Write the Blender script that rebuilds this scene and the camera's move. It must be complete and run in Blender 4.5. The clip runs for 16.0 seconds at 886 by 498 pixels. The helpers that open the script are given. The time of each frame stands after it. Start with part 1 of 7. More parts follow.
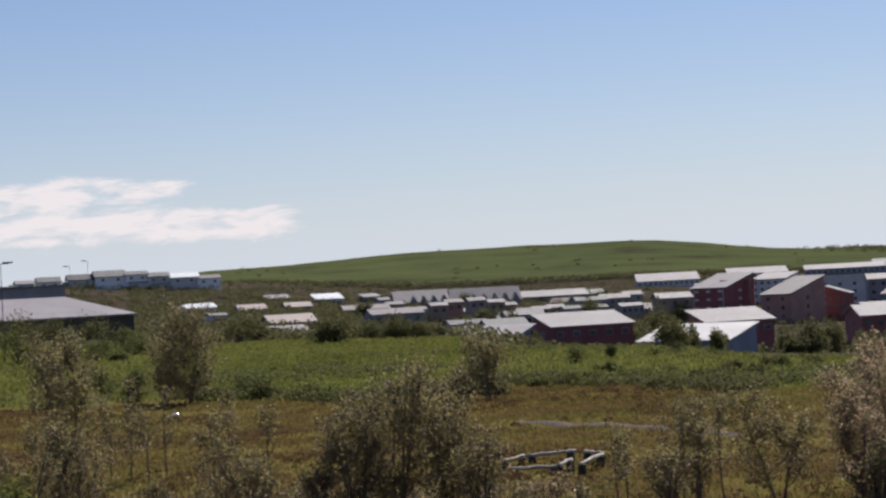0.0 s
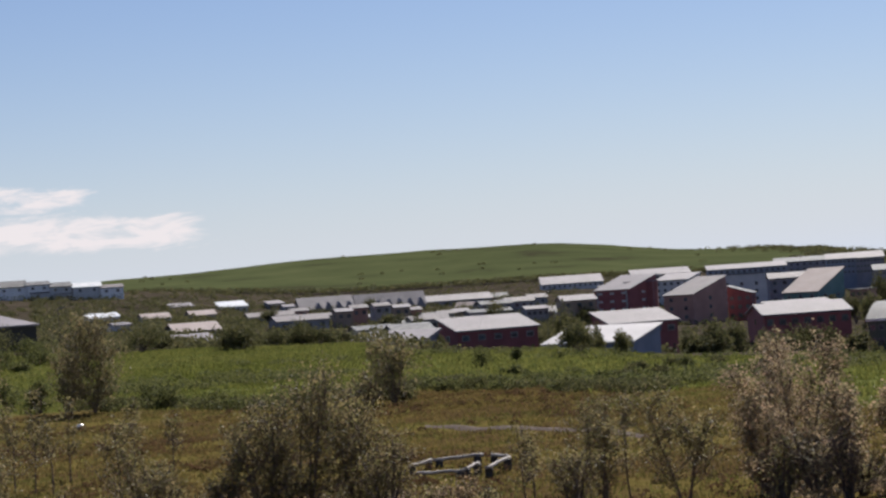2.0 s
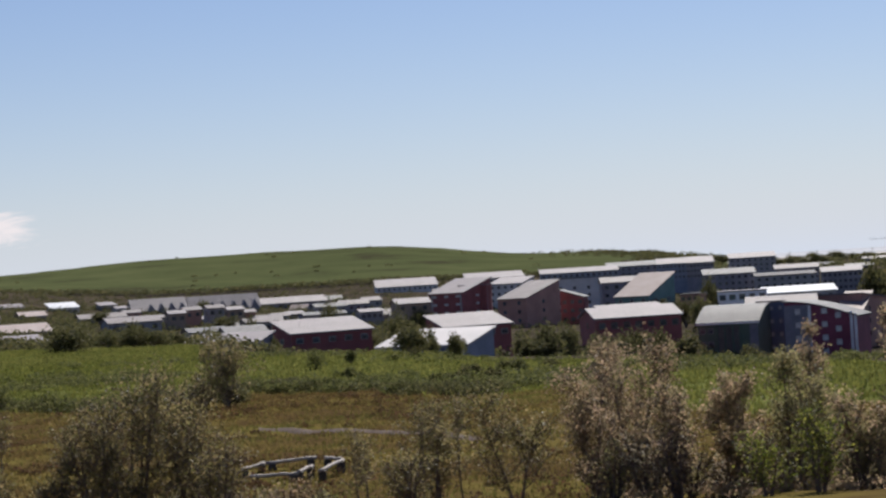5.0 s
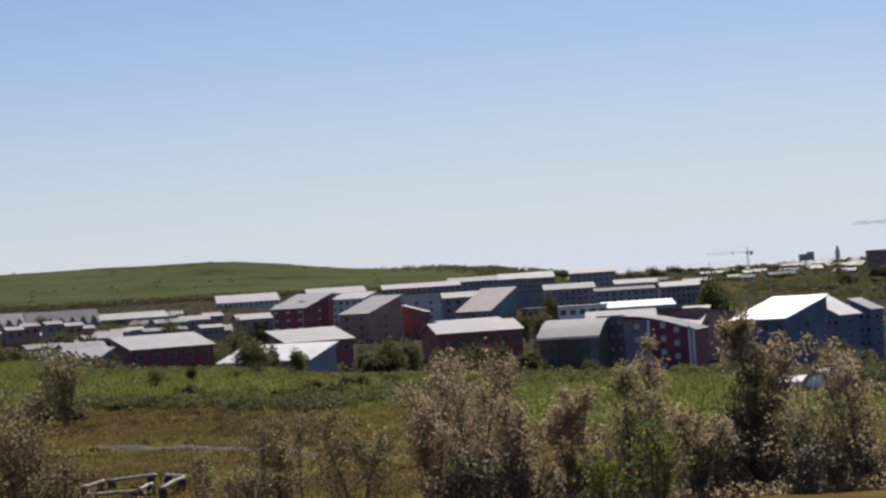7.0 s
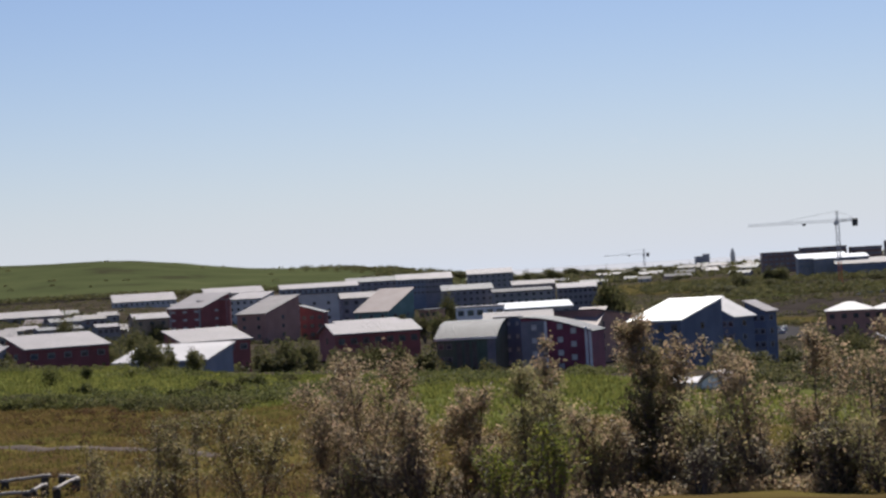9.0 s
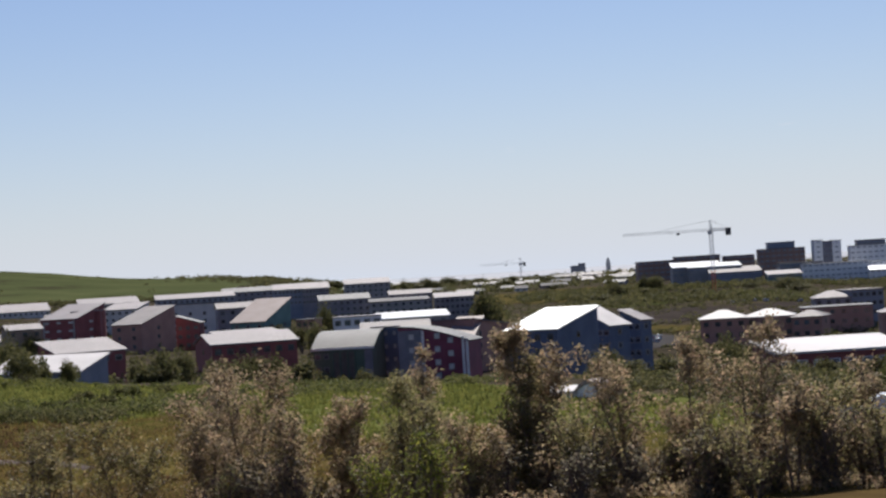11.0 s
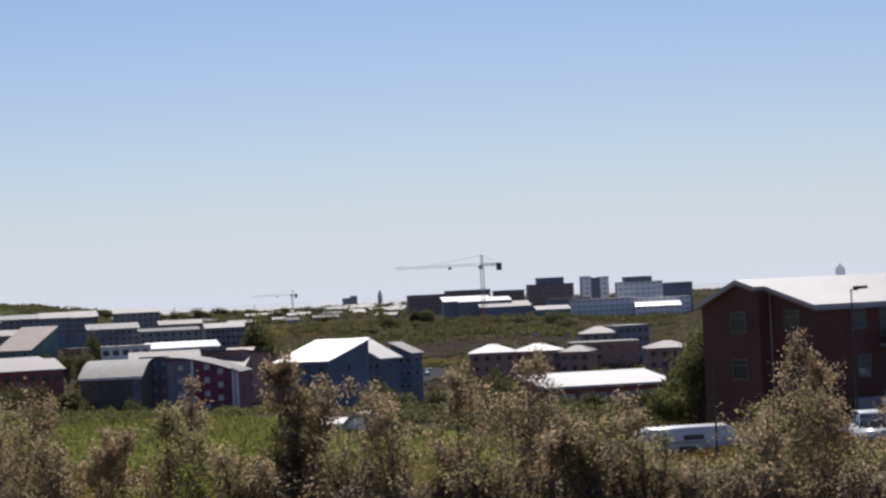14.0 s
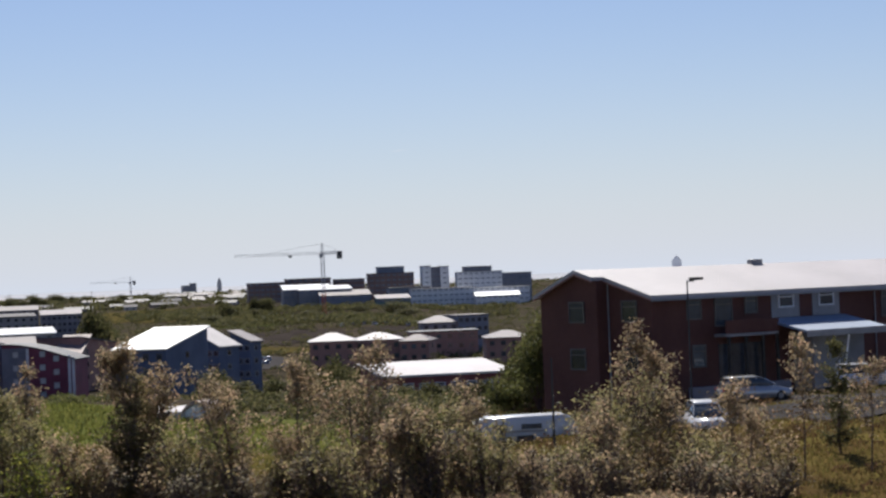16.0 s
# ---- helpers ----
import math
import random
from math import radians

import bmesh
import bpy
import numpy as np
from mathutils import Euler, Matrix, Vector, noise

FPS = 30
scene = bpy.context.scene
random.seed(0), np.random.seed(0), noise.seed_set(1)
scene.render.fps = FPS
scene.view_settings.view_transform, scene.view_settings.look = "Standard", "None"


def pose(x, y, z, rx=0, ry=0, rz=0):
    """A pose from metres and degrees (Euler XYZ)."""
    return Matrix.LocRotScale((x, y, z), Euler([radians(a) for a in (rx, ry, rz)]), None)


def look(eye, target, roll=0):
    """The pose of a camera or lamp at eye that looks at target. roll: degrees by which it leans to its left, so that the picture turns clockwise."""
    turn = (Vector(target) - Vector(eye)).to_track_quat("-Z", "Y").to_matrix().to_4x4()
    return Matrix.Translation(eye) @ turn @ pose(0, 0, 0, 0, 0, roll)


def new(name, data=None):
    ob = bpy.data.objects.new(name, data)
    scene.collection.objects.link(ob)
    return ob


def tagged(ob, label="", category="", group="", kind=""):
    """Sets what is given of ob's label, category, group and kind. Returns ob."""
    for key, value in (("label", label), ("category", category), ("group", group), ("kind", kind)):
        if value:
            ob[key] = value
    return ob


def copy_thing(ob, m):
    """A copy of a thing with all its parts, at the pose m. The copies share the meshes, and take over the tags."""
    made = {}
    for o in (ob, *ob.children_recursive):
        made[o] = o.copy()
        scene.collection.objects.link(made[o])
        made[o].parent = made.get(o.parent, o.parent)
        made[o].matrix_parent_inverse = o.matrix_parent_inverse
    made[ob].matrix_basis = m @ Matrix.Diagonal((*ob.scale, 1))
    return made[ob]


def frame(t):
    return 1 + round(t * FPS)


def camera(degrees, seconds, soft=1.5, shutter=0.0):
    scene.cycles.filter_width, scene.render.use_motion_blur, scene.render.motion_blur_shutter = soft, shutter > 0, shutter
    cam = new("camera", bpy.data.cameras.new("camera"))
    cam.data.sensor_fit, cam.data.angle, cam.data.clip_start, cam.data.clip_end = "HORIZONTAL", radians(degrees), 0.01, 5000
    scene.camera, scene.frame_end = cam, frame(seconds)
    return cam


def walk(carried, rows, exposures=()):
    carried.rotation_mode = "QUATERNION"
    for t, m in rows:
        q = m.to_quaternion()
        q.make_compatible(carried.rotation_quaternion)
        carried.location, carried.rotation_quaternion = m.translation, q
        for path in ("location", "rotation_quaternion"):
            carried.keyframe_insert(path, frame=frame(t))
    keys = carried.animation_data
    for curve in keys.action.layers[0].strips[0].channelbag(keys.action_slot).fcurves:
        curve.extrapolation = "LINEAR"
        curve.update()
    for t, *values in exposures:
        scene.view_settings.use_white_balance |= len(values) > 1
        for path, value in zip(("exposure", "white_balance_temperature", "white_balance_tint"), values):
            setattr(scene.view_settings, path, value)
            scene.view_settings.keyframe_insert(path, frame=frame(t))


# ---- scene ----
# ---- camera: it stands on a hillside and only turns ----
cam = camera(25.0, 16.0, soft=2.55)
PATH = [  # seconds, turn to the left, tilt up, lean to the right, in degrees
    (0.0, 0.00, 0.99, 3.07), (0.5, -0.39, 1.00, 3.45), (1.0, -1.45, 0.98, 3.80), (1.5, -2.06, 1.06, 3.88), (2.0, -2.75, 0.97, 3.92),
    (2.5, -3.45, 0.74, 3.85), (3.0, -4.40, 0.53, 3.51), (3.5, -5.29, 0.78, 3.57), (4.0, -5.88, 0.68, 3.65), (6.5, -10.84, 0.92, 3.56),
    (7.0, -12.02, 0.90, 3.65), (7.5, -13.05, 1.00, 3.48), (8.0, -13.80, 0.91, 3.34), (10.5, -17.17, 0.78, 3.57), (11.0, -18.47, 0.80, 3.52),
    (11.5, -20.21, 0.62, 3.33), (12.0, -21.90, 0.77, 2.91), (12.5, -23.24, 0.75, 2.62), (13.0, -23.42, 0.90, 2.85), (13.5, -23.94, 1.18, 2.86),
    (14.0, -25.03, 1.37, 2.70), (14.5, -26.22, 1.26, 2.64), (15.0, -27.49, 1.10, 2.45), (15.5, -28.43, 1.02, 2.55), (16.0, -29.58, 0.85, 2.25),
]
walk(cam, [(t, pose(0, 0, 0, 0, 0, yaw) @ pose(0, 0, 0, 90 + pitch, 0, 0) @ pose(0, 0, 0, 0, 0, -lean)) for t, yaw, pitch, lean in PATH], exposures=((0, 0.35), (16, 0.35)))

# ---- daylight: a high sun ahead of the camera, clear sky ----
SUN_BEARING, SUN_HEIGHT = 24.0, 48.0
world = bpy.data.worlds.new("world")
scene.world = world
world.use_nodes = True
wn, wl = world.node_tree.nodes, world.node_tree.links
sky = wn.new("ShaderNodeTexSky")
sky.sky_type, sky.sun_disc = "NISHITA", False
sky.sun_elevation, sky.sun_rotation = radians(SUN_HEIGHT), radians(SUN_BEARING)
sky.air_density, sky.dust_density, sky.ozone_density = 1.0, 0.3, 2.0
background = wn["Background"]
background.inputs["Strength"].default_value = 0.07


def cloud_nodes():
    """Thin streaks of cloud low over the left of the hill, from noise stretched along the horizon."""
    geo = wn.new("ShaderNodeTexCoord")
    split = wn.new("ShaderNodeSeparateXYZ")
    wl.new(geo.outputs["Generated"], split.inputs[0])

    def op(kind, a, b=None):
        n = wn.new("ShaderNodeMath")
        n.operation = kind
        for i, v in enumerate((a, b)):
            if v is None:
                continue
            if isinstance(v, (int, float)):
                n.inputs[i].default_value = v
            else:
                wl.new(v, n.inputs[i])
        return n.outputs[0]

    bearing = op("MULTIPLY", op("ARCTAN2", split.outputs[0], split.outputs[1]), 57.2958)
    height = op("MULTIPLY", op("ARCSINE", split.outputs[2]), 57.2958)
    comb = wn.new("ShaderNodeCombineXYZ")
    wl.new(op("MULTIPLY", bearing, 0.36), comb.inputs[0])
    wl.new(op("SUBTRACT", op("MULTIPLY", height, 1.5), op("MULTIPLY", bearing, 0.06)), comb.inputs[1])
    tex = wn.new("ShaderNodeTexNoise")
    tex.inputs["Scale"].default_value, tex.inputs["Detail"].default_value, tex.inputs["Roughness"].default_value = 1.6, 8, 0.62
    tex.inputs["Distortion"].default_value = 0.35
    wl.new(comb.outputs[0], tex.inputs["Vector"])

    def ramp(v, a, b):
        n = wn.new("ShaderNodeMapRange")
        n.interpolation_type = "SMOOTHSTEP"
        wl.new(v, n.inputs[0])
        n.inputs[1].default_value, n.inputs[2].default_value = a, b
        return n.outputs[0]

    # two banks: a broad one below, a thin tapering one above it
    lean = op("ADD", height, op("MULTIPLY", bearing, 0.02))
    low = op("MULTIPLY", op("MULTIPLY", ramp(lean, 0.95, 1.75), ramp(lean, 2.8, 2.0)), ramp(bearing, -2.5, -5.2))
    high = op("MULTIPLY", op("MULTIPLY", ramp(lean, 2.25, 2.8), ramp(lean, 3.6, 3.0)), ramp(bearing, -5.4, -9.0))
    cover = op("ADD", low, op("MULTIPLY", high, 0.95))
    mask = ramp(op("ADD", tex.outputs[0], op("MULTIPLY", cover, 0.42)), 0.69, 0.97)
    return op("MINIMUM", mask, 0.92)


def haze_nodes(colour_in):
    """Pale haze that thins out upwards from the horizon, all round."""
    co, split = wn.new("ShaderNodeTexCoord"), wn.new("ShaderNodeSeparateXYZ")
    wl.new(co.outputs["Generated"], split.inputs[0])
    up, fall, power = wn.new("ShaderNodeMath"), wn.new("ShaderNodeMath"), wn.new("ShaderNodeMath")
    up.operation, fall.operation, power.operation = "MAXIMUM", "MULTIPLY", "EXPONENT"
    wl.new(split.outputs[2], up.inputs[0])
    up.inputs[1].default_value = 0.0
    wl.new(up.outputs[0], fall.inputs[0])
    fall.inputs[1].default_value = -17.0
    wl.new(fall.outputs[0], power.inputs[0])
    tint, veil = wn.new("ShaderNodeMix"), wn.new("ShaderNodeMix")
    tint.data_type = veil.data_type = "RGBA"
    tint.blend_type = "MULTIPLY"
    tint.inputs[0].default_value = 1.0
    wl.new(colour_in, tint.inputs[6])
    tint.inputs[7].default_value = (0.70, 0.75, 0.94, 1)
    wl.new(power.outputs[0], veil.inputs[0])
    wl.new(tint.outputs[2], veil.inputs[6])
    veil.inputs[7].default_value = (7.35, 7.95, 9.15, 1)
    return veil.outputs[2]


cloud = cloud_nodes()
mix = wn.new("ShaderNodeMix")
mix.data_type = "RGBA"
wl.new(cloud, mix.inputs[0])
wl.new(haze_nodes(sky.outputs[0]), mix.inputs[6])
mix.inputs[7].default_value = (9.9, 9.2, 9.4, 1)
wl.new(mix.outputs[2], background.inputs["Color"])

sun = new("sun", bpy.data.lights.new("sun", "SUN"))
sun.data.energy, sun.data.angle, sun.data.color = 5.0, radians(0.5), (1.0, 0.95, 0.87)
sb, sh = radians(SUN_BEARING), radians(SUN_HEIGHT)
sun.matrix_world = look((math.sin(sb) * math.cos(sh) * 50, math.cos(sb) * math.cos(sh) * 50, math.sin(sh) * 50), (0, 0, 0))


# ---- materials ----
def material(name, colours, scale=2.0, rough=0.8, metal=0.0, bump=0.2, bump_scale=None, vary=0.0, island=0.0, detail=6, translucent=0.0, waves=None, spec=0.5):
    """Principled surface: noise at two scales between two or three colours, fine relief, optional change from piece to piece."""
    m = bpy.data.materials.new(name)
    m.use_nodes = True
    n, l = m.node_tree.nodes, m.node_tree.links
    b = n["Principled BSDF"]
    b.inputs["Roughness"].default_value, b.inputs["Metallic"].default_value = rough, metal
    b.inputs["Specular IOR Level"].default_value = spec
    co = n.new("ShaderNodeTexCoord")
    big, small = n.new("ShaderNodeTexNoise"), n.new("ShaderNodeTexNoise")
    big.inputs["Scale"].default_value, big.inputs["Detail"].default_value = scale, detail
    small.inputs["Scale"].default_value, small.inputs["Detail"].default_value = scale * 9, 3
    for k in (big, small):
        l.new(co.outputs["Object"], k.inputs["Vector"])
    blend = n.new("ShaderNodeMath")
    blend.operation = "MULTIPLY_ADD"
    l.new(small.outputs[0], blend.inputs[0])
    blend.inputs[1].default_value = 0.35
    l.new(big.outputs[0], blend.inputs[2])
    ramp = n.new("ShaderNodeValToRGB")
    ramp.color_ramp.elements[0].position, ramp.color_ramp.elements[1].position = 0.45, 0.9
    ramp.color_ramp.elements[0].color = (*colours[0], 1)
    ramp.color_ramp.elements[1].color = (*colours[-1], 1)
    if len(colours) == 3:
        ramp.color_ramp.elements.new(0.67).color = (*colours[1], 1)
    l.new(blend.outputs[0], ramp.inputs[0])
    out = ramp.outputs[0]
    if vary or island:
        hsv = n.new("ShaderNodeHueSaturation")
        mr, mh = n.new("ShaderNodeMapRange"), n.new("ShaderNodeMapRange")
        src = n.new("ShaderNodeNewGeometry").outputs["Random Per Island"] if island else n.new("ShaderNodeObjectInfo").outputs["Random"]
        amount = island or vary
        l.new(src, mr.inputs[0])
        l.new(src, mh.inputs[0])
        mr.inputs[3].default_value, mr.inputs[4].default_value = 1 - amount, 1 + amount
        mh.inputs[3].default_value, mh.inputs[4].default_value = 0.5 + amount * 0.07, 0.5 - amount * 0.07
        l.new(mr.outputs[0], hsv.inputs["Value"])
        l.new(mh.outputs[0], hsv.inputs["Hue"])
        l.new(out, hsv.inputs["Color"])
        out = hsv.outputs[0]
    l.new(out, b.inputs["Base Color"])
    if bump:
        bp = n.new("ShaderNodeBump")
        bp.inputs["Strength"].default_value = bump
        bp.inputs["Distance"].default_value = 0.05
        if waves:
            w = n.new("ShaderNodeTexWave")
            w.inputs["Scale"].default_value = waves
            l.new(co.outputs["Object"], w.inputs["Vector"])
            l.new(w.outputs[0], bp.inputs["Height"])
        else:
            fine = n.new("ShaderNodeTexNoise")
            fine.inputs["Scale"].default_value, fine.inputs["Detail"].default_value = bump_scale or scale * 12, 4
            l.new(co.outputs["Object"], fine.inputs["Vector"])
            l.new(fine.outputs[0], bp.inputs["Height"])
        l.new(bp.outputs[0], b.inputs["Normal"])
    if translucent:
        tr = n.new("ShaderNodeBsdfTranslucent")
        l.new(out, tr.inputs[0])
        mx = n.new("ShaderNodeMixShader")
        mx.inputs[0].default_value = translucent
        l.new(b.outputs[0], mx.inputs[1])
        l.new(tr.outputs[0], mx.inputs[2])
        l.new(mx.outputs[0], n["Material Output"].inputs[0])
    return m


ROOF_WHITE = material("roof_white_sheet", [(0.170, 0.149, 0.162), (0.221, 0.195, 0.211)], 0.15, 0.62, 0.0, 0.25, waves=3.0, spec=0.25)
ROOF_HOUSE = material("roof_clean_white_sheet", [(0.36, 0.335, 0.345), (0.46, 0.43, 0.44)], 0.15, 0.55, 0.0, 0.25, waves=3.0, spec=0.3)
ROOF_BRIGHT = material("roof_bright_sheet", [(0.6, 0.6, 0.6), (0.72, 0.72, 0.72)], 0.15, 0.35, 0.0, 0.25, waves=3.0)
ROOF_PALE = material("roof_pale_sheet", [(0.133, 0.113, 0.119), (0.181, 0.157, 0.162)], 0.2, 0.62, 0.0, 0.25, waves=3.0, spec=0.25)
ROOF_PINK = material("roof_pinkish_sheet", [(0.243, 0.186, 0.176), (0.316, 0.252, 0.238)], 0.2, 0.62, 0.0, 0.25, waves=3.0, spec=0.25)
ROOF_GREY = material("roof_grey_sheet", [(0.075, 0.074, 0.082), (0.12, 0.118, 0.128)], 0.2, 0.62, 0.0, 0.25, waves=3.0, spec=0.25)
ROOF_BLUE = material("roof_bluish_sheet", [(0.2, 0.25, 0.35), (0.26, 0.32, 0.43)], 0.3, 0.62, 0.0, 0.25, waves=4.0, spec=0.25)
ROOF_DARK = material("roof_dark_felt", [(0.049, 0.046, 0.056), (0.098, 0.091, 0.098)], 0.3, 0.8)
WALL_RED = material("wall_red_plaster", [(0.184, 0.058, 0.060), (0.270, 0.088, 0.088)], 0.3, 0.85)
WALL_BROWN = material("wall_brown_plaster", [(0.287, 0.157, 0.136), (0.403, 0.228, 0.191)], 0.3, 0.85)
WALL_PURPLE = material("wall_crimson_cladding", [(0.154, 0.032, 0.058), (0.234, 0.054, 0.090)], 0.3, 0.7)
WALL_BLUE = material("wall_blue_cladding", [(0.060, 0.086, 0.150), (0.102, 0.132, 0.210)], 0.25, 0.65)
WALL_TEAL = material("wall_teal_cladding", [(0.078, 0.156, 0.156), (0.125, 0.218, 0.218)], 0.3, 0.7)
WALL_GREEN = material("wall_dark_green_cladding", [(0.062, 0.102, 0.078), (0.109, 0.156, 0.125)], 0.3, 0.7)
WALL_WHITE = material("wall_white_paint", [(0.4, 0.4, 0.41), (0.56, 0.55, 0.56)], 0.25, 0.8)
WALL_GREY = material("wall_grey_concrete", [(0.2, 0.2, 0.215), (0.3, 0.3, 0.315)], 0.25, 0.85)
WALL_DARK = material("wall_dark_grey", [(0.140, 0.140, 0.175), (0.258, 0.246, 0.281)], 0.25, 0.85)
WALL_SLATE = material("wall_slate_blue", [(0.140, 0.164, 0.218), (0.218, 0.242, 0.312)], 0.25, 0.8)
WALL_TAN = material("wall_tan_plaster", [(0.22, 0.165, 0.13), (0.32, 0.24, 0.19)], 0.25, 0.85)
BRICK = material("wall_brick_red", [(0.085, 0.032, 0.026), (0.135, 0.054, 0.042)], 0.35, 0.9, bump=0.4, bump_scale=9)
WALL_BRIGHT = material("wall_bright_white", [(0.68, 0.68, 0.7), (0.8, 0.8, 0.82)], 0.25, 0.8)
TRIM_DARK = material("trim_dark", [(0.091, 0.085, 0.078), (0.156, 0.143, 0.130)], 1.0, 0.7)
WALL_UMBER = material("wall_umber_cladding", [(0.180, 0.120, 0.108), (0.264, 0.180, 0.156)], 0.25, 0.85)
CURTAIN = material("pale_blind", [(0.5, 0.47, 0.47), (0.62, 0.6, 0.6)], 1.0, 0.7)
TRIM_WHITE = material("trim_white", [(0.6, 0.6, 0.62), (0.75, 0.75, 0.77)], 1.0, 0.6)
TRIM_GREY = material("trim_grey", [(0.22, 0.22, 0.23), (0.32, 0.31, 0.32)], 1.0, 0.6)
GLASS = material("window_glass", [(0.035, 0.04, 0.05), (0.075, 0.085, 0.105)], 0.6, 0.08, 0.0, 0.0, vary=0.6, spec=0.8)
METAL = material("metal_grey", [(0.2, 0.2, 0.21), (0.3, 0.3, 0.31)], 2.0, 0.45, 0.8)
METAL_DARK = material("metal_dark", [(0.03, 0.03, 0.035), (0.06, 0.06, 0.065)], 2.0, 0.5, 0.3)
CRANE_RED = material("crane_red_paint", [(0.35, 0.07, 0.03), (0.48, 0.12, 0.06)], 1.0, 0.6)
CRANE_GREY = material("crane_grey_paint", [(0.35, 0.35, 0.37), (0.45, 0.44, 0.46)], 1.0, 0.6)
BARK = material("bark", [(0.064, 0.043, 0.036), (0.163, 0.116, 0.096)], 3.0, 0.9, bump=0.5)
LEAF = material("willow_leaf", [(0.174, 0.157, 0.069), (0.302, 0.269, 0.129)], 1.2, 0.5, 0.0, 0.0, island=0.4, translucent=0.68, spec=0.3)
LEAF_BROWN = material("dull_willow_leaf", [(0.216, 0.162, 0.096), (0.362, 0.278, 0.172)], 1.2, 0.5, 0.0, 0.0, island=0.4, translucent=0.68, spec=0.3)
LEAF_OLIVE = material("olive_willow_leaf", [(0.127, 0.108, 0.049), (0.227, 0.192, 0.092)], 1.2, 0.5, 0.0, 0.0, island=0.4, translucent=0.66, spec=0.35)
LEAF_SILVER = material("silvery_willow_leaf", [(0.215, 0.188, 0.129), (0.338, 0.293, 0.213)], 1.2, 0.5, 0.0, 0.0, island=0.35, translucent=0.65, spec=0.3)
LEAF_BRIGHT = material("fresh_leaf", [(0.13, 0.15, 0.025), (0.24, 0.25, 0.06)], 1.2, 0.55, 0.0, 0.0, island=0.45, translucent=0.55, spec=0.25)
LEAF_DARK = material("dark_foliage", [(0.068, 0.070, 0.028), (0.148, 0.139, 0.060)], 0.5, 0.7, 0.0, 0.0, island=0.4, translucent=0.45, spec=0.1)
BUSH_GREEN = material("lupin_foliage", [(0.084, 0.093, 0.028), (0.157, 0.157, 0.062)], 0.4, 0.65, 0.0, 0.0, island=0.3, translucent=0.5, spec=0.1)
GRASS_GREEN = material("grass_green_blades", [(0.118, 0.129, 0.030), (0.184, 0.185, 0.053)], 0.05, 0.8, 0.0, 0.0, island=0.25, translucent=0.5, spec=0.05)
HEATHER = material("brown_heather", [(0.084, 0.050, 0.029), (0.150, 0.096, 0.046)], 0.2, 0.85, 0.0, 0.0, island=0.35, translucent=0.4, spec=0.05)
GRASS_OCHRE = material("grass_dry_blades", [(0.095, 0.058, 0.030), (0.159, 0.121, 0.041), (0.127, 0.127, 0.038)], 0.09, 0.8, 0.0, 0.0, island=0.3, translucent=0.5, spec=0.05)
WOOD_GREY = material("weathered_wood", [(0.2, 0.17, 0.15), (0.42, 0.37, 0.34)], 3.0, 0.75, bump=0.5)
WOOD_DARK = material("dark_wood", [(0.035, 0.03, 0.028), (0.07, 0.06, 0.05)], 3.0, 0.8, bump=0.5)
CAR_WHITE = material("car_white_paint", [(0.55, 0.55, 0.57), (0.65, 0.65, 0.67)], 0.5, 0.22, 0.0, 0.0)
CAR_SILVER = material("car_silver_paint", [(0.38, 0.39, 0.42), (0.46, 0.47, 0.5)], 0.5, 0.25, 0.5, 0.0)
CAR_DARK = material("car_dark_paint", [(0.03, 0.03, 0.04), (0.06, 0.06, 0.075)], 0.5, 0.2, 0.3, 0.0)
RUBBER = material("tyre_rubber", [(0.015, 0.015, 0.015), (0.03, 0.03, 0.03)], 2.0, 0.85)
SIGN_RED = material("sign_red", [(0.5, 0.03, 0.04), (0.6, 0.05, 0.06)], 1.0, 0.5)
SOIL = material("dark_soil", [(0.027, 0.022, 0.021), (0.060, 0.051, 0.045)], 0.1, 0.95, spec=0.0)
TURF_OCHRE = material("ochre_turf", [(0.06, 0.048, 0.02), (0.1, 0.08, 0.03)], 0.06, 0.95, spec=0.0)
TURF_GREEN = material("green_turf", [(0.042, 0.05, 0.018), (0.068, 0.075, 0.028)], 0.06, 0.95, spec=0.0)
ASPHALT = material("asphalt", [(0.045, 0.043, 0.045), (0.075, 0.07, 0.07)], 0.3, 0.9, bump=0.3, spec=0.0)


# ---- ground: one sheet from the camera's feet to the horizon ----
def place(bearing, dist, z=0.0):
    a = radians(bearing)
    return Vector((dist * math.sin(a), dist * math.cos(a), z))


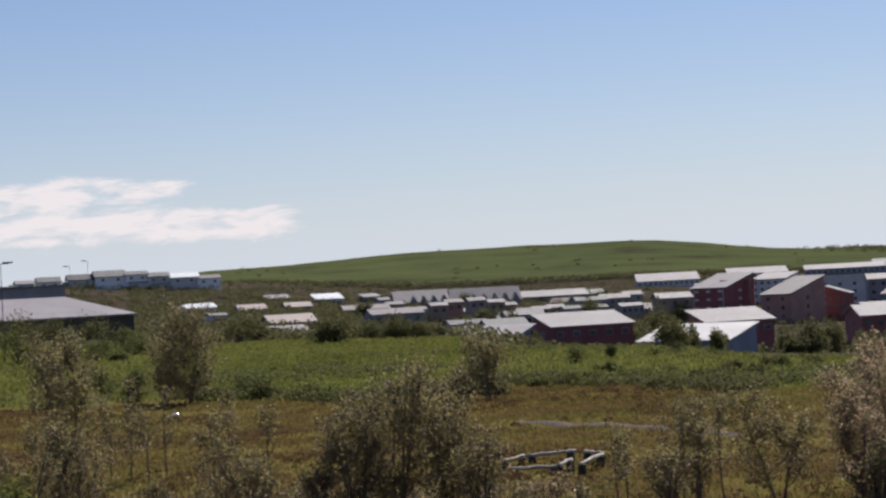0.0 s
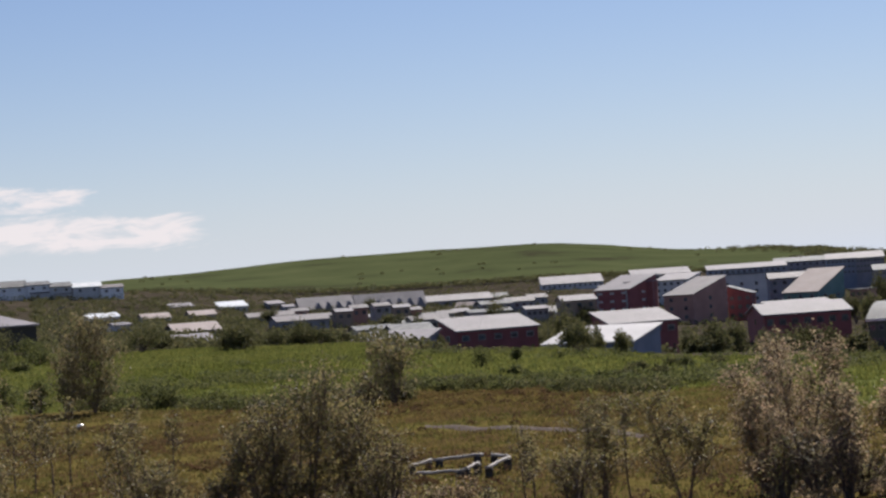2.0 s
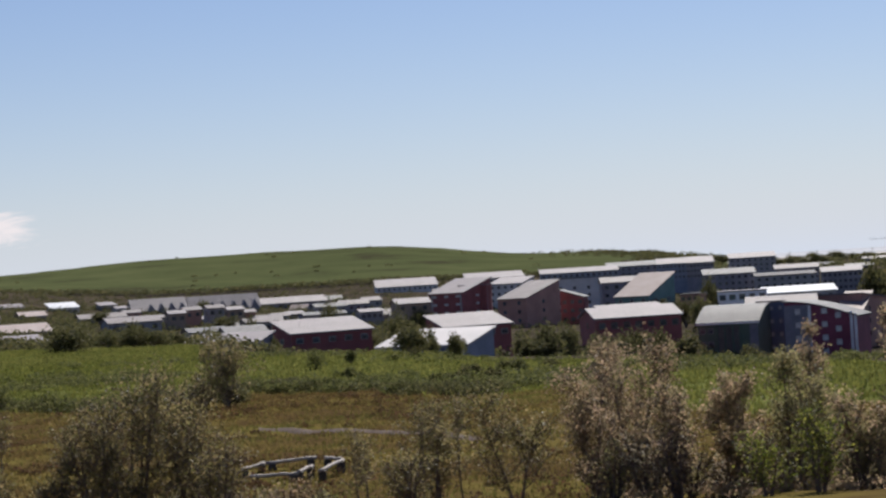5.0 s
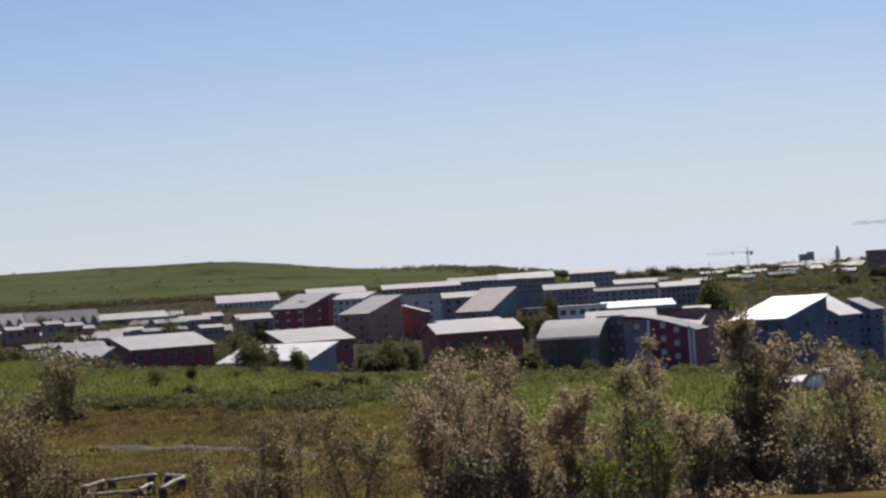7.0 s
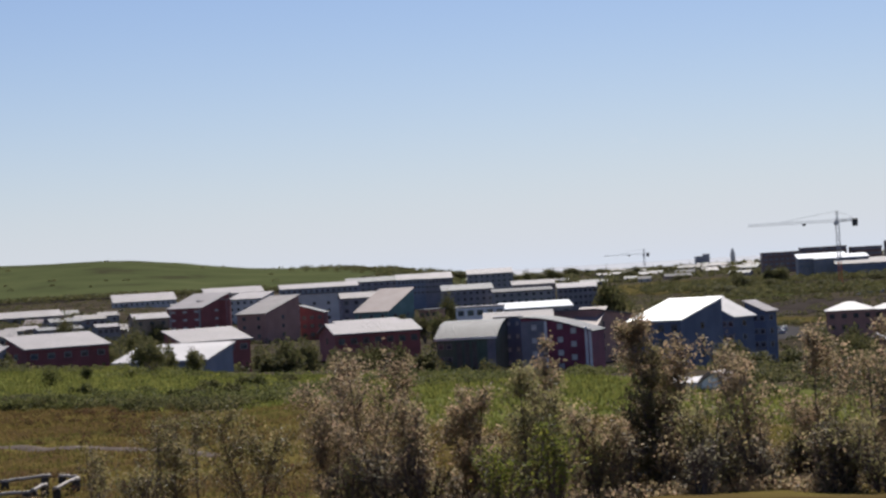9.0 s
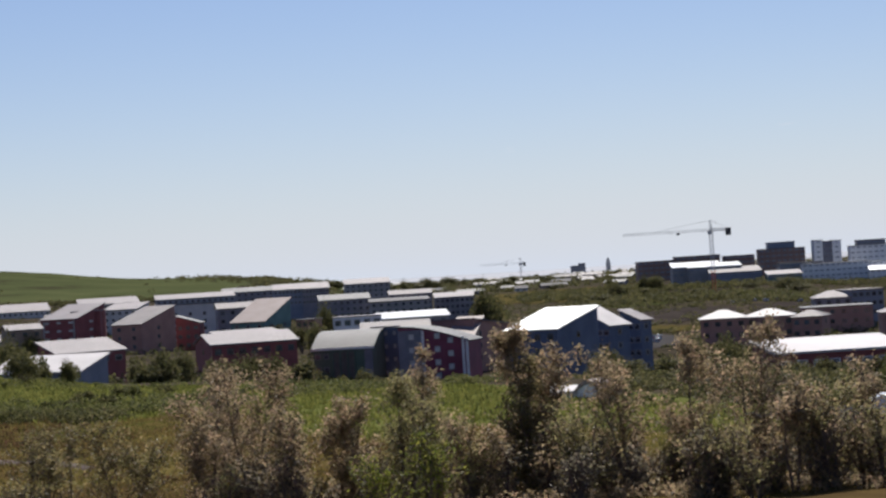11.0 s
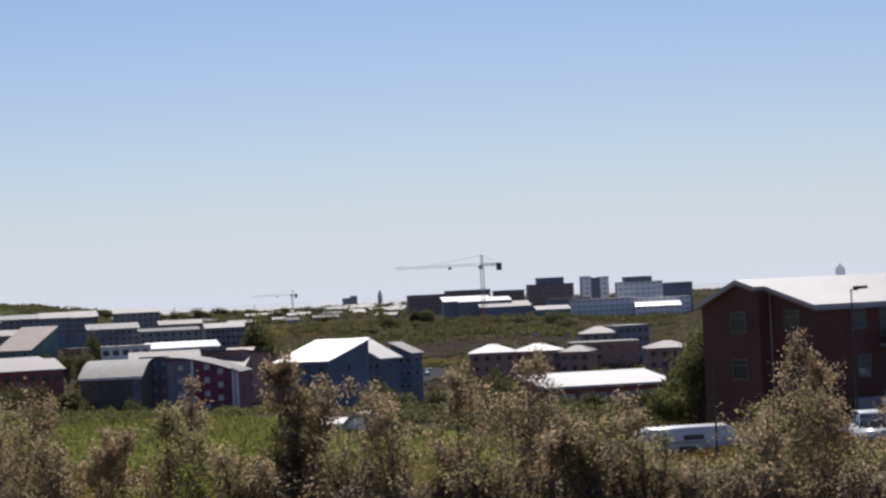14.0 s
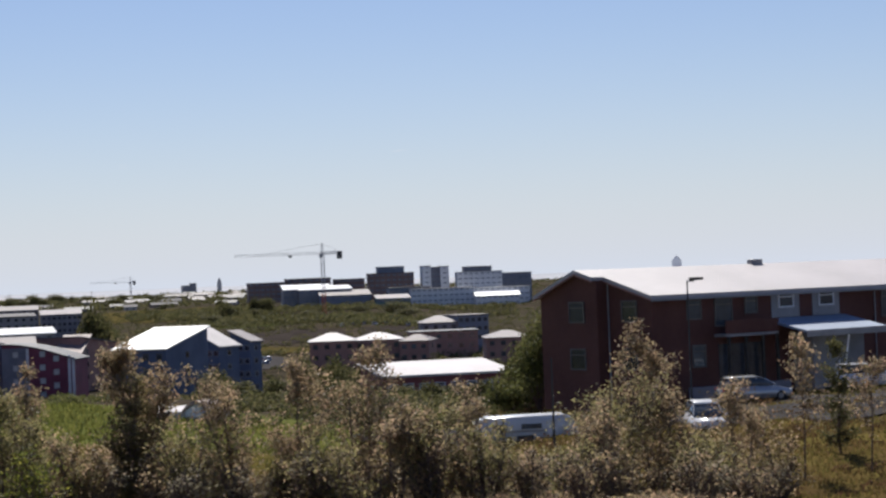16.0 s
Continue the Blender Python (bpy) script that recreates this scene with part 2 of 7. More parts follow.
RADII = [0, 70, 110, 165, 225, 330, 430, 700, 1000, 1500, 2150, 3000, 4900]
PROFILES = {  # bearing: height of the land at those distances
    -13: [-1.7, -8.0, -8.1, -7.6, -7.0, -5.6, -4.5, 3.0, 10.0, 10.5, 13, 8, 0],
    -6: [-1.7, -8.0, -8.0, -8.0, -8.0, -7.8, -8.5, -5.5, 6.0, 6, 27, 24, 0],
    0: [-1.7, -8.0, -8.0, -8.0, -8.0, -8.6, -14.5, -12, -7, -2.5, 35, 34, 0],
    5: [-1.7, -8.0, -8.0, -8.1, -8.3, -14.5, -16.5, -17, -10, -2, 36, 36, 0],
    11: [-1.7, -8.0, -8.0, -8.3, -10.2, -16, -17.5, -19, -16, -5, 16, 18, 4],
    18: [-1.7, -8.0, -8.1, -8.8, -13.8, -20.5, -22.5, -22, -21, -14, -9, -5, 2],
    27.5: [-1.7, -8.0, -8.8, -10.0, -13.9, -19.3, -22.9, -22.8, -20.2, -13.2, -6.6, -4.2, 2.8],
    30: [-1.7, -8.0, -9.0, -10.5, -14, -19, -23, -24, -23.5, -18.5, -8, -4, 3],
    42: [-1.7, -8.0, -7.5, -8.5, -9.5, -12, -16, -20, -20, -15, -6, -2, 3],
}
BEARINGS = sorted(PROFILES)


def smooth(t):
    t = min(max(t, 0.0), 1.0)
    return t * t * (3 - 2 * t)


def radial(profile, r):
    for i in range(len(RADII) - 1):
        if r <= RADII[i + 1]:
            k = (r - RADII[i]) / (RADII[i + 1] - RADII[i])
            k = k if i == 0 else 0.5 * k + 0.5 * smooth(k)
            return profile[i] + (profile[i + 1] - profile[i]) * k
    return profile[-1]


def ground_height(x, y, rough=True):
    r = math.hypot(x, y)
    b = math.degrees(math.atan2(x, y))
    c = min(max(b, BEARINGS[0]), BEARINGS[-1])
    for i in range(len(BEARINGS) - 1):
        if c <= BEARINGS[i + 1]:
            k = smooth((c - BEARINGS[i]) / (BEARINGS[i + 1] - BEARINGS[i]))
            z = radial(PROFILES[BEARINGS[i]], r) * (1 - k) + radial(PROFILES[BEARINGS[i + 1]], r) * k
            break
    if rough:
        n = noise.noise(Vector((x * 0.33, y * 0.33, 0))) + 0.8 * noise.noise(Vector((x * 0.14, y * 0.14, 4)))
        fine = 0.24 * n * smooth((r - 30) / 40) * smooth((420 - r) / 150)
        z += fine + 0.25 * noise.noise(Vector((x * 0.05, y * 0.05, 3))) * smooth(r / 60)
        if r > 1300:
            z += 1.2 * noise.noise(Vector((x * 0.008, y * 0.008, 7))) + 0.5 * noise.noise(Vector((x * 0.03, y * 0.03, 9)))
    return z


def on_ground(bearing, dist, dz=0.0):
    p = place(bearing, dist)
    p.z = ground_height(p.x, p.y) + dz
    return p


FIELD_FRONT = 148.0


def path_edge(b):
    """Distance of the footpath's middle at a bearing."""
    return 111.5 - 2.7 * (b - 2.3)


def meadow(x, y):
    """0 on dry grass, 1 on the green field, by a wavering front."""
    r, b = math.hypot(x, y), math.degrees(math.atan2(x, y))
    front = FIELD_FRONT + 6 * math.sin(b * 0.7) - min(1.1 * max(b, 0) + 1.9 * max(b - 6, 0), 46) + (12 if b < -6 else 0) * smooth((-6 - b) / 3)
    front += 5 * noise.noise(Vector((x * 0.06, y * 0.06, 5)))
    return smooth((r - front) / 5 + 0.5) * smooth((29.5 - b) / 3)


def crest(b):
    """Distance at which the meadow ends and the town begins."""
    return float(np.interp(b, [-13, -6, 0, 4, 10.6, 17, 22, 26, 30, 42], [300, 320, 312, 250, 195, 160, 140, 120, 98, 92]))


def build_ground():
    bearings = list(np.arange(-180, -18, 6.0)) + list(np.arange(-18, 48, 0.22)) + list(np.arange(48, 181, 6.0))
    bearings[-1] = 180.0
    radii = list(np.arange(2, 60, 4.0)) + list(np.arange(60, 180, 0.8)) + list(np.arange(180, 450, 4.0)) + list(np.arange(450, 2400, 25.0)) + list(np.arange(2400, 4950, 150.0))
    verts, faces, green, hill, town, hazed_bay = [(0, 0, -1.7)], [], [0.0], [0.0], [0.0], [0.0]
    for r in radii:
        for b in bearings:
            a = radians(float(b))
            x, y = float(r) * math.sin(a), float(r) * math.cos(a)
            verts.append((x, y, ground_height(x, y)))
            green.append(meadow(x, y))
            hill.append(smooth((r - 1440) / 60) if b < 17 else smooth((r - 700) / 300) * 0.12 * smooth(0.5 + 1.5 * noise.noise(Vector((x * 0.006, y * 0.006, 11)))))
            # mask by distance for the pale haze colour over the far bay
            hazed_bay.append(smooth((r - 2450) / 300) * smooth((b - 13) / 3))
            town.append(smooth((r - crest(b) - 8 - 6 * noise.noise(Vector((x * 0.1, y * 0.1, 1)))) / 10))
    nb = len(bearings)
    for i in range(len(radii) - 1):
        o = 1 + i * nb
        faces += [(o + j, o + nb + j, o + nb + j + 1, o + j + 1) for j in range(nb - 1)]
    faces += [(0, 1 + j, 2 + j) for j in range(nb - 1)]
    me = bpy.data.meshes.new("ground")
    me.from_pydata(verts, [], faces)
    for name, values in (("meadow", green), ("hill", hill), ("town", town), ("hazed_bay", hazed_bay)):
        me.attributes.new(name, "FLOAT", "POINT").data.foreach_set("value", values)
    me.polygons.foreach_set("use_smooth", [True] * len(me.polygons))
    ob = tagged(new("ground", me), "rough grassland, green meadow and far grassy hill", "ground", kind="structure")
    m = bpy.data.materials.new("grassland")
    m.use_nodes = True
    n, l = m.node_tree.nodes, m.node_tree.links
    b = n["Principled BSDF"]
    b.inputs["Roughness"].default_value = 0.95
    b.inputs["Specular IOR Level"].default_value = 0.0
    co = n.new("ShaderNodeTexCoord")

    def patches(scale, colours, stops):
        t = n.new("ShaderNodeTexNoise")
        t.inputs["Scale"].default_value, t.inputs["Detail"].default_value, t.inputs["Roughness"].default_value = scale, 9, 0.65
        l.new(co.outputs["Object"], t.inputs["Vector"])
        r = n.new("ShaderNodeValToRGB")
        r.color_ramp.elements[0].position, r.color_ramp.elements[1].position = stops[0], stops[-1]
        r.color_ramp.elements[0].color, r.color_ramp.elements[1].color = (*colours[0], 1), (*colours[-1], 1)
        for s, c in zip(stops[1:-1], colours[1:-1]):
            r.color_ramp.elements.new(s).color = (*c, 1)
        l.new(t.outputs[0], r.inputs[0])
        return r.outputs[0]

    dry = patches(0.12, [(0.04, 0.026, 0.016), (0.08, 0.054, 0.024), (0.12, 0.095, 0.03), (0.09, 0.088, 0.028)], [0.3, 0.45, 0.6, 0.72])
    lush = patches(0.08, [(0.064, 0.07, 0.022), (0.102, 0.112, 0.034), (0.136, 0.142, 0.047)], [0.3, 0.5, 0.7])
    slope = patches(0.012, [(0.04, 0.036, 0.024), (0.062, 0.072, 0.033), (0.085, 0.094, 0.043)], [0.3, 0.45, 0.7])

    def attr(name):
        a = n.new("ShaderNodeAttribute")
        a.attribute_name = name
        return a.outputs["Fac"]

    def mixed(f, c0, c1):
        k = n.new("ShaderNodeMix")
        k.data_type = "RGBA"
        l.new(f, k.inputs[0])
        l.new(c0, k.inputs[6])
        l.new(c1, k.inputs[7])
        return k.outputs[2]

    yards = patches(0.045, [(0.026, 0.023, 0.016), (0.042, 0.036, 0.026), (0.075, 0.06, 0.046), (0.045, 0.043, 0.022)], [0.3, 0.45, 0.58, 0.7])
    # far bay: distance haze is put into this pale bluish ground colour
    haze_pale = patches(0.002, [(0.36, 0.37, 0.4), (0.46, 0.47, 0.5)], [0.35, 0.65])
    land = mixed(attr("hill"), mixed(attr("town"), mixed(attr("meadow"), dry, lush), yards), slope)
    l.new(mixed(attr("hazed_bay"), land, haze_pale), b.inputs["Base Color"])
    bp, fine = n.new("ShaderNodeBump"), n.new("ShaderNodeTexNoise")
    fine.inputs["Scale"].default_value, fine.inputs["Detail"].default_value = 2.0, 6
    bp.inputs["Strength"].default_value, bp.inputs["Distance"].default_value = 0.6, 0.3
    l.new(co.outputs["Object"], fine.inputs["Vector"])
    l.new(fine.outputs[0], bp.inputs["Height"])
    l.new(bp.outputs[0], b.inputs["Normal"])
    me.materials.append(m)
    return ob


build_ground()


# ---- helpers for things ----
def mesh_object(name, verts, faces, mats, parent=None, label="", smooth_faces=False, slots=None):
    me = bpy.data.meshes.new(name)
    me.from_pydata(verts, [], faces)
    for k in (mats if isinstance(mats, (list, tuple)) else [mats]):
        me.materials.append(k)
    if slots is not None:
        me.polygons.foreach_set("material_index", slots)
    if smooth_faces:
        me.polygons.foreach_set("use_smooth", [True] * len(me.polygons))
    me.update()
    ob = new(name, me)
    if parent is not None:
        ob.parent = parent
    if label:
        ob["label"] = label
    return ob


def part(name, bm, mat, parent, label=""):
    me = bpy.data.meshes.new(name)
    bm.to_mesh(me)
    bm.free()
    me.materials.append(mat)
    ob = new(name, me)
    ob.parent = parent
    if label:
        ob["label"] = label
    return ob


def box_bm(x0, y0, z0, x1, y1, z1, bevel=0.0):
    bm = bmesh.new()
    bmesh.ops.create_cube(bm, size=1.0)
    for v in bm.verts:
        v.co = Vector((x0 + (v.co.x + 0.5) * (x1 - x0), y0 + (v.co.y + 0.5) * (y1 - y0), z0 + (v.co.z + 0.5) * (z1 - z0)))
    if bevel:
        bmesh.ops.bevel(bm, geom=bm.edges[:], offset=bevel, segments=2, affect="EDGES", profile=0.5)
    return bm


def root(name, at, turn=0.0, label="", category="", group=""):
    ob = new(name)
    ob.empty_display_size = 0.5
    ob.matrix_world = Matrix.Translation(at) @ Matrix.Rotation(radians(turn), 4, "Z")
    return tagged(ob, label, category, group)


# ---- buildings ----
WINDOWS = {}
HEDGES = []  # places along the fronts where garden shrubs grow


def window_meshes(w, h, frame_mat, pane_mat):
    """The frame with its crossbar, one joined grid, and the pane behind it; shared by all windows of a size."""
    key = (round(w, 2), round(h, 2), frame_mat.name, pane_mat.name)
    if key in WINDOWS:
        return WINDOWS[key]
    e = 0.1
    xs, zs = [-w / 2, -w / 2 + e, w / 2 - e, w / 2], [0, e, h * 0.68, h * 0.68 + 0.07, h - e, h]
    verts = [(x, y, z) for y in (-0.07, 0.0) for z in zs for x in xs]
    faces = []
    solid = {(i, j) for i in range(3) for j in range(5) if i != 1 or j in (0, 2, 4)}
    for i, j in solid:
        a, b, c, d = j * 4 + i, j * 4 + i + 1, j * 4 + i + 5, j * 4 + i + 4
        faces.append((a, b, c, d))
        for (p, q), (ni, nj) in (((a, b), (i, j - 1)), ((b, c), (i + 1, j)), ((c, d), (i, j + 1)), ((d, a), (i - 1, j))):
            if (ni, nj) not in solid:
                faces.append((q, p, p + 24, q + 24))
    ring = bpy.data.meshes.new("frame")
    ring.from_pydata(verts, [], faces)
    ring.materials.append(frame_mat)
    pane = bpy.data.meshes.new("pane")
    bm = box_bm(-w / 2 + e, -0.03, e, w / 2 - e, 0.0, h - e)
    bm.to_mesh(pane)
    bm.free()
    pane.materials.append(pane_mat)
    WINDOWS[key] = (ring, pane)
    return ring, pane


def add_window(parent, at, turn, size, frame_mat, pane_mat=None):
    ring, pane = window_meshes(*size, frame_mat, pane_mat or GLASS)
    w = new("window", ring)
    w.parent = parent
    w.matrix_basis = Matrix.Translation(at) @ Matrix.Rotation(radians(turn), 4, "Z")
    p = new("pane", pane)
    p.parent = w
    return w


def profile_of(kind, low, high, span):
    if kind in ("flat", "hip"):
        return [(0, low), (span, low)]
    if kind == "shed":
        return [(0, low), (span, high)]
    if kind == "shedback":
        return [(0, high), (span, low)]
    if kind == "curve":  # rises steeply from the near eave, then bends over
        return [(span * s, low + (high - low) * math.sin(min(s * 1.25, 1.08) * math.pi / 2)) for s in (0, 0.1, 0.2, 0.3, 0.42, 0.55, 0.7, 0.85, 1)]
    if kind == "arch":
        return [(span * s, low + (high - low) * math.sin(s * math.pi)) for s in (0, 0.1, 0.2, 0.35, 0.5, 0.65, 0.8, 0.9, 1)]
    if kind == "slide":  # a curve that starts level and falls away
        return [(span * k, high - (high - low) * (1 - math.cos(k * math.pi / 2))) for k in (0, 0.12, 0.25, 0.4, 0.55, 0.7, 0.85, 1)]
    return [(0, low), (span / 2, high), (span, low)]


def building(name, label, bearing, dist, eave, ridge, length, depth, turn, kind, wall, roof, storeys=2, columns=4, side=0, across=False,
             frame_mat=None, window=(1.3, 1.25), over=0.45, group="", base=None, floor_step=2.8, category="building", chimneys=0, pane_mat=None, hedge=True, stripes=()):
    """A building by the middle of its near eave. turn: degrees by which its front is turned, plus shows its left end.
    across: the roof's profile runs along the front instead of from front to back. eave and ridge are heights over the camera's eye."""
    at = place(bearing, dist)
    ry = -bearing + turn
    mid = at + Matrix.Rotation(radians(ry), 3, "Z") @ Vector((0, depth / 2, 0))
    if base is None:
        low = min(ground_height(mid.x + dx, mid.y + dy, False) for dx in (-length / 2, length / 2) for dy in (-depth / 2, depth / 2)) - 0.6
        base = min(low, eave - 2.6)
    ob = root(name, (at.x, at.y, base), ry, label, category, group)
    e, g = eave - base, ridge - base
    span = length if across else depth
    prof = profile_of(kind, e, g, span)
    run = depth if across else length

    def put(u, v, z):  # u along the profile, v along the extrusion
        return (u - length / 2, v, z) if across else (v - length / 2, u, z)

    # walls: the profile's polygon, extruded
    ring = [(0, 0)] + prof + [(span, 0)]
    n = len(ring)
    verts = [put(u, 0, z) for u, z in ring] + [put(u, run, z) for u, z in ring]
    faces = [tuple(range(n)), tuple(range(2 * n - 1, n - 1, -1))] + [(i, (i + 1) % n + 0, (i + 1) % n + n, i + n) for i in range(n)]
    body = mesh_object("wall", verts, faces, wall, ob)
    bm = bmesh.new()
    bm.from_mesh(body.data)
    bmesh.ops.recalc_face_normals(bm, faces=bm.faces[:])
    bm.to_mesh(body.data)
    bm.free()
    # roof: a slab along the profile with overhang
    first, last = prof[0], prof[-1]
    s0 = (prof[1][1] - first[1]) / max(prof[1][0] - first[0], 0.01)
    s1 = (last[1] - prof[-2][1]) / max(last[0] - prof[-2][0], 0.01)
    line = [(first[0] - over, first[1] - over * s0)] + prof[1:-1] + [(last[0] + over, last[1] + over * s1)]
    thick = 0.28
    m = len(line)
    verts = []
    for v in (-over, run + over):
        verts += [put(u, v, z + 0.02) for u, z in line] + [put(u, v, z + 0.02 + thick) for u, z in line]
    faces = []
    for i in range(m - 1):
        faces += [(i, i + 1, 2 * m + i + 1, 2 * m + i), (m + i, 3 * m + i, 3 * m + i + 1, m + i + 1), (i, m + i, m + i + 1, i + 1), (2 * m + i, 2 * m + i + 1, 3 * m + i + 1, 3 * m + i)]
    faces += [(0, 2 * m, 3 * m, m), (m - 1, 2 * m - 1, 4 * m - 1, 3 * m - 1)]
    if kind == "hip":
        x, y0, y1, c = length / 2 + over, -over, depth + over, min(depth * 0.5, length * 0.45)
        verts = [(-x, y0, e - 0.1), (x, y0, e - 0.1), (x, y1, e - 0.1), (-x, y1, e - 0.1), (-x, y0, e + 0.1), (x, y0, e + 0.1), (x, y1, e + 0.1), (-x, y1, e + 0.1), (-x + c, depth / 2, g), (x - c, depth / 2, g)]
        faces = [(3, 2, 1, 0), (0, 1, 5, 4), (1, 2, 6, 5), (2, 3, 7, 6), (3, 0, 4, 7), (4, 5, 9, 8), (5, 6, 9), (6, 7, 8, 9), (7, 4, 8)]
    top = mesh_object("roof", verts, faces, roof, ob)
    bm = bmesh.new()
    bm.from_mesh(top.data)
    bmesh.ops.recalc_face_normals(bm, faces=bm.faces[:])
    bm.to_mesh(top.data)
    bm.free()
    for i in range(chimneys):
        x = length * (-0.2 + 0.4 * i)
        y = depth * 0.55
        part("chimney", box_bm(x - 0.6, y - 0.5, (e + g) / 2 - 0.3, x + 0.6, y + 0.5, g + 1.0), TRIM_GREY, ob)
    for f in stripes:  # pale upright bands on the front
        x = length * f
        part("band", box_bm(x - 0.35, -0.1, 0.2, x + 0.35, -0.004, e - 0.3, 0.01), TRIM_GREY, ob)
    if hedge and 300 < dist < 1000:
        turned = Matrix.Rotation(radians(ry), 3, "Z")
        for k in range(int(length / 2.6) + 1):
            HEDGES.append(at + turned @ Vector((-length / 2 + 2.6 * k, -3.0 - (k * 7 % 3), 0)))
    # windows, floor by floor below the eaves
    rows = [e - 0.75 - window[1] - floor_step * k for k in range(storeys)]
    for z in rows:
        if z < 0.5:
            continue
        for c in range(columns):
            add_window(ob, (-length / 2 + length * (c + 0.5) / columns, -0.012, z), 0, window, frame_mat or TRIM_DARK, pane_mat)
        for c in range(side):
            x = (-length / 2 - 0.012) if turn > 0 else (length / 2 + 0.012)
            add_window(ob, (x, depth * (c + 0.5) / side, z), -90 if turn > 0 else 90, window, frame_mat or TRIM_DARK, pane_mat)
    return ob


def corners(b0, r0, b1, r1):
    """Bearing and distance of the middle of a front between two corners, with its length and turn."""
    p, q = place(b0, r0), place(b1, r1)
    m, d = (p + q) / 2, q - p
    b = math.degrees(math.atan2(m.x, m.y))
    return {"bearing": b, "dist": m.length, "length": d.length, "turn": math.degrees(math.atan2(d.y, d.x)) + b}


# ---- trees ----
def tube(verts, faces, a, b, ra, rb, sides=5):
    d = (b - a)
    if d.length < 1e-4:
        return
    d.normalize()
    u = d.cross(Vector((0.3, 0.9, 0.2))).normalized()
    v = d.cross(u)
    o = len(verts)
    for p, r in ((a, ra), (b, rb)):
        for i in range(sides):
            t = 2 * math.pi * i / sides
            verts.append(p + u * (math.cos(t) * r) + v * (math.sin(t) * r))
    faces.extend((o + i, o + (i + 1) % sides, o + sides + (i + 1) % sides, o + sides + i) for i in range(sides))


def leaves_mesh(name, centres, sizes, rng, mat, parent, flat=0.0, aspect=0.55):
    """Many folded leaves, each of two triangles on four corners, turned at random."""
    n = len(centres)
    a = rng.normal(size=(n, 3))
    a[:, 2] *= 0.8
    a /= np.linalg.norm(a, axis=1)[:, None]
    c = rng.normal(size=(n, 3))
    b = np.cross(a, c)
    b /= np.linalg.norm(b, axis=1)[:, None]
    nrm = np.cross(a, b)
    s = np.asarray(sizes)[:, None]
    p = np.asarray(centres)
    q = np.stack([p - a * s * 0.5, p + b * s * aspect * 0.5 + nrm * s * 0.1, p + a * s * 0.5, p - b * s * aspect * 0.5 + nrm * s * 0.1], 1).reshape(-1, 3)
    me = bpy.data.meshes.new(name)
    me.vertices.add(4 * n)
    me.vertices.foreach_set("co", q.astype(np.float32).ravel())
    idx = np.arange(n)[:, None] * 4
    tri = np.concatenate([idx + [0, 1, 2], idx + [0, 2, 3]], 1).reshape(-1)
    me.loops.add(6 * n)
    me.loops.foreach_set("vertex_index", tri.astype(np.int32))
    me.polygons.add(2 * n)
    me.polygons.foreach_set("loop_start", (np.arange(2 * n) * 3).astype(np.int32))
    me.update(calc_edges=True)
    me.validate()
    me.materials.append(mat)
    ob = new(name, me)
    if parent is not None:
        ob.parent = parent
    return ob


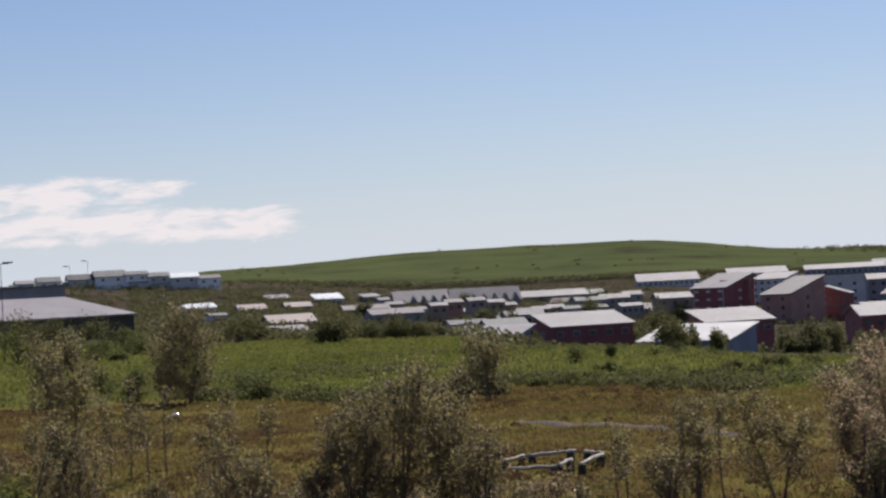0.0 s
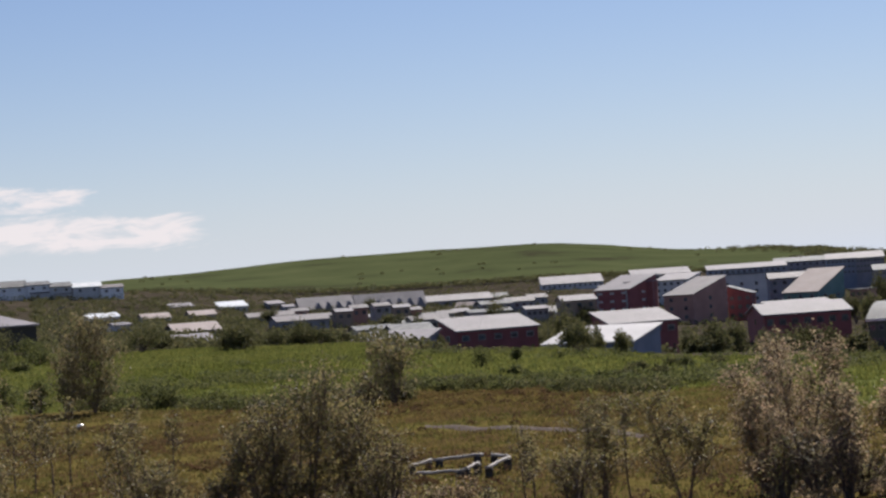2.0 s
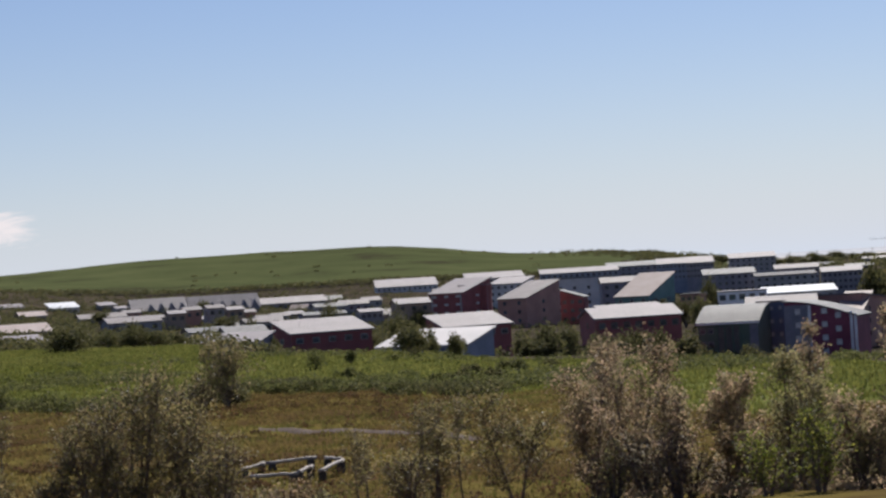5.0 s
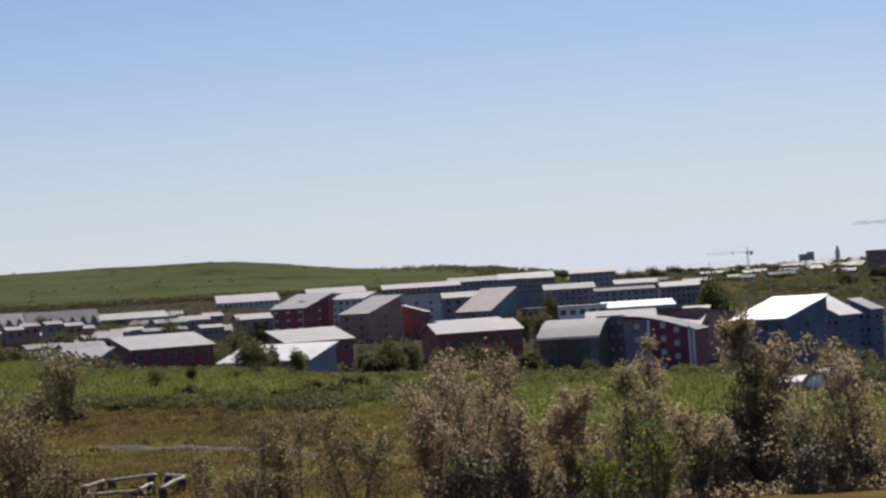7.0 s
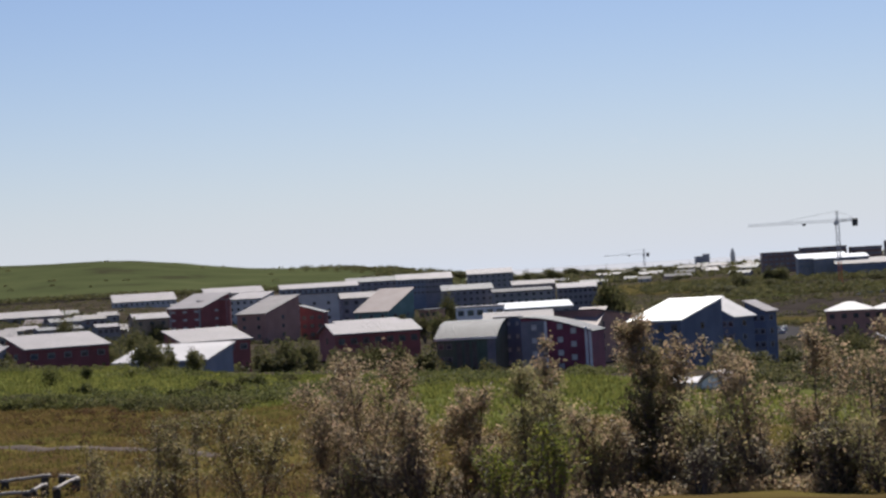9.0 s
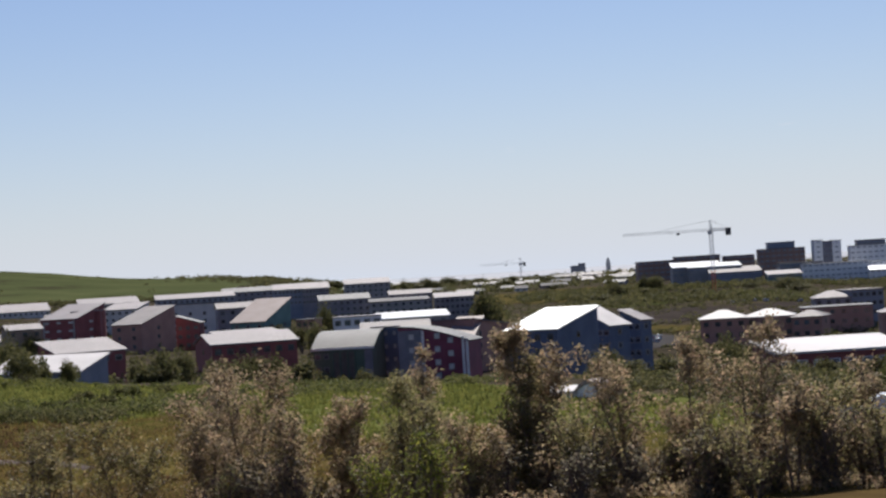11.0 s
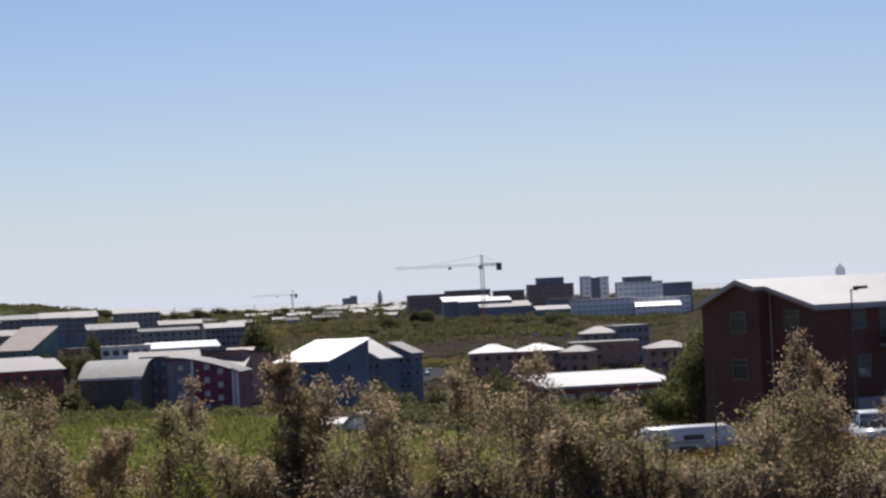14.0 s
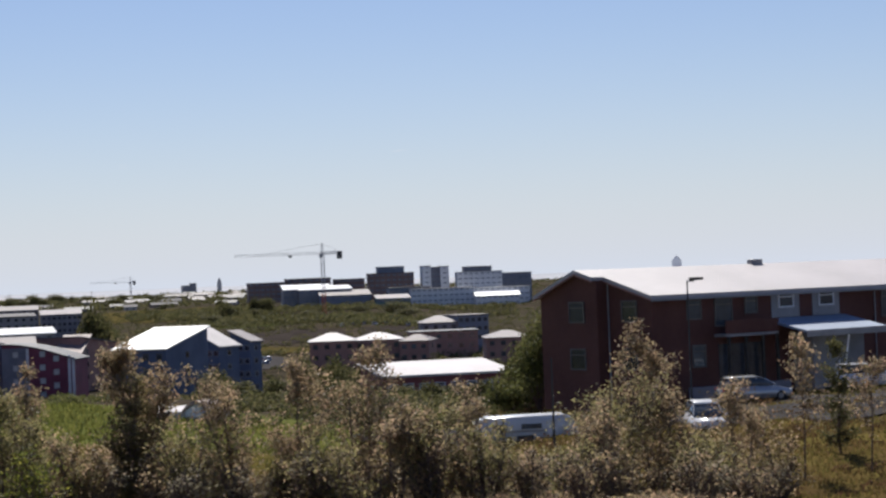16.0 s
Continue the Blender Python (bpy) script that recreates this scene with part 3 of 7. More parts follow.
def tree(bearing, dist, height, width, seed, mat, label="young willow with brownish green leaves on rough grass", name="willow_tree", category="tree", stems=1, leaf=0.1, low=0.1,
         group="young willows on the slope", trunk=0.055, fill=1.0):
    """A young tree: tapered stems, limbs that leave them at a slant and bend upwards, twigs, and tufts of leaves round the twig ends.
    width: across the crown; low: where the crown begins; fill: how leafy it is."""
    rng = np.random.default_rng(seed)
    at = on_ground(bearing, dist, -0.05)
    ob = root(name, at, float(rng.uniform(0, 360)), label, category, group)
    verts, faces, tufts = [], [], []
    half = width / 2

    def reach(f):  # half width of the crown at a part of its height
        return half * (0.3 + 0.7 * math.sin(math.pi * min(max(0.12 + 0.88 * f, 0), 1) ** 0.8)) * float(rng.uniform(0.55, 1.2))

    def line(p, d, length, r0, r1, steps, bend, wild, sides):
        pts = [p]
        for i in range(steps):
            d = (d + Vector((0, 0, bend)) + Vector(rng.normal(size=3) * wild)).normalized()
            q = p + d * (length / steps)
            tube(verts, faces, p, q, r0 + (r1 - r0) * i / steps, r0 + (r1 - r0) * (i + 1) / steps, sides)
            p = q
            pts.append(q)
        return pts

    for s in range(stems):
        a = math.tau * s / stems + float(rng.uniform(-0.5, 0.5))
        out = 0.0 if stems == 1 else min(0.62 * half / height, 0.5) * float(rng.uniform(0.5, 1.3))
        tall = height * (1.0 if s == 0 else float(rng.uniform(0.66, 0.92)))
        foot = Vector((math.cos(a), math.sin(a), 0)) * (0.1 if stems > 1 else 0)
        stem = line(foot, Vector((math.cos(a) * out, math.sin(a) * out, 1)).normalized(), tall, trunk, trunk * 0.2, 7, 0.05, 0.055, 6)
        room = 1.0 if stems == 1 else 0.75
        for _ in range(int(7 + 4.2 * tall)):
            f = float(rng.uniform(low, 0.97))
            k = f * 7
            i = min(int(k), 6)
            start = stem[i].lerp(stem[i + 1], k - i)
            a2 = float(rng.uniform(0, math.tau))
            length = reach(f) * room * 1.15 + 0.12
            d = Vector((math.cos(a2), math.sin(a2), float(rng.uniform(0.35, 1.0)))).normalized()
            limb = line(start, d, length, trunk * 0.34 * (1 - 0.5 * f), 0.008, 4, 0.12, 0.16, 4)
            for j in (1, 2, 3, 4):
                if j > 1:
                    tufts.append((limb[j], 0.6 + 0.4 * (j == 4)))
                for _ in range(2):
                    d2 = Vector(rng.normal(size=3)) + Vector((0, 0, 0.5)) + (limb[j] - limb[j - 1]).normalized()
                    twig = line(limb[j], d2.normalized(), length * float(rng.uniform(0.2, 0.42)), 0.009, 0.005, 2, 0.1, 0.2, 3)
                    tufts.append((twig[-1], 1.0))
        tufts.append((stem[-1], 1.0))
    mesh_object("trunk", verts, faces, BARK, ob, smooth_faces=True)
    area = height * (1 - low) * width * 0.75
    count = int(min(350 * area * fill * (0.115 / leaf) ** 2, 15000)) + 120
    size = np.array([k for _, k in tufts]) * rng.uniform(0.15, 1.0, len(tufts)) ** 1.6
    pick = rng.choice(len(tufts), count, p=size / size.sum())
    spread = 0.055 + 0.36 * leaf + 0.016 * width
    centres = np.array([p for p, _ in tufts])[pick] + rng.normal(size=(count, 3)) * spread
    centres[:, 2] = np.maximum(centres[:, 2], 0.02)
    leaves_mesh("crown", centres, leaf * rng.uniform(0.6, 1.35, count), rng, mat, ob, aspect=0.6)
    return ob


def bush(bearing, dist, height, width, seed, mat, name="bush", label="dense green bush", category="bush", group="", leaves=900, leaf=0.35, base=None, stem=True, squash=1.0):
    """A rounded but uneven bush: short limbs and leaf clumps gathered in lobes."""
    rng = np.random.default_rng(seed)
    at = on_ground(bearing, dist, -0.1)
    if base is not None:
        at.z = base
    ob = root(name, at, 0, label, category, group)
    lobes = []
    verts, faces = [], []
    count = 12 if width > height else 8
    for i in range(count):
        a = rng.uniform(0, 2 * math.pi)
        rr = width * 0.5 * rng.uniform(0.1, 0.8)
        c = Vector((math.cos(a) * rr, math.sin(a) * rr * squash, height * rng.uniform(0.28, 0.74) * (1.05 - 0.35 * rr / (width * 0.5))))
        lobes.append((c, min(width, height * 1.3) * rng.uniform(0.2, 0.36)))
        tube(verts, faces, Vector((0, 0, 0)), c, 0.012 * height + 0.02, 0.006 * height, 5)
    mesh_object("trunk", verts, faces, BARK, ob, smooth_faces=True)
    per = leaves // count
    pts = []
    for c, r in lobes:
        d = rng.normal(size=(per, 3))
        d /= np.linalg.norm(d, axis=1)[:, None]
        rad = r * rng.random(per) ** 0.4 * rng.uniform(0.8, 1.2, per)
        pts.append(np.array(c) + d * rad[:, None] * np.array([1.15, 1.15 * squash, 1.0]))
    pts = np.concatenate(pts)
    pts[:, 2] = np.abs(pts[:, 2])
    leaves_mesh("crown", pts, leaf * rng.uniform(0.6, 1.4, len(pts)), rng, mat, ob, aspect=0.7)
    return ob


# ---- houses, blocks and halls of the town ----
building("warehouse", "pale grey warehouse hall behind the wide roof", -12.11, 365, 3.1, 3.1, 17.3, 16, 0, "flat", WALL_GREY, ROOF_WHITE, storeys=0, columns=0)
building("house", "small two-storey house on the ridge with a low pitched roof", -11.84, 900, 9.5, 11.0, 7.4, 11, 8, "gable", WALL_WHITE, ROOF_WHITE, storeys=1, columns=2, side=1, group="houses on the ridge")
building("house", "small two-storey house on the ridge with a low pitched roof", -11.17, 900, 9.9, 12.0, 9.9, 11, 8, "gable", WALL_BRIGHT, ROOF_GREY, storeys=1, columns=2, side=1, group="houses on the ridge")
building("house", "small two-storey house on the ridge with a low pitched roof", -10.86, 900, 7.9, 9.4, 9.9, 11, 8, "gable", WALL_WHITE, ROOF_WHITE, storeys=1, columns=2, side=1, group="houses on the ridge")
building("house", "small two-storey house on the ridge with a low pitched roof", -10.30, 900, 10.2, 12.5, 10.7, 11, 8, "gable", WALL_WHITE, ROOF_DARK, storeys=1, columns=2, side=1, group="houses on the ridge")
building("house", "small two-storey house on the ridge with a low pitched roof", -9.48, 900, 11.0, 13.6, 13.5, 11, 8, "gable", WALL_BRIGHT, ROOF_GREY, storeys=1, columns=2, side=1, group="houses on the ridge")
building("house", "small two-storey house on the ridge with a low pitched roof", -8.56, 900, 7.7, 10.1, 13.1, 11, 8, "gable", WALL_WHITE, ROOF_WHITE, storeys=1, columns=2, side=1, group="houses on the ridge")
building("house", "small two-storey house on the ridge with a low pitched roof", -8.74, 900, 11.2, 12.7, 10.0, 11, 8, "gable", WALL_BRIGHT, ROOF_GREY, storeys=1, columns=2, side=1, group="houses on the ridge")
building("house", "small two-storey house on the ridge with a low pitched roof", -8.13, 900, 9.9, 11.7, 9.6, 11, 8, "gable", WALL_WHITE, ROOF_GREY, storeys=1, columns=2, side=1, group="houses on the ridge")
building("house", "small two-storey house on the ridge with a low pitched roof", -7.40, 900, 9.0, 10.9, 12.6, 11, 8, "gable", WALL_WHITE, ROOF_BRIGHT, storeys=1, columns=2, side=1, group="houses on the ridge")
building("house", "small two-storey house on the ridge with a low pitched roof", -6.71, 900, 8.0, 9.3, 10.1, 11, 8, "gable", WALL_BRIGHT, ROOF_PALE, storeys=1, columns=2, side=1, group="houses on the ridge")
building("house", "small two-storey house on the ridge with a low pitched roof", -10.21, 900, 6.8, 9.2, 14.9, 11, 8, "gable", WALL_WHITE, ROOF_GREY, storeys=1, columns=2, side=1, group="houses on the ridge")
building("house", "small two-storey house on the ridge with a low pitched roof", -8.07, 900, 6.6, 7.9, 7.5, 11, 8, "gable", WALL_WHITE, ROOF_PALE, storeys=1, columns=2, side=1, group="houses on the ridge")
building("house", "low house with a pale sheet roof in the valley", -6.98, 620, -3.6, -2.4, 9.2, 10, 12, "gable", WALL_WHITE, ROOF_BRIGHT, storeys=1, columns=4, side=1, group="houses in the valley")
building("house", "low house with a pale sheet roof in the valley", -6.47, 520, -5.3, -4.8, 4.0, 10, 12, "gable", WALL_WHITE, ROOF_WHITE, storeys=1, columns=2, side=1, group="houses in the valley")
building("house", "low house with a pale sheet roof in the valley", -5.50, 640, -5.1, -3.6, 8.6, 10, 12, "gable", WALL_WHITE, ROOF_PINK, storeys=1, columns=4, side=1, group="houses in the valley")
building("house", "low house with a pale sheet roof in the valley", -4.73, 800, -2.5, -1.2, 8.9, 10, 12, "shed", WALL_DARK, ROOF_WHITE, storeys=1, columns=4, side=1, group="houses in the valley")
building("house", "low house with a pale sheet roof in the valley", -4.19, 700, -5.5, -4.0, 8.8, 10, 12, "gable", WALL_DARK, ROOF_PINK, storeys=1, columns=4, side=1, group="houses in the valley")
building("house", "low house with a pale sheet roof in the valley", -3.31, 800, -3.8, -1.8, 11.0, 10, 12, "shed", WALL_WHITE, ROOF_BRIGHT, storeys=1, columns=4, side=1, group="houses in the valley")
building("house", "low house with a pale sheet roof in the valley", -2.10, 850, -4.1, -2.9, 6.6, 10, 12, "shed", WALL_GREY, ROOF_WHITE, storeys=1, columns=4, side=1, group="houses in the valley")
building("house", "low house with a pale sheet roof in the valley", -1.74, 800, -5.4, -4.6, 4.2, 10, 12, "gable", WALL_GREY, ROOF_WHITE, storeys=1, columns=2, side=1, group="houses in the valley")
building("house", "low house with a pale sheet roof in the valley", -4.37, 500, -7.8, -5.9, 11.5, 14, 12, "gable", WALL_GREY, ROOF_PINK, storeys=1, columns=4, side=1, group="houses in the valley")
building("house", "low house with a pale sheet roof in the valley", -4.25, 400, -8.5, -7.2, 7.2, 14, 12, "shed", WALL_WHITE, ROOF_WHITE, storeys=1, columns=4, side=1, group="houses in the valley")
building("house", "low house with a pale sheet roof in the valley", -2.26, 700, -7.6, -6.2, 16.1, 10, 12, "gable", WALL_GREY, ROOF_PALE, storeys=1, columns=4, side=1, group="houses in the valley")
building("house", "low house with a pale sheet roof in the valley", -1.38, 600, -8.4, -6.9, 15.6, 14, 12, "gable", WALL_GREY, ROOF_PALE, storeys=1, columns=4, side=1, group="houses in the valley")
building("house", "low house with a pale sheet roof in the valley", -0.42, 700, -8.8, -7.9, 5.7, 10, 12, "gable", WALL_GREY, ROOF_PALE, storeys=1, columns=2, side=1, group="houses in the valley")


def gabled_row(bearing, dist, eave, ridge, length, gables):
    """Terraced row: a long pale roof with a row of dark pointed gables standing out of its front."""
    ob = building("row_house", "terraced row with a pale roof and dark pointed gables", bearing, dist, eave, ridge, length, 12, 12, "gable", WALL_DARK, ROOF_WHITE, storeys=1, columns=gables * 2, side=1, group="houses in the valley")
    e = eave - ob.matrix_world.translation.z
    for i in range(gables):
        x, w, h = length * (-0.26 + 0.76 * (i + 0.5) / gables), 0.3 * length / gables, (ridge - eave) * 0.55
        ring = [(-w, e - 2.6), (-w, e - 0.2), (0, e + h), (w, e - 0.2), (w, e - 2.6)]
        verts = [(x + u, y, z) for y in (-1.4, 5.0) for u, z in ring]
        faces = [(0, 1, 2, 3, 4), (9, 8, 7, 6, 5)] + [(k, k + 5, (k + 1) % 5 + 5, (k + 1) % 5) for k in range(5)]
        mesh_object("gable", verts, faces, WALL_DARK, ob)


gabled_row(-0.67, 850, -7.4, -2.6, 23.3, 4)
gabled_row(1.17, 860, -8.4, -2.9, 30.3, 5)
building("house", "low house with a pale sheet roof in the valley", -0.18, 640, -7.1, -6.2, 5.2, 8, 12, "gable", WALL_TAN, ROOF_WHITE, storeys=1, columns=2, side=1, group="houses in the valley")
building("house", "low house with a pale sheet roof in the valley", 0.26, 650, -6.4, -5.5, 5.3, 8, 12, "gable", WALL_BROWN, ROOF_PALE, storeys=1, columns=2, side=1, group="houses in the valley")
building("house", "low house with a pale sheet roof in the valley", 0.91, 660, -6.3, -5.4, 5.3, 8, 12, "gable", WALL_GREY, ROOF_PALE, storeys=1, columns=2, side=1, group="houses in the valley")
building("house", "low house with a pale sheet roof in the valley", 1.47, 670, -7.3, -6.4, 5.4, 8, 12, "gable", WALL_TAN, ROOF_WHITE, storeys=1, columns=2, side=1, group="houses in the valley")
building("house", "low house with a pale sheet roof in the valley", 1.79, 680, -8.6, -7.7, 5.5, 8, 12, "gable", WALL_BROWN, ROOF_PALE, storeys=1, columns=2, side=1, group="houses in the valley")
building("house", "low house with a pale sheet roof in the valley", 1.30, 690, -9.8, -8.9, 5.6, 8, 12, "gable", WALL_GREY, ROOF_PALE, storeys=1, columns=2, side=1, group="houses in the valley")
building("house", "low house with a pale sheet roof in the valley", 0.65, 700, -10.3, -9.4, 5.7, 8, 12, "gable", WALL_TAN, ROOF_WHITE, storeys=1, columns=2, side=1, group="houses in the valley")
building("house", "low house with a pale sheet roof in the valley", -1.44, 710, -6.6, -5.7, 5.7, 8, 12, "gable", WALL_BROWN, ROOF_PALE, storeys=1, columns=2, side=1, group="houses in the valley")
building("house", "low house with a pale sheet roof in the valley", 2.75, 720, -11.2, -10.2, 5.8, 8, 12, "gable", WALL_GREY, ROOF_PALE, storeys=1, columns=2, side=1, group="houses in the valley")
building("house", "low house with a pale sheet roof in the valley", 3.16, 730, -11.0, -10.0, 5.9, 8, 12, "gable", WALL_TAN, ROOF_WHITE, storeys=1, columns=2, side=1, group="houses in the valley")
building("house", "low house with a pale sheet roof in the valley", 3.09, 900, -8.2, -5.7, 31.1, 14, 12, "gable", WALL_DARK, ROOF_WHITE, storeys=2, columns=8, side=1, group="houses in the valley")
building("house", "low house with a pale sheet roof in the valley", 4.18, 800, -9.9, -8.6, 12.6, 10, 12, "gable", WALL_GREY, ROOF_GREY, storeys=1, columns=4, side=1, group="houses in the valley")
building("house", "low house with a pale sheet roof in the valley", 4.86, 820, -9.7, -8.1, 11.7, 10, 12, "gable", WALL_GREY, ROOF_PALE, storeys=1, columns=4, side=1, group="houses in the valley")
building("house", "low house with a pale sheet roof in the valley", 5.37, 860, -9.1, -7.7, 8.1, 10, 12, "gable", WALL_GREY, ROOF_PALE, storeys=1, columns=2, side=1, group="houses in the valley")
building("house", "low house with a pale sheet roof in the valley", 2.10, 560, -10.1, -9.1, 7.1, 10, 12, "gable", WALL_GREY, ROOF_PALE, storeys=1, columns=4, side=1, group="houses in the valley")
building("house", "low house with a pale sheet roof in the valley", 4.00, 700, -11.3, -10.4, 15.1, 10, 12, "gable", WALL_DARK, ROOF_GREY, storeys=1, columns=4, side=1, group="houses in the valley")
building("house", "low house with a pale sheet roof in the valley", 5.33, 720, -11.7, -10.7, 8.2, 10, 12, "gable", WALL_GREY, ROOF_WHITE, storeys=1, columns=4, side=1, group="houses in the valley")
building("house", "low house with a pale sheet roof in the valley", 1.76, 450, -10.4, -8.9, 9.1, 12, 12, "gable", WALL_DARK, ROOF_GREY, storeys=1, columns=4, side=1, group="houses in the valley")
building("house", "low house with a pale sheet roof in the valley", 0.67, 470, -10.0, -9.1, 8.8, 10, 12, "gable", WALL_GREY, ROOF_GREY, storeys=1, columns=4, side=1, group="houses in the valley")
building("house", "low house with a pale sheet roof in the valley", 6.54, 620, -8.3, -6.8, 10.6, 10, 12, "gable", WALL_TAN, ROOF_WHITE, storeys=1, columns=3, side=1, group="houses in the valley")
building("apartment_block", "long pale apartment block with a shed roof", 6.38, 1150, -5.2, -1.0, 35.4, 20, 4, "shed", WALL_WHITE, ROOF_WHITE, storeys=3, columns=12, side=1, group="houses in the valley")
building("apartment_block", "dark red apartment block with a pale sloping roof", 7.48, 700, -6.6, -2.0, 15.3, 16, -38, "shed", WALL_RED, ROOF_WHITE, storeys=5, columns=3, side=1, group="houses in the valley", frame_mat=TRIM_GREY, pane_mat=CURTAIN, window=(1.9, 0.8), stripes=(-0.42, 0.42))
building("apartment_block", "dark red stair tower wing of the apartment block", 8.25, 704, -4.4, -4.4, 9.7, 12, -10, "flat", WALL_RED, ROOF_WHITE, storeys=5, columns=2, side=1, group="houses in the valley", frame_mat=TRIM_GREY, pane_mat=CURTAIN, window=(0.9, 1.3))
building("apartment_block", "grey apartment block with a pale roof", 8.92, 900, -2.9, -0.4, 26.1, 16, 5, "shed", WALL_GREY, ROOF_WHITE, storeys=4, columns=8, side=1, group="houses in the valley")
building("apartment_block", "grey apartment block with a pale roof", 9.19, 860, -5.6, -3.1, 15.1, 16, -20, "shed", WALL_WHITE, ROOF_WHITE, storeys=4, columns=5, side=1, group="houses in the valley")
building("apartment_block", "brown apartment block with a pale sloping roof", 9.35, 640, -9.1, -4.0, 11.6, 18, -38, "shed", WALL_BROWN, ROOF_PALE, storeys=5, columns=2, side=1, group="houses in the valley")
building("apartment_block", "long slate grey apartment block on the rise", 11.34, 980, -2.9, -0.8, 38.1, 18, 3, "shed", WALL_SLATE, ROOF_WHITE, storeys=3, columns=14, side=1, group="houses in the valley")
building("apartment_block", "pale apartment block with a sloping roof", 11.37, 760, -6.7, -4.5, 23.7, 18, -25, "shedback", WALL_WHITE, ROOF_GREY, storeys=4, columns=4, side=1, group="houses in the valley")
building("hall", "low red-walled hall with a wide white sheet roof", 12.93, 400, -10.8, -8.9, 17.3, 18, 12, "gable", WALL_RED, ROOF_WHITE, storeys=1, columns=7, side=1, group="houses in the valley")
building("apartment_block", "dark apartment block with a pale roof", 12.79, 680, -6.3, -4.6, 20.2, 16, 4, "gable", WALL_DARK, ROOF_PALE, storeys=3, columns=6, side=1, group="houses in the valley")
building("apartment_block", "long low apartment block with a pale flat-pitched roof", 12.85, 1080, -1.6, 0.6, 27.2, 14, 3, "shed", WALL_DARK, ROOF_GREY, storeys=3, columns=8, side=1, group="houses in the valley")
building("apartment_block", "long low apartment block with a pale flat-pitched roof", 14.01, 1060, -1.7, 1.0, 16.4, 14, 3, "shed", WALL_SLATE, ROOF_WHITE, storeys=3, columns=8, side=1, group="houses in the valley")
building("apartment_block", "long low apartment block with a pale flat-pitched roof", 14.76, 1060, -1.9, 1.1, 14.3, 14, 3, "shed", WALL_DARK, ROOF_WHITE, storeys=3, columns=8, side=1, group="houses in the valley")
building("apartment_block", "long low apartment block with a pale flat-pitched roof", 16.24, 1150, -1.0, 1.6, 26.0, 14, 3, "shed", WALL_GREY, ROOF_WHITE, storeys=3, columns=8, side=1, group="houses in the valley")
building("apartment_block", "long low apartment block with a pale flat-pitched roof", 17.47, 950, -7.2, -5.4, 20.1, 14, 3, "shed", WALL_DARK, ROOF_PALE, storeys=3, columns=8, side=1, group="houses in the valley")
building("apartment_block", "long low apartment block with a pale flat-pitched roof", 18.72, 900, -9.3, -7.4, 17.8, 14, 3, "shed", WALL_DARK, ROOF_WHITE, storeys=3, columns=8, side=1, group="houses in the valley")
building("apartment_block", "long low apartment block with a pale flat-pitched roof", 15.57, 900, -7.5, -5.3, 22.8, 14, 3, "shed", WALL_DARK, ROOF_GREY, storeys=3, columns=8, side=1, group="houses in the valley")
building("apartment_block", "long low apartment block with a pale flat-pitched roof", 17.14, 880, -9.3, -8.2, 26.1, 14, 3, "shed", WALL_GREY, ROOF_DARK, storeys=3, columns=8, side=1, group="houses in the valley")
building("hall", "low hall with a bright white roof", 17.53, 600, -11.6, -10.0, 20.9, 20, 6, "gable", WALL_GREY, ROOF_BRIGHT, storeys=1, columns=6, side=1, group="houses in the valley")
building("apartment_block", "grey middle block with a low curved roof", 16.97, 450, -11.3, -9.6, 15.2, 18, 0, "arch", WALL_GREY, ROOF_PALE, storeys=2, columns=4, side=1, group="houses in the valley")
building("apartment_block", "blue clad apartment block with a bright white sloping roof", 20.83, 390, -11.5, -7.9, 11.7, 17, -30, "shed", WALL_BLUE, ROOF_BRIGHT, storeys=4, columns=4, side=1, group="houses in the valley")
building("house", "wide brown house with a pale hipped roof", 28.64, 520, -15.9, -14.3, 7.7, 12, -10, "hip", WALL_BROWN, ROOF_PALE, storeys=2, columns=3, side=1, group="houses in the valley")
building("house", "brown house with a pointed white roof", 29.41, 640, -14.0, -11.8, 11.7, 14, 5, "hip", WALL_DARK, ROOF_WHITE, storeys=2, columns=4, side=1, group="houses in the valley")
building("house", "brown house with a white hipped roof", 31.36, 520, -15.9, -14.1, 11.6, 14, 5, "hip", WALL_BROWN, ROOF_WHITE, storeys=2, columns=4, side=1, group="houses in the valley")
building("house", "flat-roofed dark house in the valley", 29.52, 600, -15.9, -15.9, 20.2, 16, 4, "flat", WALL_BROWN, ROOF_GREY, storeys=2, columns=6, side=1, group="houses in the valley")
building("row_house", "low red row house with a long white roof", 29.58, 240, -11.6, -10.6, 15.6, 14, 14, "shed", WALL_RED, ROOF_HOUSE, storeys=1, columns=8, side=1, group="houses in the valley", frame_mat=TRIM_WHITE)
building("office_building", "long dark far office building", 24.61, 1500, 1.9, 1.9, 32.3, 30, 4, "flat", WALL_UMBER, ROOF_GREY, storeys=4, columns=8, side=2, window=(2.6, 1.2), floor_step=3.6, frame_mat=TRIM_GREY, pane_mat=WALL_SLATE, group="far offices")
building("office_building", "long dark far office building", 25.70, 1510, 4.0, 4.0, 33.3, 30, 4, "flat", WALL_UMBER, ROOF_GREY, storeys=4, columns=8, side=2, window=(2.6, 1.2), floor_step=3.6, frame_mat=TRIM_GREY, pane_mat=WALL_SLATE, group="far offices")
building("office_building", "far grey office building", 26.88, 1520, 2.5, 2.5, 22.4, 30, 4, "flat", WALL_UMBER, ROOF_GREY, storeys=4, columns=8, side=2, window=(2.6, 1.2), floor_step=3.6, frame_mat=TRIM_GREY, pane_mat=WALL_SLATE, group="far offices")
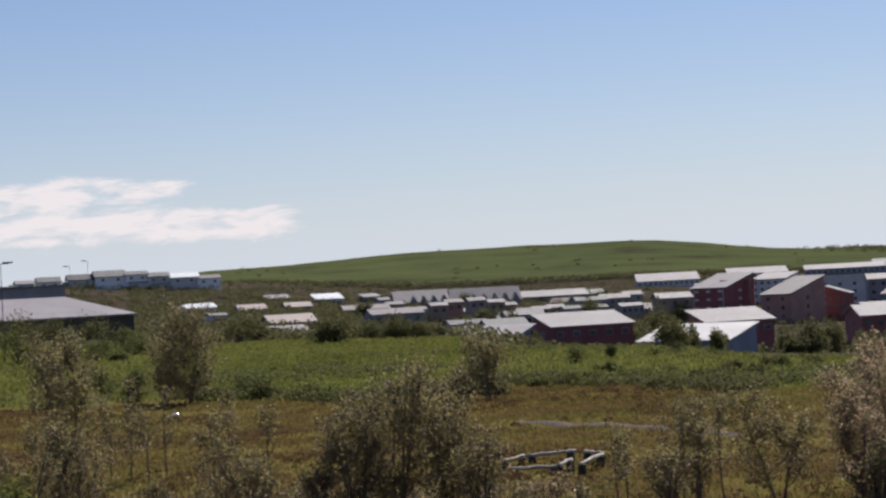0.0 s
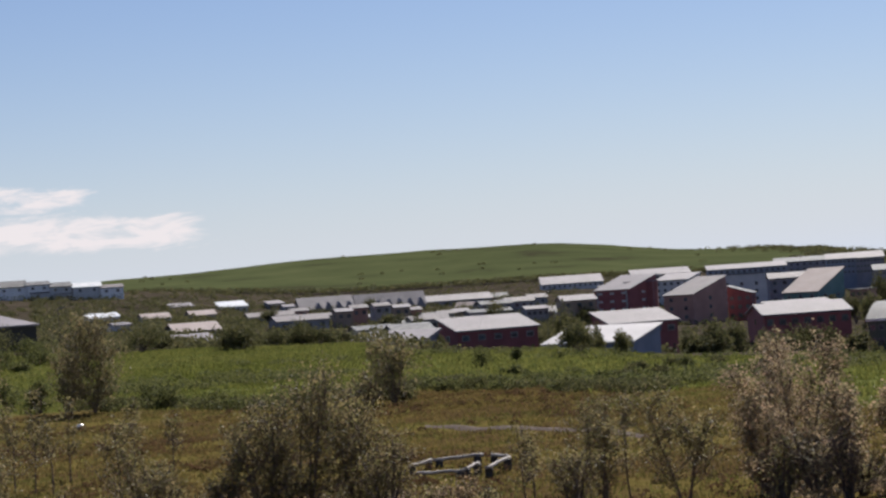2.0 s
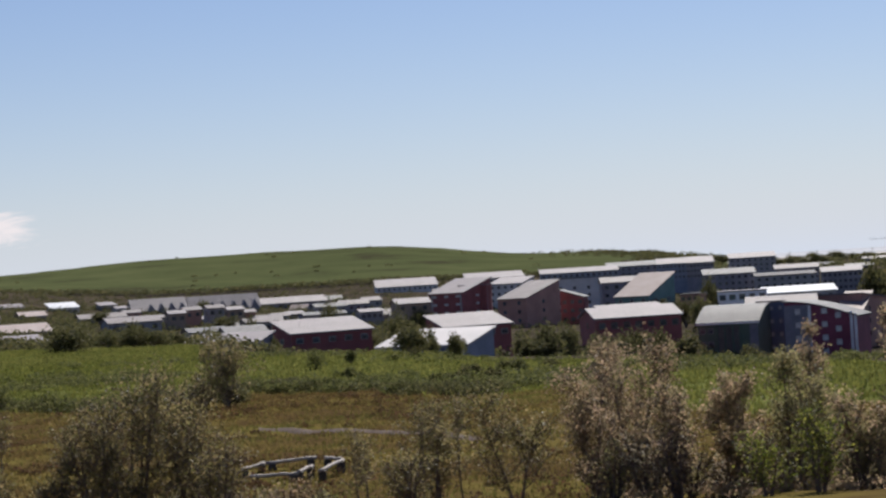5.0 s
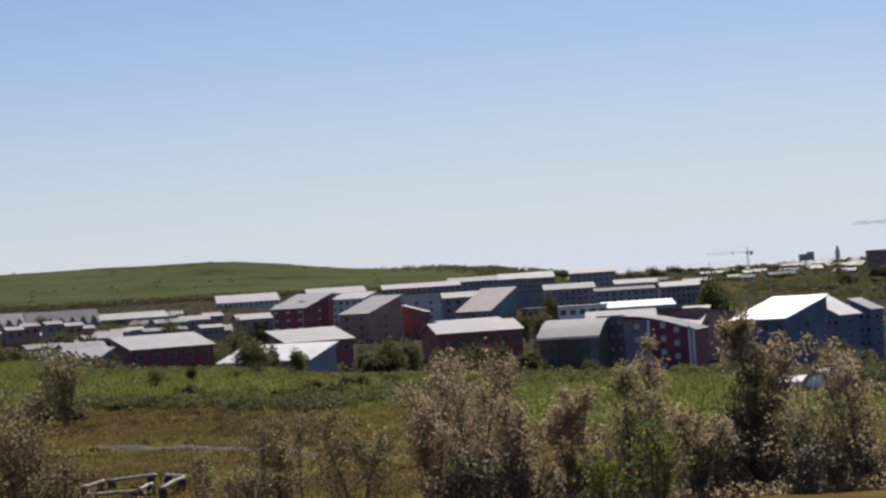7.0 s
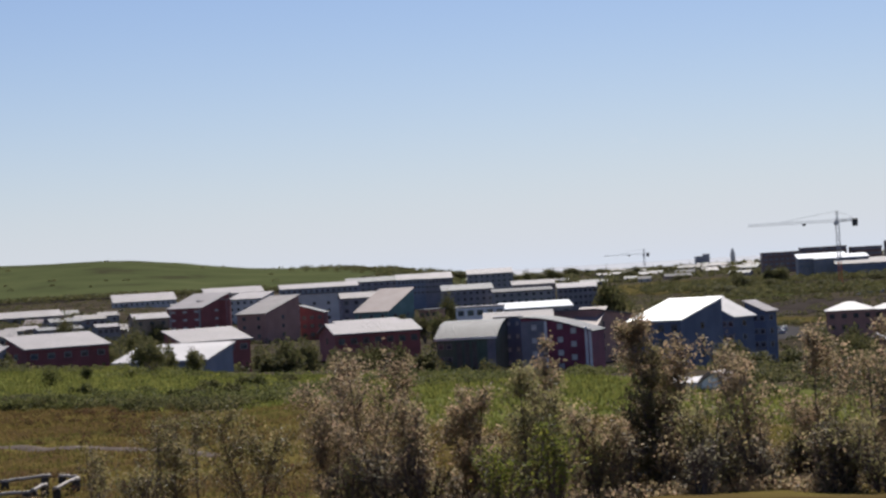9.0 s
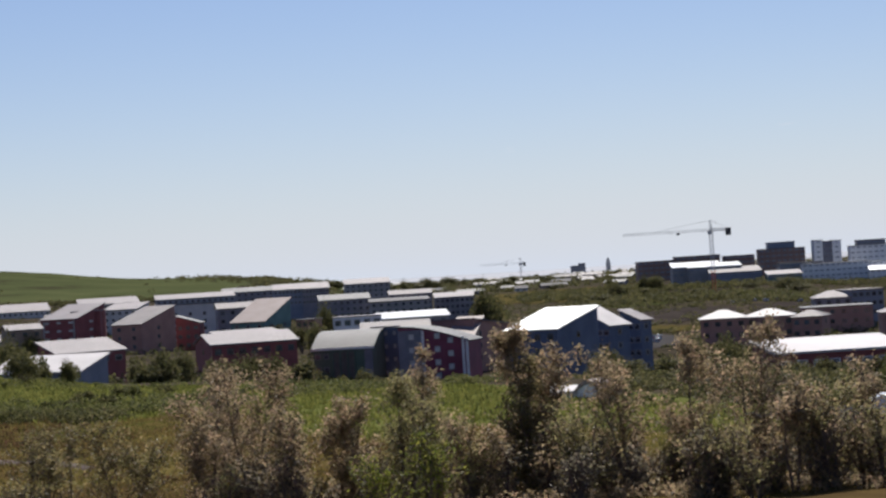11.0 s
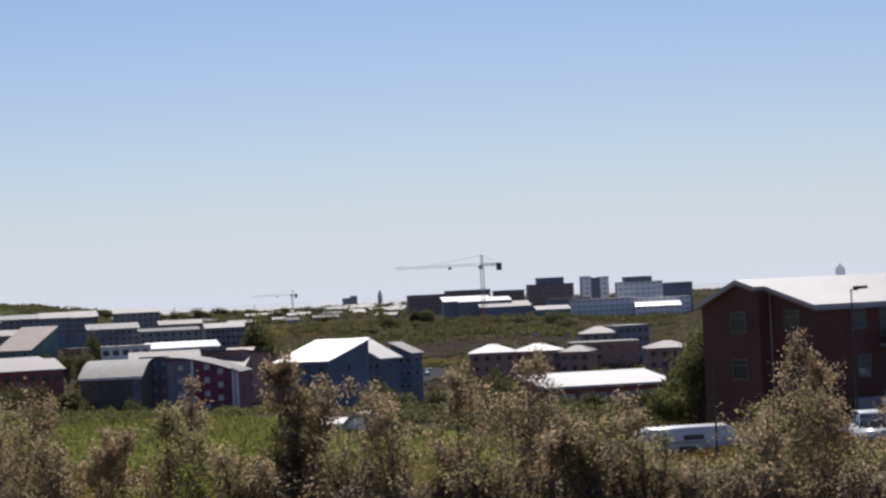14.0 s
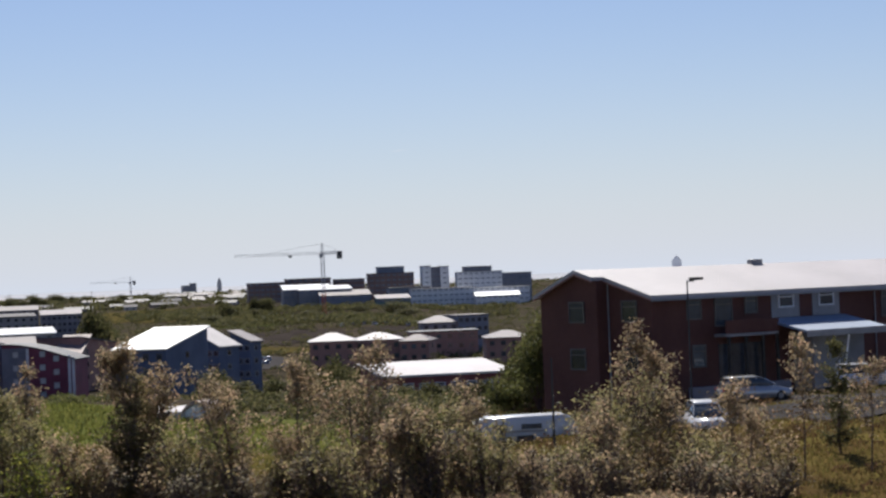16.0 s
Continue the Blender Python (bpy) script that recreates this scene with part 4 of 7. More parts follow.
building("office_building", "dark brown far office block", 28.07, 1450, 5.5, 5.5, 32.7, 30, 4, "flat", WALL_UMBER, ROOF_GREY, storeys=4, columns=8, side=2, window=(2.6, 1.2), floor_step=3.6, frame_mat=TRIM_GREY, pane_mat=WALL_SLATE, group="far offices")
building("office_building", "set-back slate top storey of the office block", 28.06, 1460, 10.1, 10.1, 19.4, 20, 4, "flat", WALL_SLATE, ROOF_GREY, storeys=1, columns=8, side=2, window=(2.6, 1.2), floor_step=3.6, frame_mat=TRIM_GREY, pane_mat=WALL_SLATE, group="far offices")
building("office_building", "pale edge of the office tower", 29.09, 1440, 9.6, 9.6, 6.1, 30, 4, "flat", WALL_BRIGHT, ROOF_WHITE, storeys=5, columns=1, side=2, window=(2.4, 0.8), floor_step=3.6, frame_mat=TRIM_GREY, pane_mat=WALL_SLATE, group="far offices")
building("office_building", "dark glazed middle of the office tower", 29.35, 1442, 8.4, 8.4, 6.9, 30, 4, "flat", WALL_DARK, ROOF_DARK, storeys=6, columns=2, side=2, window=(2.6, 1.2), floor_step=3.6, frame_mat=TRIM_GREY, pane_mat=WALL_SLATE, group="far offices")
building("office_building", "pale edge of the office tower", 29.60, 1440, 8.9, 8.9, 6.1, 30, 4, "flat", WALL_BRIGHT, ROOF_WHITE, storeys=5, columns=1, side=2, window=(2.4, 0.8), floor_step=3.6, frame_mat=TRIM_GREY, pane_mat=WALL_SLATE, group="far offices")
building("office_building", "white office block with window rows", 30.60, 1430, 4.1, 4.1, 32.1, 30, 4, "flat", WALL_BRIGHT, ROOF_WHITE, storeys=5, columns=8, side=2, window=(2.4, 0.8), floor_step=3.6, frame_mat=TRIM_GREY, pane_mat=WALL_SLATE, group="far offices")
building("office_building", "plant room on the white block", 30.56, 1440, 7.8, 7.8, 19.4, 30, 4, "flat", WALL_GREY, ROOF_GREY, storeys=1, columns=8, side=2, window=(2.6, 1.2), floor_step=3.6, frame_mat=TRIM_GREY, pane_mat=WALL_SLATE, group="far offices")
building("office_building", "slate grey far office building", 31.66, 1500, 2.5, 2.5, 22.2, 30, 4, "flat", WALL_SLATE, ROOF_GREY, storeys=4, columns=8, side=2, window=(2.6, 1.2), floor_step=3.6, frame_mat=TRIM_GREY, pane_mat=WALL_SLATE, group="far offices")
building("office_building", "low grey wing of the offices", 28.58, 1400, -5.1, -5.1, 29.6, 30, 4, "flat", WALL_GREY, ROOF_GREY, storeys=4, columns=8, side=2, window=(2.6, 1.2), floor_step=3.6, frame_mat=TRIM_GREY, pane_mat=WALL_SLATE, group="far offices")
building("office_building", "white office building with rows of windows", 29.54, 1380, -6.5, -6.5, 44.6, 30, 4, "flat", WALL_BRIGHT, ROOF_WHITE, storeys=4, columns=12, side=2, window=(2.4, 0.8), floor_step=3.6, frame_mat=TRIM_GREY, pane_mat=WALL_SLATE, group="far offices")
building("office_building", "white office building with rows of windows", 31.20, 1390, -7.3, -7.3, 39.7, 30, 4, "flat", WALL_BRIGHT, ROOF_GREY, storeys=4, columns=10, side=2, window=(2.4, 0.8), floor_step=3.6, frame_mat=TRIM_GREY, pane_mat=WALL_SLATE, group="far offices")
building("office_building", "white showroom with a curved bright roof", 31.10, 1360, -12.8, -10.2, 30.1, 30, 4, "arch", WALL_BRIGHT, ROOF_BRIGHT, storeys=2, columns=8, side=2, window=(2.4, 0.8), floor_step=3.6, frame_mat=TRIM_GREY, pane_mat=WALL_SLATE, group="far offices")
building("office_building", "long hall with a white roof", 25.66, 1350, -3.6, -0.6, 32.5, 30, 4, "shed", WALL_GREY, ROOF_BRIGHT, storeys=2, columns=8, side=2, window=(2.6, 1.2), floor_step=3.6, frame_mat=TRIM_GREY, pane_mat=WALL_SLATE, group="far offices")
building("office_building", "long hall with a white roof", 26.17, 1340, -4.2, -1.9, 35.3, 30, 4, "shed", WALL_GREY, ROOF_BRIGHT, storeys=1, columns=8, side=2, window=(2.6, 1.2), floor_step=3.6, frame_mat=TRIM_GREY, pane_mat=WALL_SLATE, group="far offices")
building("office_building", "slate blue hall with a pale roof", 26.75, 1320, -8.5, -5.2, 33.6, 30, 4, "shed", WALL_SLATE, ROOF_PALE, storeys=2, columns=8, side=2, window=(2.6, 1.2), floor_step=3.6, frame_mat=TRIM_GREY, pane_mat=WALL_SLATE, group="far offices")
building("office_building", "pale hall with a white roof", 28.12, 1300, -11.6, -9.3, 22.0, 30, 4, "shed", WALL_TEAL, ROOF_WHITE, storeys=1, columns=8, side=2, window=(2.6, 1.2), floor_step=3.6, frame_mat=TRIM_GREY, pane_mat=WALL_SLATE, group="far offices")
building("office_building", "far white hall with bright roof", 23.19, 1900, -9.3, -7.3, 21.5, 30, 4, "shed", WALL_WHITE, ROOF_WHITE, storeys=1, columns=8, side=2, window=(2.6, 1.2), floor_step=3.6, frame_mat=TRIM_GREY, pane_mat=WALL_SLATE, group="far offices")
building("office_building", "far grey block on the skyline", 22.30, 2600, 3.9, 3.9, 16.2, 30, 4, "flat", WALL_GREY, ROOF_GREY, storeys=4, columns=8, side=2, window=(2.6, 1.2), floor_step=3.6, frame_mat=TRIM_GREY, pane_mat=WALL_SLATE, group="far offices")
building("office_building", "far grey tower on the skyline", 22.43, 2600, 6.5, 6.5, 7.3, 30, 4, "flat", WALL_GREY, ROOF_GREY, storeys=4, columns=2, side=2, window=(2.6, 1.2), floor_step=3.6, frame_mat=TRIM_GREY, pane_mat=WALL_SLATE, group="far offices")
building("apartment_block", "slate stair tower between the curved blocks", **corners(16.31, 430, 17.05, 430), depth=12, eave=-10.1, ridge=-10.1, kind="flat", wall=WALL_SLATE, roof=ROOF_PALE, storeys=4, columns=3, window=(0.8, 1.0), frame_mat=TRIM_GREY, pane_mat=CURTAIN, group="houses in the valley")
building("apartment_block", "white block with two rows of dark windows", **corners(15.20, 560, 16.59, 560), depth=10, eave=-9.7, ridge=-9.7, kind="flat", wall=WALL_BRIGHT, roof=ROOF_WHITE, storeys=2, columns=5, window=(1.7, 1.5), floor_step=3.0, over=0.2, group="houses in the valley")
building("apartment_block", "brown block with a pale roof beside the blue block", **corners(19.20, 462, 20.25, 480), depth=12, eave=-12.2, ridge=-10.2, kind="shedback", wall=WALL_BROWN, roof=ROOF_PALE, storeys=3, columns=3, across=True, group="houses in the valley")

building("hall", "low red-walled hall with a wide pale sheet roof", **corners(12.37, 405, 14.13, 411), depth=11.5, eave=-10.9, ridge=-8.7, kind="shed", wall=WALL_RED, roof=ROOF_WHITE, storeys=1, columns=5, side=1, window=(1.5, 1.1), frame_mat=TRIM_GREY, group="houses in the valley")
building("hall", "low red-walled hall with a wide pale sheet roof", **corners(7.37, 375, 9.28, 381), depth=8.2, eave=-10.0, ridge=-7.9, kind="shed", wall=WALL_RED, roof=ROOF_WHITE, storeys=1, columns=5, side=1, window=(1.5, 1.1), frame_mat=TRIM_GREY, group="houses in the valley")
building("hall", "low red-walled hall with a wide pale sheet roof", **corners(2.99, 375, 5.30, 382), depth=8.7, eave=-9.4, ridge=-7.2, kind="shed", wall=WALL_RED, roof=ROOF_WHITE, storeys=1, columns=5, side=1, window=(1.5, 1.1), frame_mat=TRIM_GREY, group="houses in the valley")
building("hall", "low hall with a white sheet roof and slate blue end wall", **corners(5.44, 329, 8.01, 320), depth=8.6, eave=-11.4, ridge=-9.2, kind="shed", wall=WALL_SLATE, roof=ROOF_HOUSE, storeys=0, columns=0, group="houses in the valley")
building("hall", "low dark hall with a white sheet roof at the meadow edge", **corners(-0.22, 351, 2.05, 345), depth=6.7, eave=-9.6, ridge=-8.2, kind="shed", wall=WALL_DARK, roof=ROOF_WHITE, storeys=0, columns=0, group="houses in the valley")
building("apartment_block", "teal apartment block with a pale sloping roof", **corners(12.30, 647, 13.26, 640), depth=15.9, eave=-10.7, ridge=-3.9, kind="shed", wall=WALL_TEAL, roof=ROOF_PINK, storeys=4, columns=3, side=2, frame_mat=TRIM_GREY, group="houses in the valley")
building("apartment_block", "dark brown wing beside the teal block", **corners(14.15, 652, 14.66, 650), depth=8, eave=-11.2, ridge=-9.4, kind="flat", wall=WALL_BROWN, roof=ROOF_DARK, storeys=4, columns=3, group="houses in the valley")
building("apartment_block", "dark red block with a falling roof edge", **corners(10.74, 657, 11.41, 656), depth=12, eave=-10.1, ridge=-7.7, kind="shedback", wall=WALL_RED, roof=ROOF_GREY, storeys=4, columns=3, side=1, across=True, group="houses in the valley")
crimson = building("apartment_block", "crimson apartment block with a curved grey roof and pale windows", **corners(17.03, 419, 19.02, 415), depth=11, eave=-13.5, ridge=-10.2, kind="slide", wall=WALL_PURPLE, roof=ROOF_GREY, storeys=0, columns=0, across=True, group="houses in the valley")
green = building("apartment_block", "dark green block with a curved grey roof over a pillared recess", **corners(14.59, 421, 16.28, 418), depth=12.6, eave=-13.5, ridge=-10.4, kind="curve", wall=WALL_GREEN, roof=ROOF_GREY, storeys=0, columns=0, group="houses in the valley")
building("apartment_block", "tan block with a pinkish sloping roof", **corners(18.46, 456, 19.16, 455), depth=15, eave=-14.1, ridge=-10.0, kind="shed", wall=WALL_TAN, roof=ROOF_PINK, storeys=3, columns=2, side=1, group="houses in the valley")
building("apartment_block", "blue clad wing with a grey-white roof and balconies", **corners(22.19, 419, 23.08, 414), depth=6.9, eave=-12.2, ridge=-8.3, kind="shedback", across=True, wall=WALL_BLUE, roof=ROOF_HOUSE, storeys=4, columns=5, side=1, window=(1.3, 1.2), frame_mat=TRIM_GREY, group="houses in the valley")
building("apartment_block", "blue clad wing with a grey-white roof", **corners(23.41, 435, 23.97, 432), depth=4.1, eave=-11.9, ridge=-9.8, kind="shedback", across=True, wall=WALL_BLUE, roof=ROOF_WHITE, storeys=4, columns=3, side=1, window=(1.3, 1.2), frame_mat=TRIM_GREY, group="houses in the valley")
building("house", "brown house with a pale pyramid roof", **corners(25.66, 515, 26.97, 515), depth=12, eave=-15.0, ridge=-12.9, kind="hip", wall=WALL_BROWN, roof=ROOF_HOUSE, storeys=2, columns=4, group="houses in the valley")
building("house", "brown house with a pale pyramid roof", **corners(26.93, 522, 28.31, 522), depth=12, eave=-15.3, ridge=-13.4, kind="hip", wall=WALL_BROWN, roof=ROOF_HOUSE, storeys=2, columns=4, group="houses in the valley")
building("shed", "low shed with a bright pale roof beside the meadow", **corners(21.33, 136, 22.09, 136), depth=2.6, eave=-8.54, ridge=-8.32, kind="shed", wall=WALL_BRIGHT, roof=ROOF_HOUSE, storeys=0, columns=0, over=0.15)
building("shed", "small shed with a pinkish rounded roof", **corners(21.94, 136, 22.80, 135), depth=2.6, eave=-8.63, ridge=-7.83, kind="arch", wall=WALL_BRIGHT, roof=ROOF_PINK, storeys=0, columns=0, across=True, over=0.1)
building("warehouse", "low warehouse with a wide pale sheet roof", **corners(-13.49, 322, -8.88, 336), depth=24, eave=-2.4, ridge=0.9, kind="shed", wall=WOOD_DARK, roof=ROOF_WHITE, storeys=0, columns=0)
building("apartment_block", "dark slate flat-roofed block in the valley", **corners(29.93, 640, 30.80, 644), depth=14, eave=-12.1, ridge=-12.1, kind="flat", wall=WALL_SLATE, roof=ROOF_PALE, storeys=3, columns=5, side=1, group="houses in the valley")

def face_lift():
    """Stripes, windows and the slate part of the crimson front; pillars, dark recess and eave board of the green block."""
    size = [v.co for v in [o for o in crimson.children if o.name.startswith("wall")][0].data.vertices]
    w, h = max(p.x for p in size), max(p.z for p in size)
    part("slate_panel", box_bm(-w + 0.01, -0.09, 0.2, -w * 0.32, -0.004, h - 0.6, 0.01), WALL_DARK, crimson, "dark slate cladding")
    for x in (-0.29, 0.86, 0.97):
        part("band", box_bm(w * x - 0.28, -0.16, 0.2, w * x + 0.28, -0.004, h - 0.75 - 2.1 * max(x, 0) ** 2, 0.01), TRIM_WHITE, crimson)
    for k in range(5):
        for x in (-0.62, 0.12, 0.5):
            z = h - 2.6 - 2.75 * k - (1.0 if x > 0.3 else 0)
            if z > 0.5:
                add_window(crimson, (w * x, -0.1 if x < -0.3 else -0.012, z), 0, (1.25, 1.25), TRIM_GREY, CURTAIN)
    size = [v.co for v in [o for o in green.children if o.name.startswith("wall")][0].data.vertices]
    w, e = max(p.x for p in size), min(p.z for p in size if p.z > 1 and p.y < 0.1)
    part("eave_board", box_bm(-w - 0.45, -0.62, e - 0.42, w + 0.45, -0.47, e - 0.02, 0.02), TRIM_WHITE, green)
    part("recess", box_bm(-w * 0.38, -0.06, 0.2, w * 0.42, -0.004, e - 0.9, 0.01), TRIM_DARK, green, "dark glazed recess")
    part("tower_panel", box_bm(w * 0.72, -0.2, 0.2, w - 0.02, -0.004, e - 0.5, 0.02), WALL_DARK, green)
    for x in (-0.36, -0.1, 0.16, 0.4):
        part("pillar", box_bm(w * x - 0.16, -0.42, 0.2, w * x + 0.16, -0.07, e - 0.5, 0.02), WALL_GREEN, green)
    for k in range(3):
        for x in (-0.85, -0.58):
            add_window(green, (w * x, -0.012, e - 2.3 - 2.8 * k), 0, (1.2, 1.2), TRIM_GREY)


face_lift()
building("church", "far pale concrete church tower on the skyline", 36.23, 3600, 15.5, 25.6, 17.1, 30, 0, "gable", WALL_BRIGHT, ROOF_PALE, storeys=0, columns=0, across=True)
building("office_building", "far dark dome-topped tower on the skyline", 23.16, 3000, 5.7, 14.2, 6.8, 8, 0, "arch", WALL_GREY, ROOF_GREY, storeys=0, columns=0, across=True)
building("kiosk", "low red kiosk beside the far showroom", 31.70, 1345, -21.6, -21.6, 12.0, 6, 0, "flat", SIGN_RED, SIGN_RED, storeys=0, columns=0)


# ---- the brick house beside the car park ----
def brick_house():
    ground = -8.6
    at = place(35.47, 121, ground)
    ob = root("brick_house", at, -35.47 + 40, "two-storey dark red brick house with a long white sheet roof", "house")
    e, g, d = 8.6 - 1.62, 8.6 - 0.02, 9.9
    peak, step, out = 0.6 * d, 0.42 * d, -0.9
    mid = e + (g - e) * step / peak

    def prism(name, ring, x0, x1, mat):
        n = len(ring)
        verts = [(x0, u, z) for u, z in ring] + [(x1, u, z) for u, z in ring]
        faces = [tuple(range(n)), tuple(range(2 * n - 1, n - 1, -1))] + [(i, (i + 1) % n, (i + 1) % n + n, i + n) for i in range(n)]
        o = mesh_object(name, verts, faces, mat, ob)
        bm = bmesh.new()
        bm.from_mesh(o.data)
        bmesh.ops.recalc_face_normals(bm, faces=bm.faces[:])
        bm.to_mesh(o.data)
        bm.free()
        return o

    prism("wall", [(0, 0), (0, e), (step, mid), (step, 0)], 0, 30, BRICK)
    prism("wall", [(step, 0), (step, mid), (peak, g), (d, e + 0.15), (d, 0)], out, 30, BRICK)
    t, o = 0.22, 0.35
    prism("roof", [(-o, e - o * 0.28), (step, mid), (step, mid + t), (-o, e - o * 0.28 + t)], -o, 30.4, ROOF_HOUSE)
    prism("roof", [(step, mid), (peak, g), (d + o, e + 0.03), (d + o, e + 0.03 + t), (peak, g + t), (step, mid + t)], out - o, 30.4, ROOF_HOUSE)
    prism("verge_board", [(-o, e - o * 0.28 - 0.11), (step, mid - 0.11), (step, mid - 0.01), (-o, e - o * 0.28 - 0.01)], -o - 0.03, -o + 0.03, WALL_BROWN)
    prism("verge_board", [(step, mid - 0.11), (peak, g - 0.11), (d + o, e - 0.08), (d + o, e + 0.02), (peak, g - 0.01), (step, mid - 0.01)], out - o - 0.03, out - o + 0.03, WALL_BROWN)
    part("gutter", box_bm(-o, -o - 0.13, e - 0.24, 30.4, -o + 0.01, e - 0.1, 0.03), TRIM_GREY, ob)
    part("roof_vent", box_bm(13.6, peak - 0.3, g + 0.1, 14.5, peak + 0.3, g + 0.5, 0.06), TRIM_GREY, ob)
    bm = bmesh.new()
    bmesh.ops.create_cone(bm, segments=10, radius1=0.055, radius2=0.055, depth=mid - 0.4, cap_ends=True)
    bmesh.ops.translate(bm, verts=bm.verts[:], vec=(-0.09, step - 0.1, (mid - 0.4) / 2 + 0.2))
    part("drainpipe", bm, TRIM_GREY, ob)
    bm = bmesh.new()
    bmesh.ops.create_cone(bm, segments=10, radius1=0.05, radius2=0.05, depth=e - 0.5, cap_ends=True)
    bmesh.ops.translate(bm, verts=bm.verts[:], vec=(18.9, -0.08, (e - 0.5) / 2 + 0.2))
    part("drainpipe", bm, TRIM_GREY, ob)
    top = 8.6 - 3.12
    low = 8.6 - 6.05
    # windows: end wall, then front
    for z in (top, low):
        add_window(ob, (out - 0.012, step + 2.0, z), -90, (1.55, 1.35), TRIM_DARK)
        add_window(ob, (-0.012, 2.1, z), -90, (1.5, 1.35), TRIM_DARK)
    add_window(ob, (3.3, -0.012, top), 0, (1.2, 1.3), TRIM_DARK)
    add_window(ob, (3.6, -0.012, low), 0, (1.1, 1.4), TRIM_DARK)
    add_window(ob, (5.7, -0.012, top - 0.5), 0, (1.5, 1.95), TRIM_DARK)
    add_window(ob, (8.0, -0.012, top + 0.2), 0, (1.1, 1.1), TRIM_DARK)
    add_window(ob, (20.2, -0.012, top - 0.5), 0, (1.4, 1.9), TRIM_DARK)
    for x in (10.95, 14.5):  # windows in pale panels
        part("cladding_panel", box_bm(x - 1.2, -0.05, top - 0.15, x + 1.2, -0.004, top + 1.45, 0.01), TRIM_GREY, ob)
        add_window(ob, (x, -0.062, top + 0.45), 0, (1.35, 0.95), TRIM_WHITE)
    # balcony and the recessed porch below it
    part("balcony_slab", box_bm(4.9, -1.1, 4.35, 9.3, -0.004, 4.53, 0.02), TRIM_GREY, ob)
    part("balcony_front", box_bm(4.9, -1.12, 4.535, 9.3, -1.04, 5.35, 0.01), BRICK, ob)
    part("porch_opening", box_bm(5.2, -0.03, 0.7, 8.9, -0.004, 3.9), GLASS, ob)
    for x in (5.2, 6.6, 8.0, 9.2):
        part("porch_post", box_bm(x - 0.09, -1.1, 0.2, x + 0.09, -0.92, 4.345, 0.01), WOOD_DARK, ob)
    part("terrace_wall", box_bm(1.2, -1.9, 0.0, 9.4, -1.72, 1.5, 0.02), WALL_DARK, ob)
    # entrance with a lean-to roof of bluish sheet
    bm = box_bm(9.2, -3.6, 0, 16.2, 0, 0.16)
    for v in bm.verts:
        v.co.z += 4.4 + (v.co.y + 3.6) / 3.6 * 0.75
    part("entrance_roof", bm, ROOF_BLUE, ob, "bluish sheet lean-to roof")
    part("fascia", box_bm(9.2, -3.66, 4.15, 16.2, -3.605, 4.55, 0.01), TRIM_GREY, ob)
    part("entrance_wall", box_bm(11.5, -1.8, 0.1, 16.0, -0.004, 4.35, 0.01), WALL_GREY, ob)
    for lean in (-0.35, 0.35):
        bm = bmesh.new()
        bmesh.ops.create_cone(bm, segments=10, radius1=0.07, radius2=0.07, depth=2.9, cap_ends=True)
        bmesh.ops.rotate(bm, verts=bm.verts[:], cent=(0, 0, 0), matrix=Matrix.Rotation(lean * 0.6, 3, "Y"))
        bmesh.ops.translate(bm, verts=bm.verts[:], vec=(12.4 + lean, -3.4, 2.75))
        part("strut", bm, TRIM_WHITE, ob)
    return ob


brick_house()


# ---- vehicles ----
def loft(sections, cap=True):
    """A closed shell through cross sections (each a list of points in order)."""
    bm = bmesh.new()
    rings = [[bm.verts.new(p) for p in s] for s in sections]
    n = len(sections[0])
    for a, b in zip(rings, rings[1:]):
        for i in range(n):
            bm.faces.new((a[i], a[(i + 1) % n], b[(i + 1) % n], b[i]))
    if cap:
        bm.faces.new(rings[0])
        bm.faces.new(rings[-1])
    bmesh.ops.recalc_face_normals(bm, faces=bm.faces[:])
    for f in bm.faces:
        f.smooth = True
    return bm


def wheel(parent, x, y, r=0.31):
    tyre = bmesh.new()
    bmesh.ops.create_cone(tyre, segments=20, radius1=r, radius2=r, depth=0.2, cap_ends=True)
    bmesh.ops.bevel(tyre, geom=tyre.edges[:], offset=0.03, segments=1, affect="EDGES")
    bmesh.ops.rotate(tyre, verts=tyre.verts[:], cent=(0, 0, 0), matrix=Matrix.Rotation(math.pi / 2, 3, "X"))
    bmesh.ops.translate(tyre, verts=tyre.verts[:], vec=(x, y, r))
    w = part("wheel", tyre, RUBBER, parent)
    rim = bmesh.new()
    bmesh.ops.create_cone(rim, segments=16, radius1=r * 0.62, radius2=r * 0.55, depth=0.215, cap_ends=True)
    bmesh.ops.rotate(rim, verts=rim.verts[:], cent=(0, 0, 0), matrix=Matrix.Rotation(math.pi / 2, 3, "X"))
    bmesh.ops.translate(rim, verts=rim.verts[:], vec=(x, y, r))
    part("rim", rim, METAL, w)


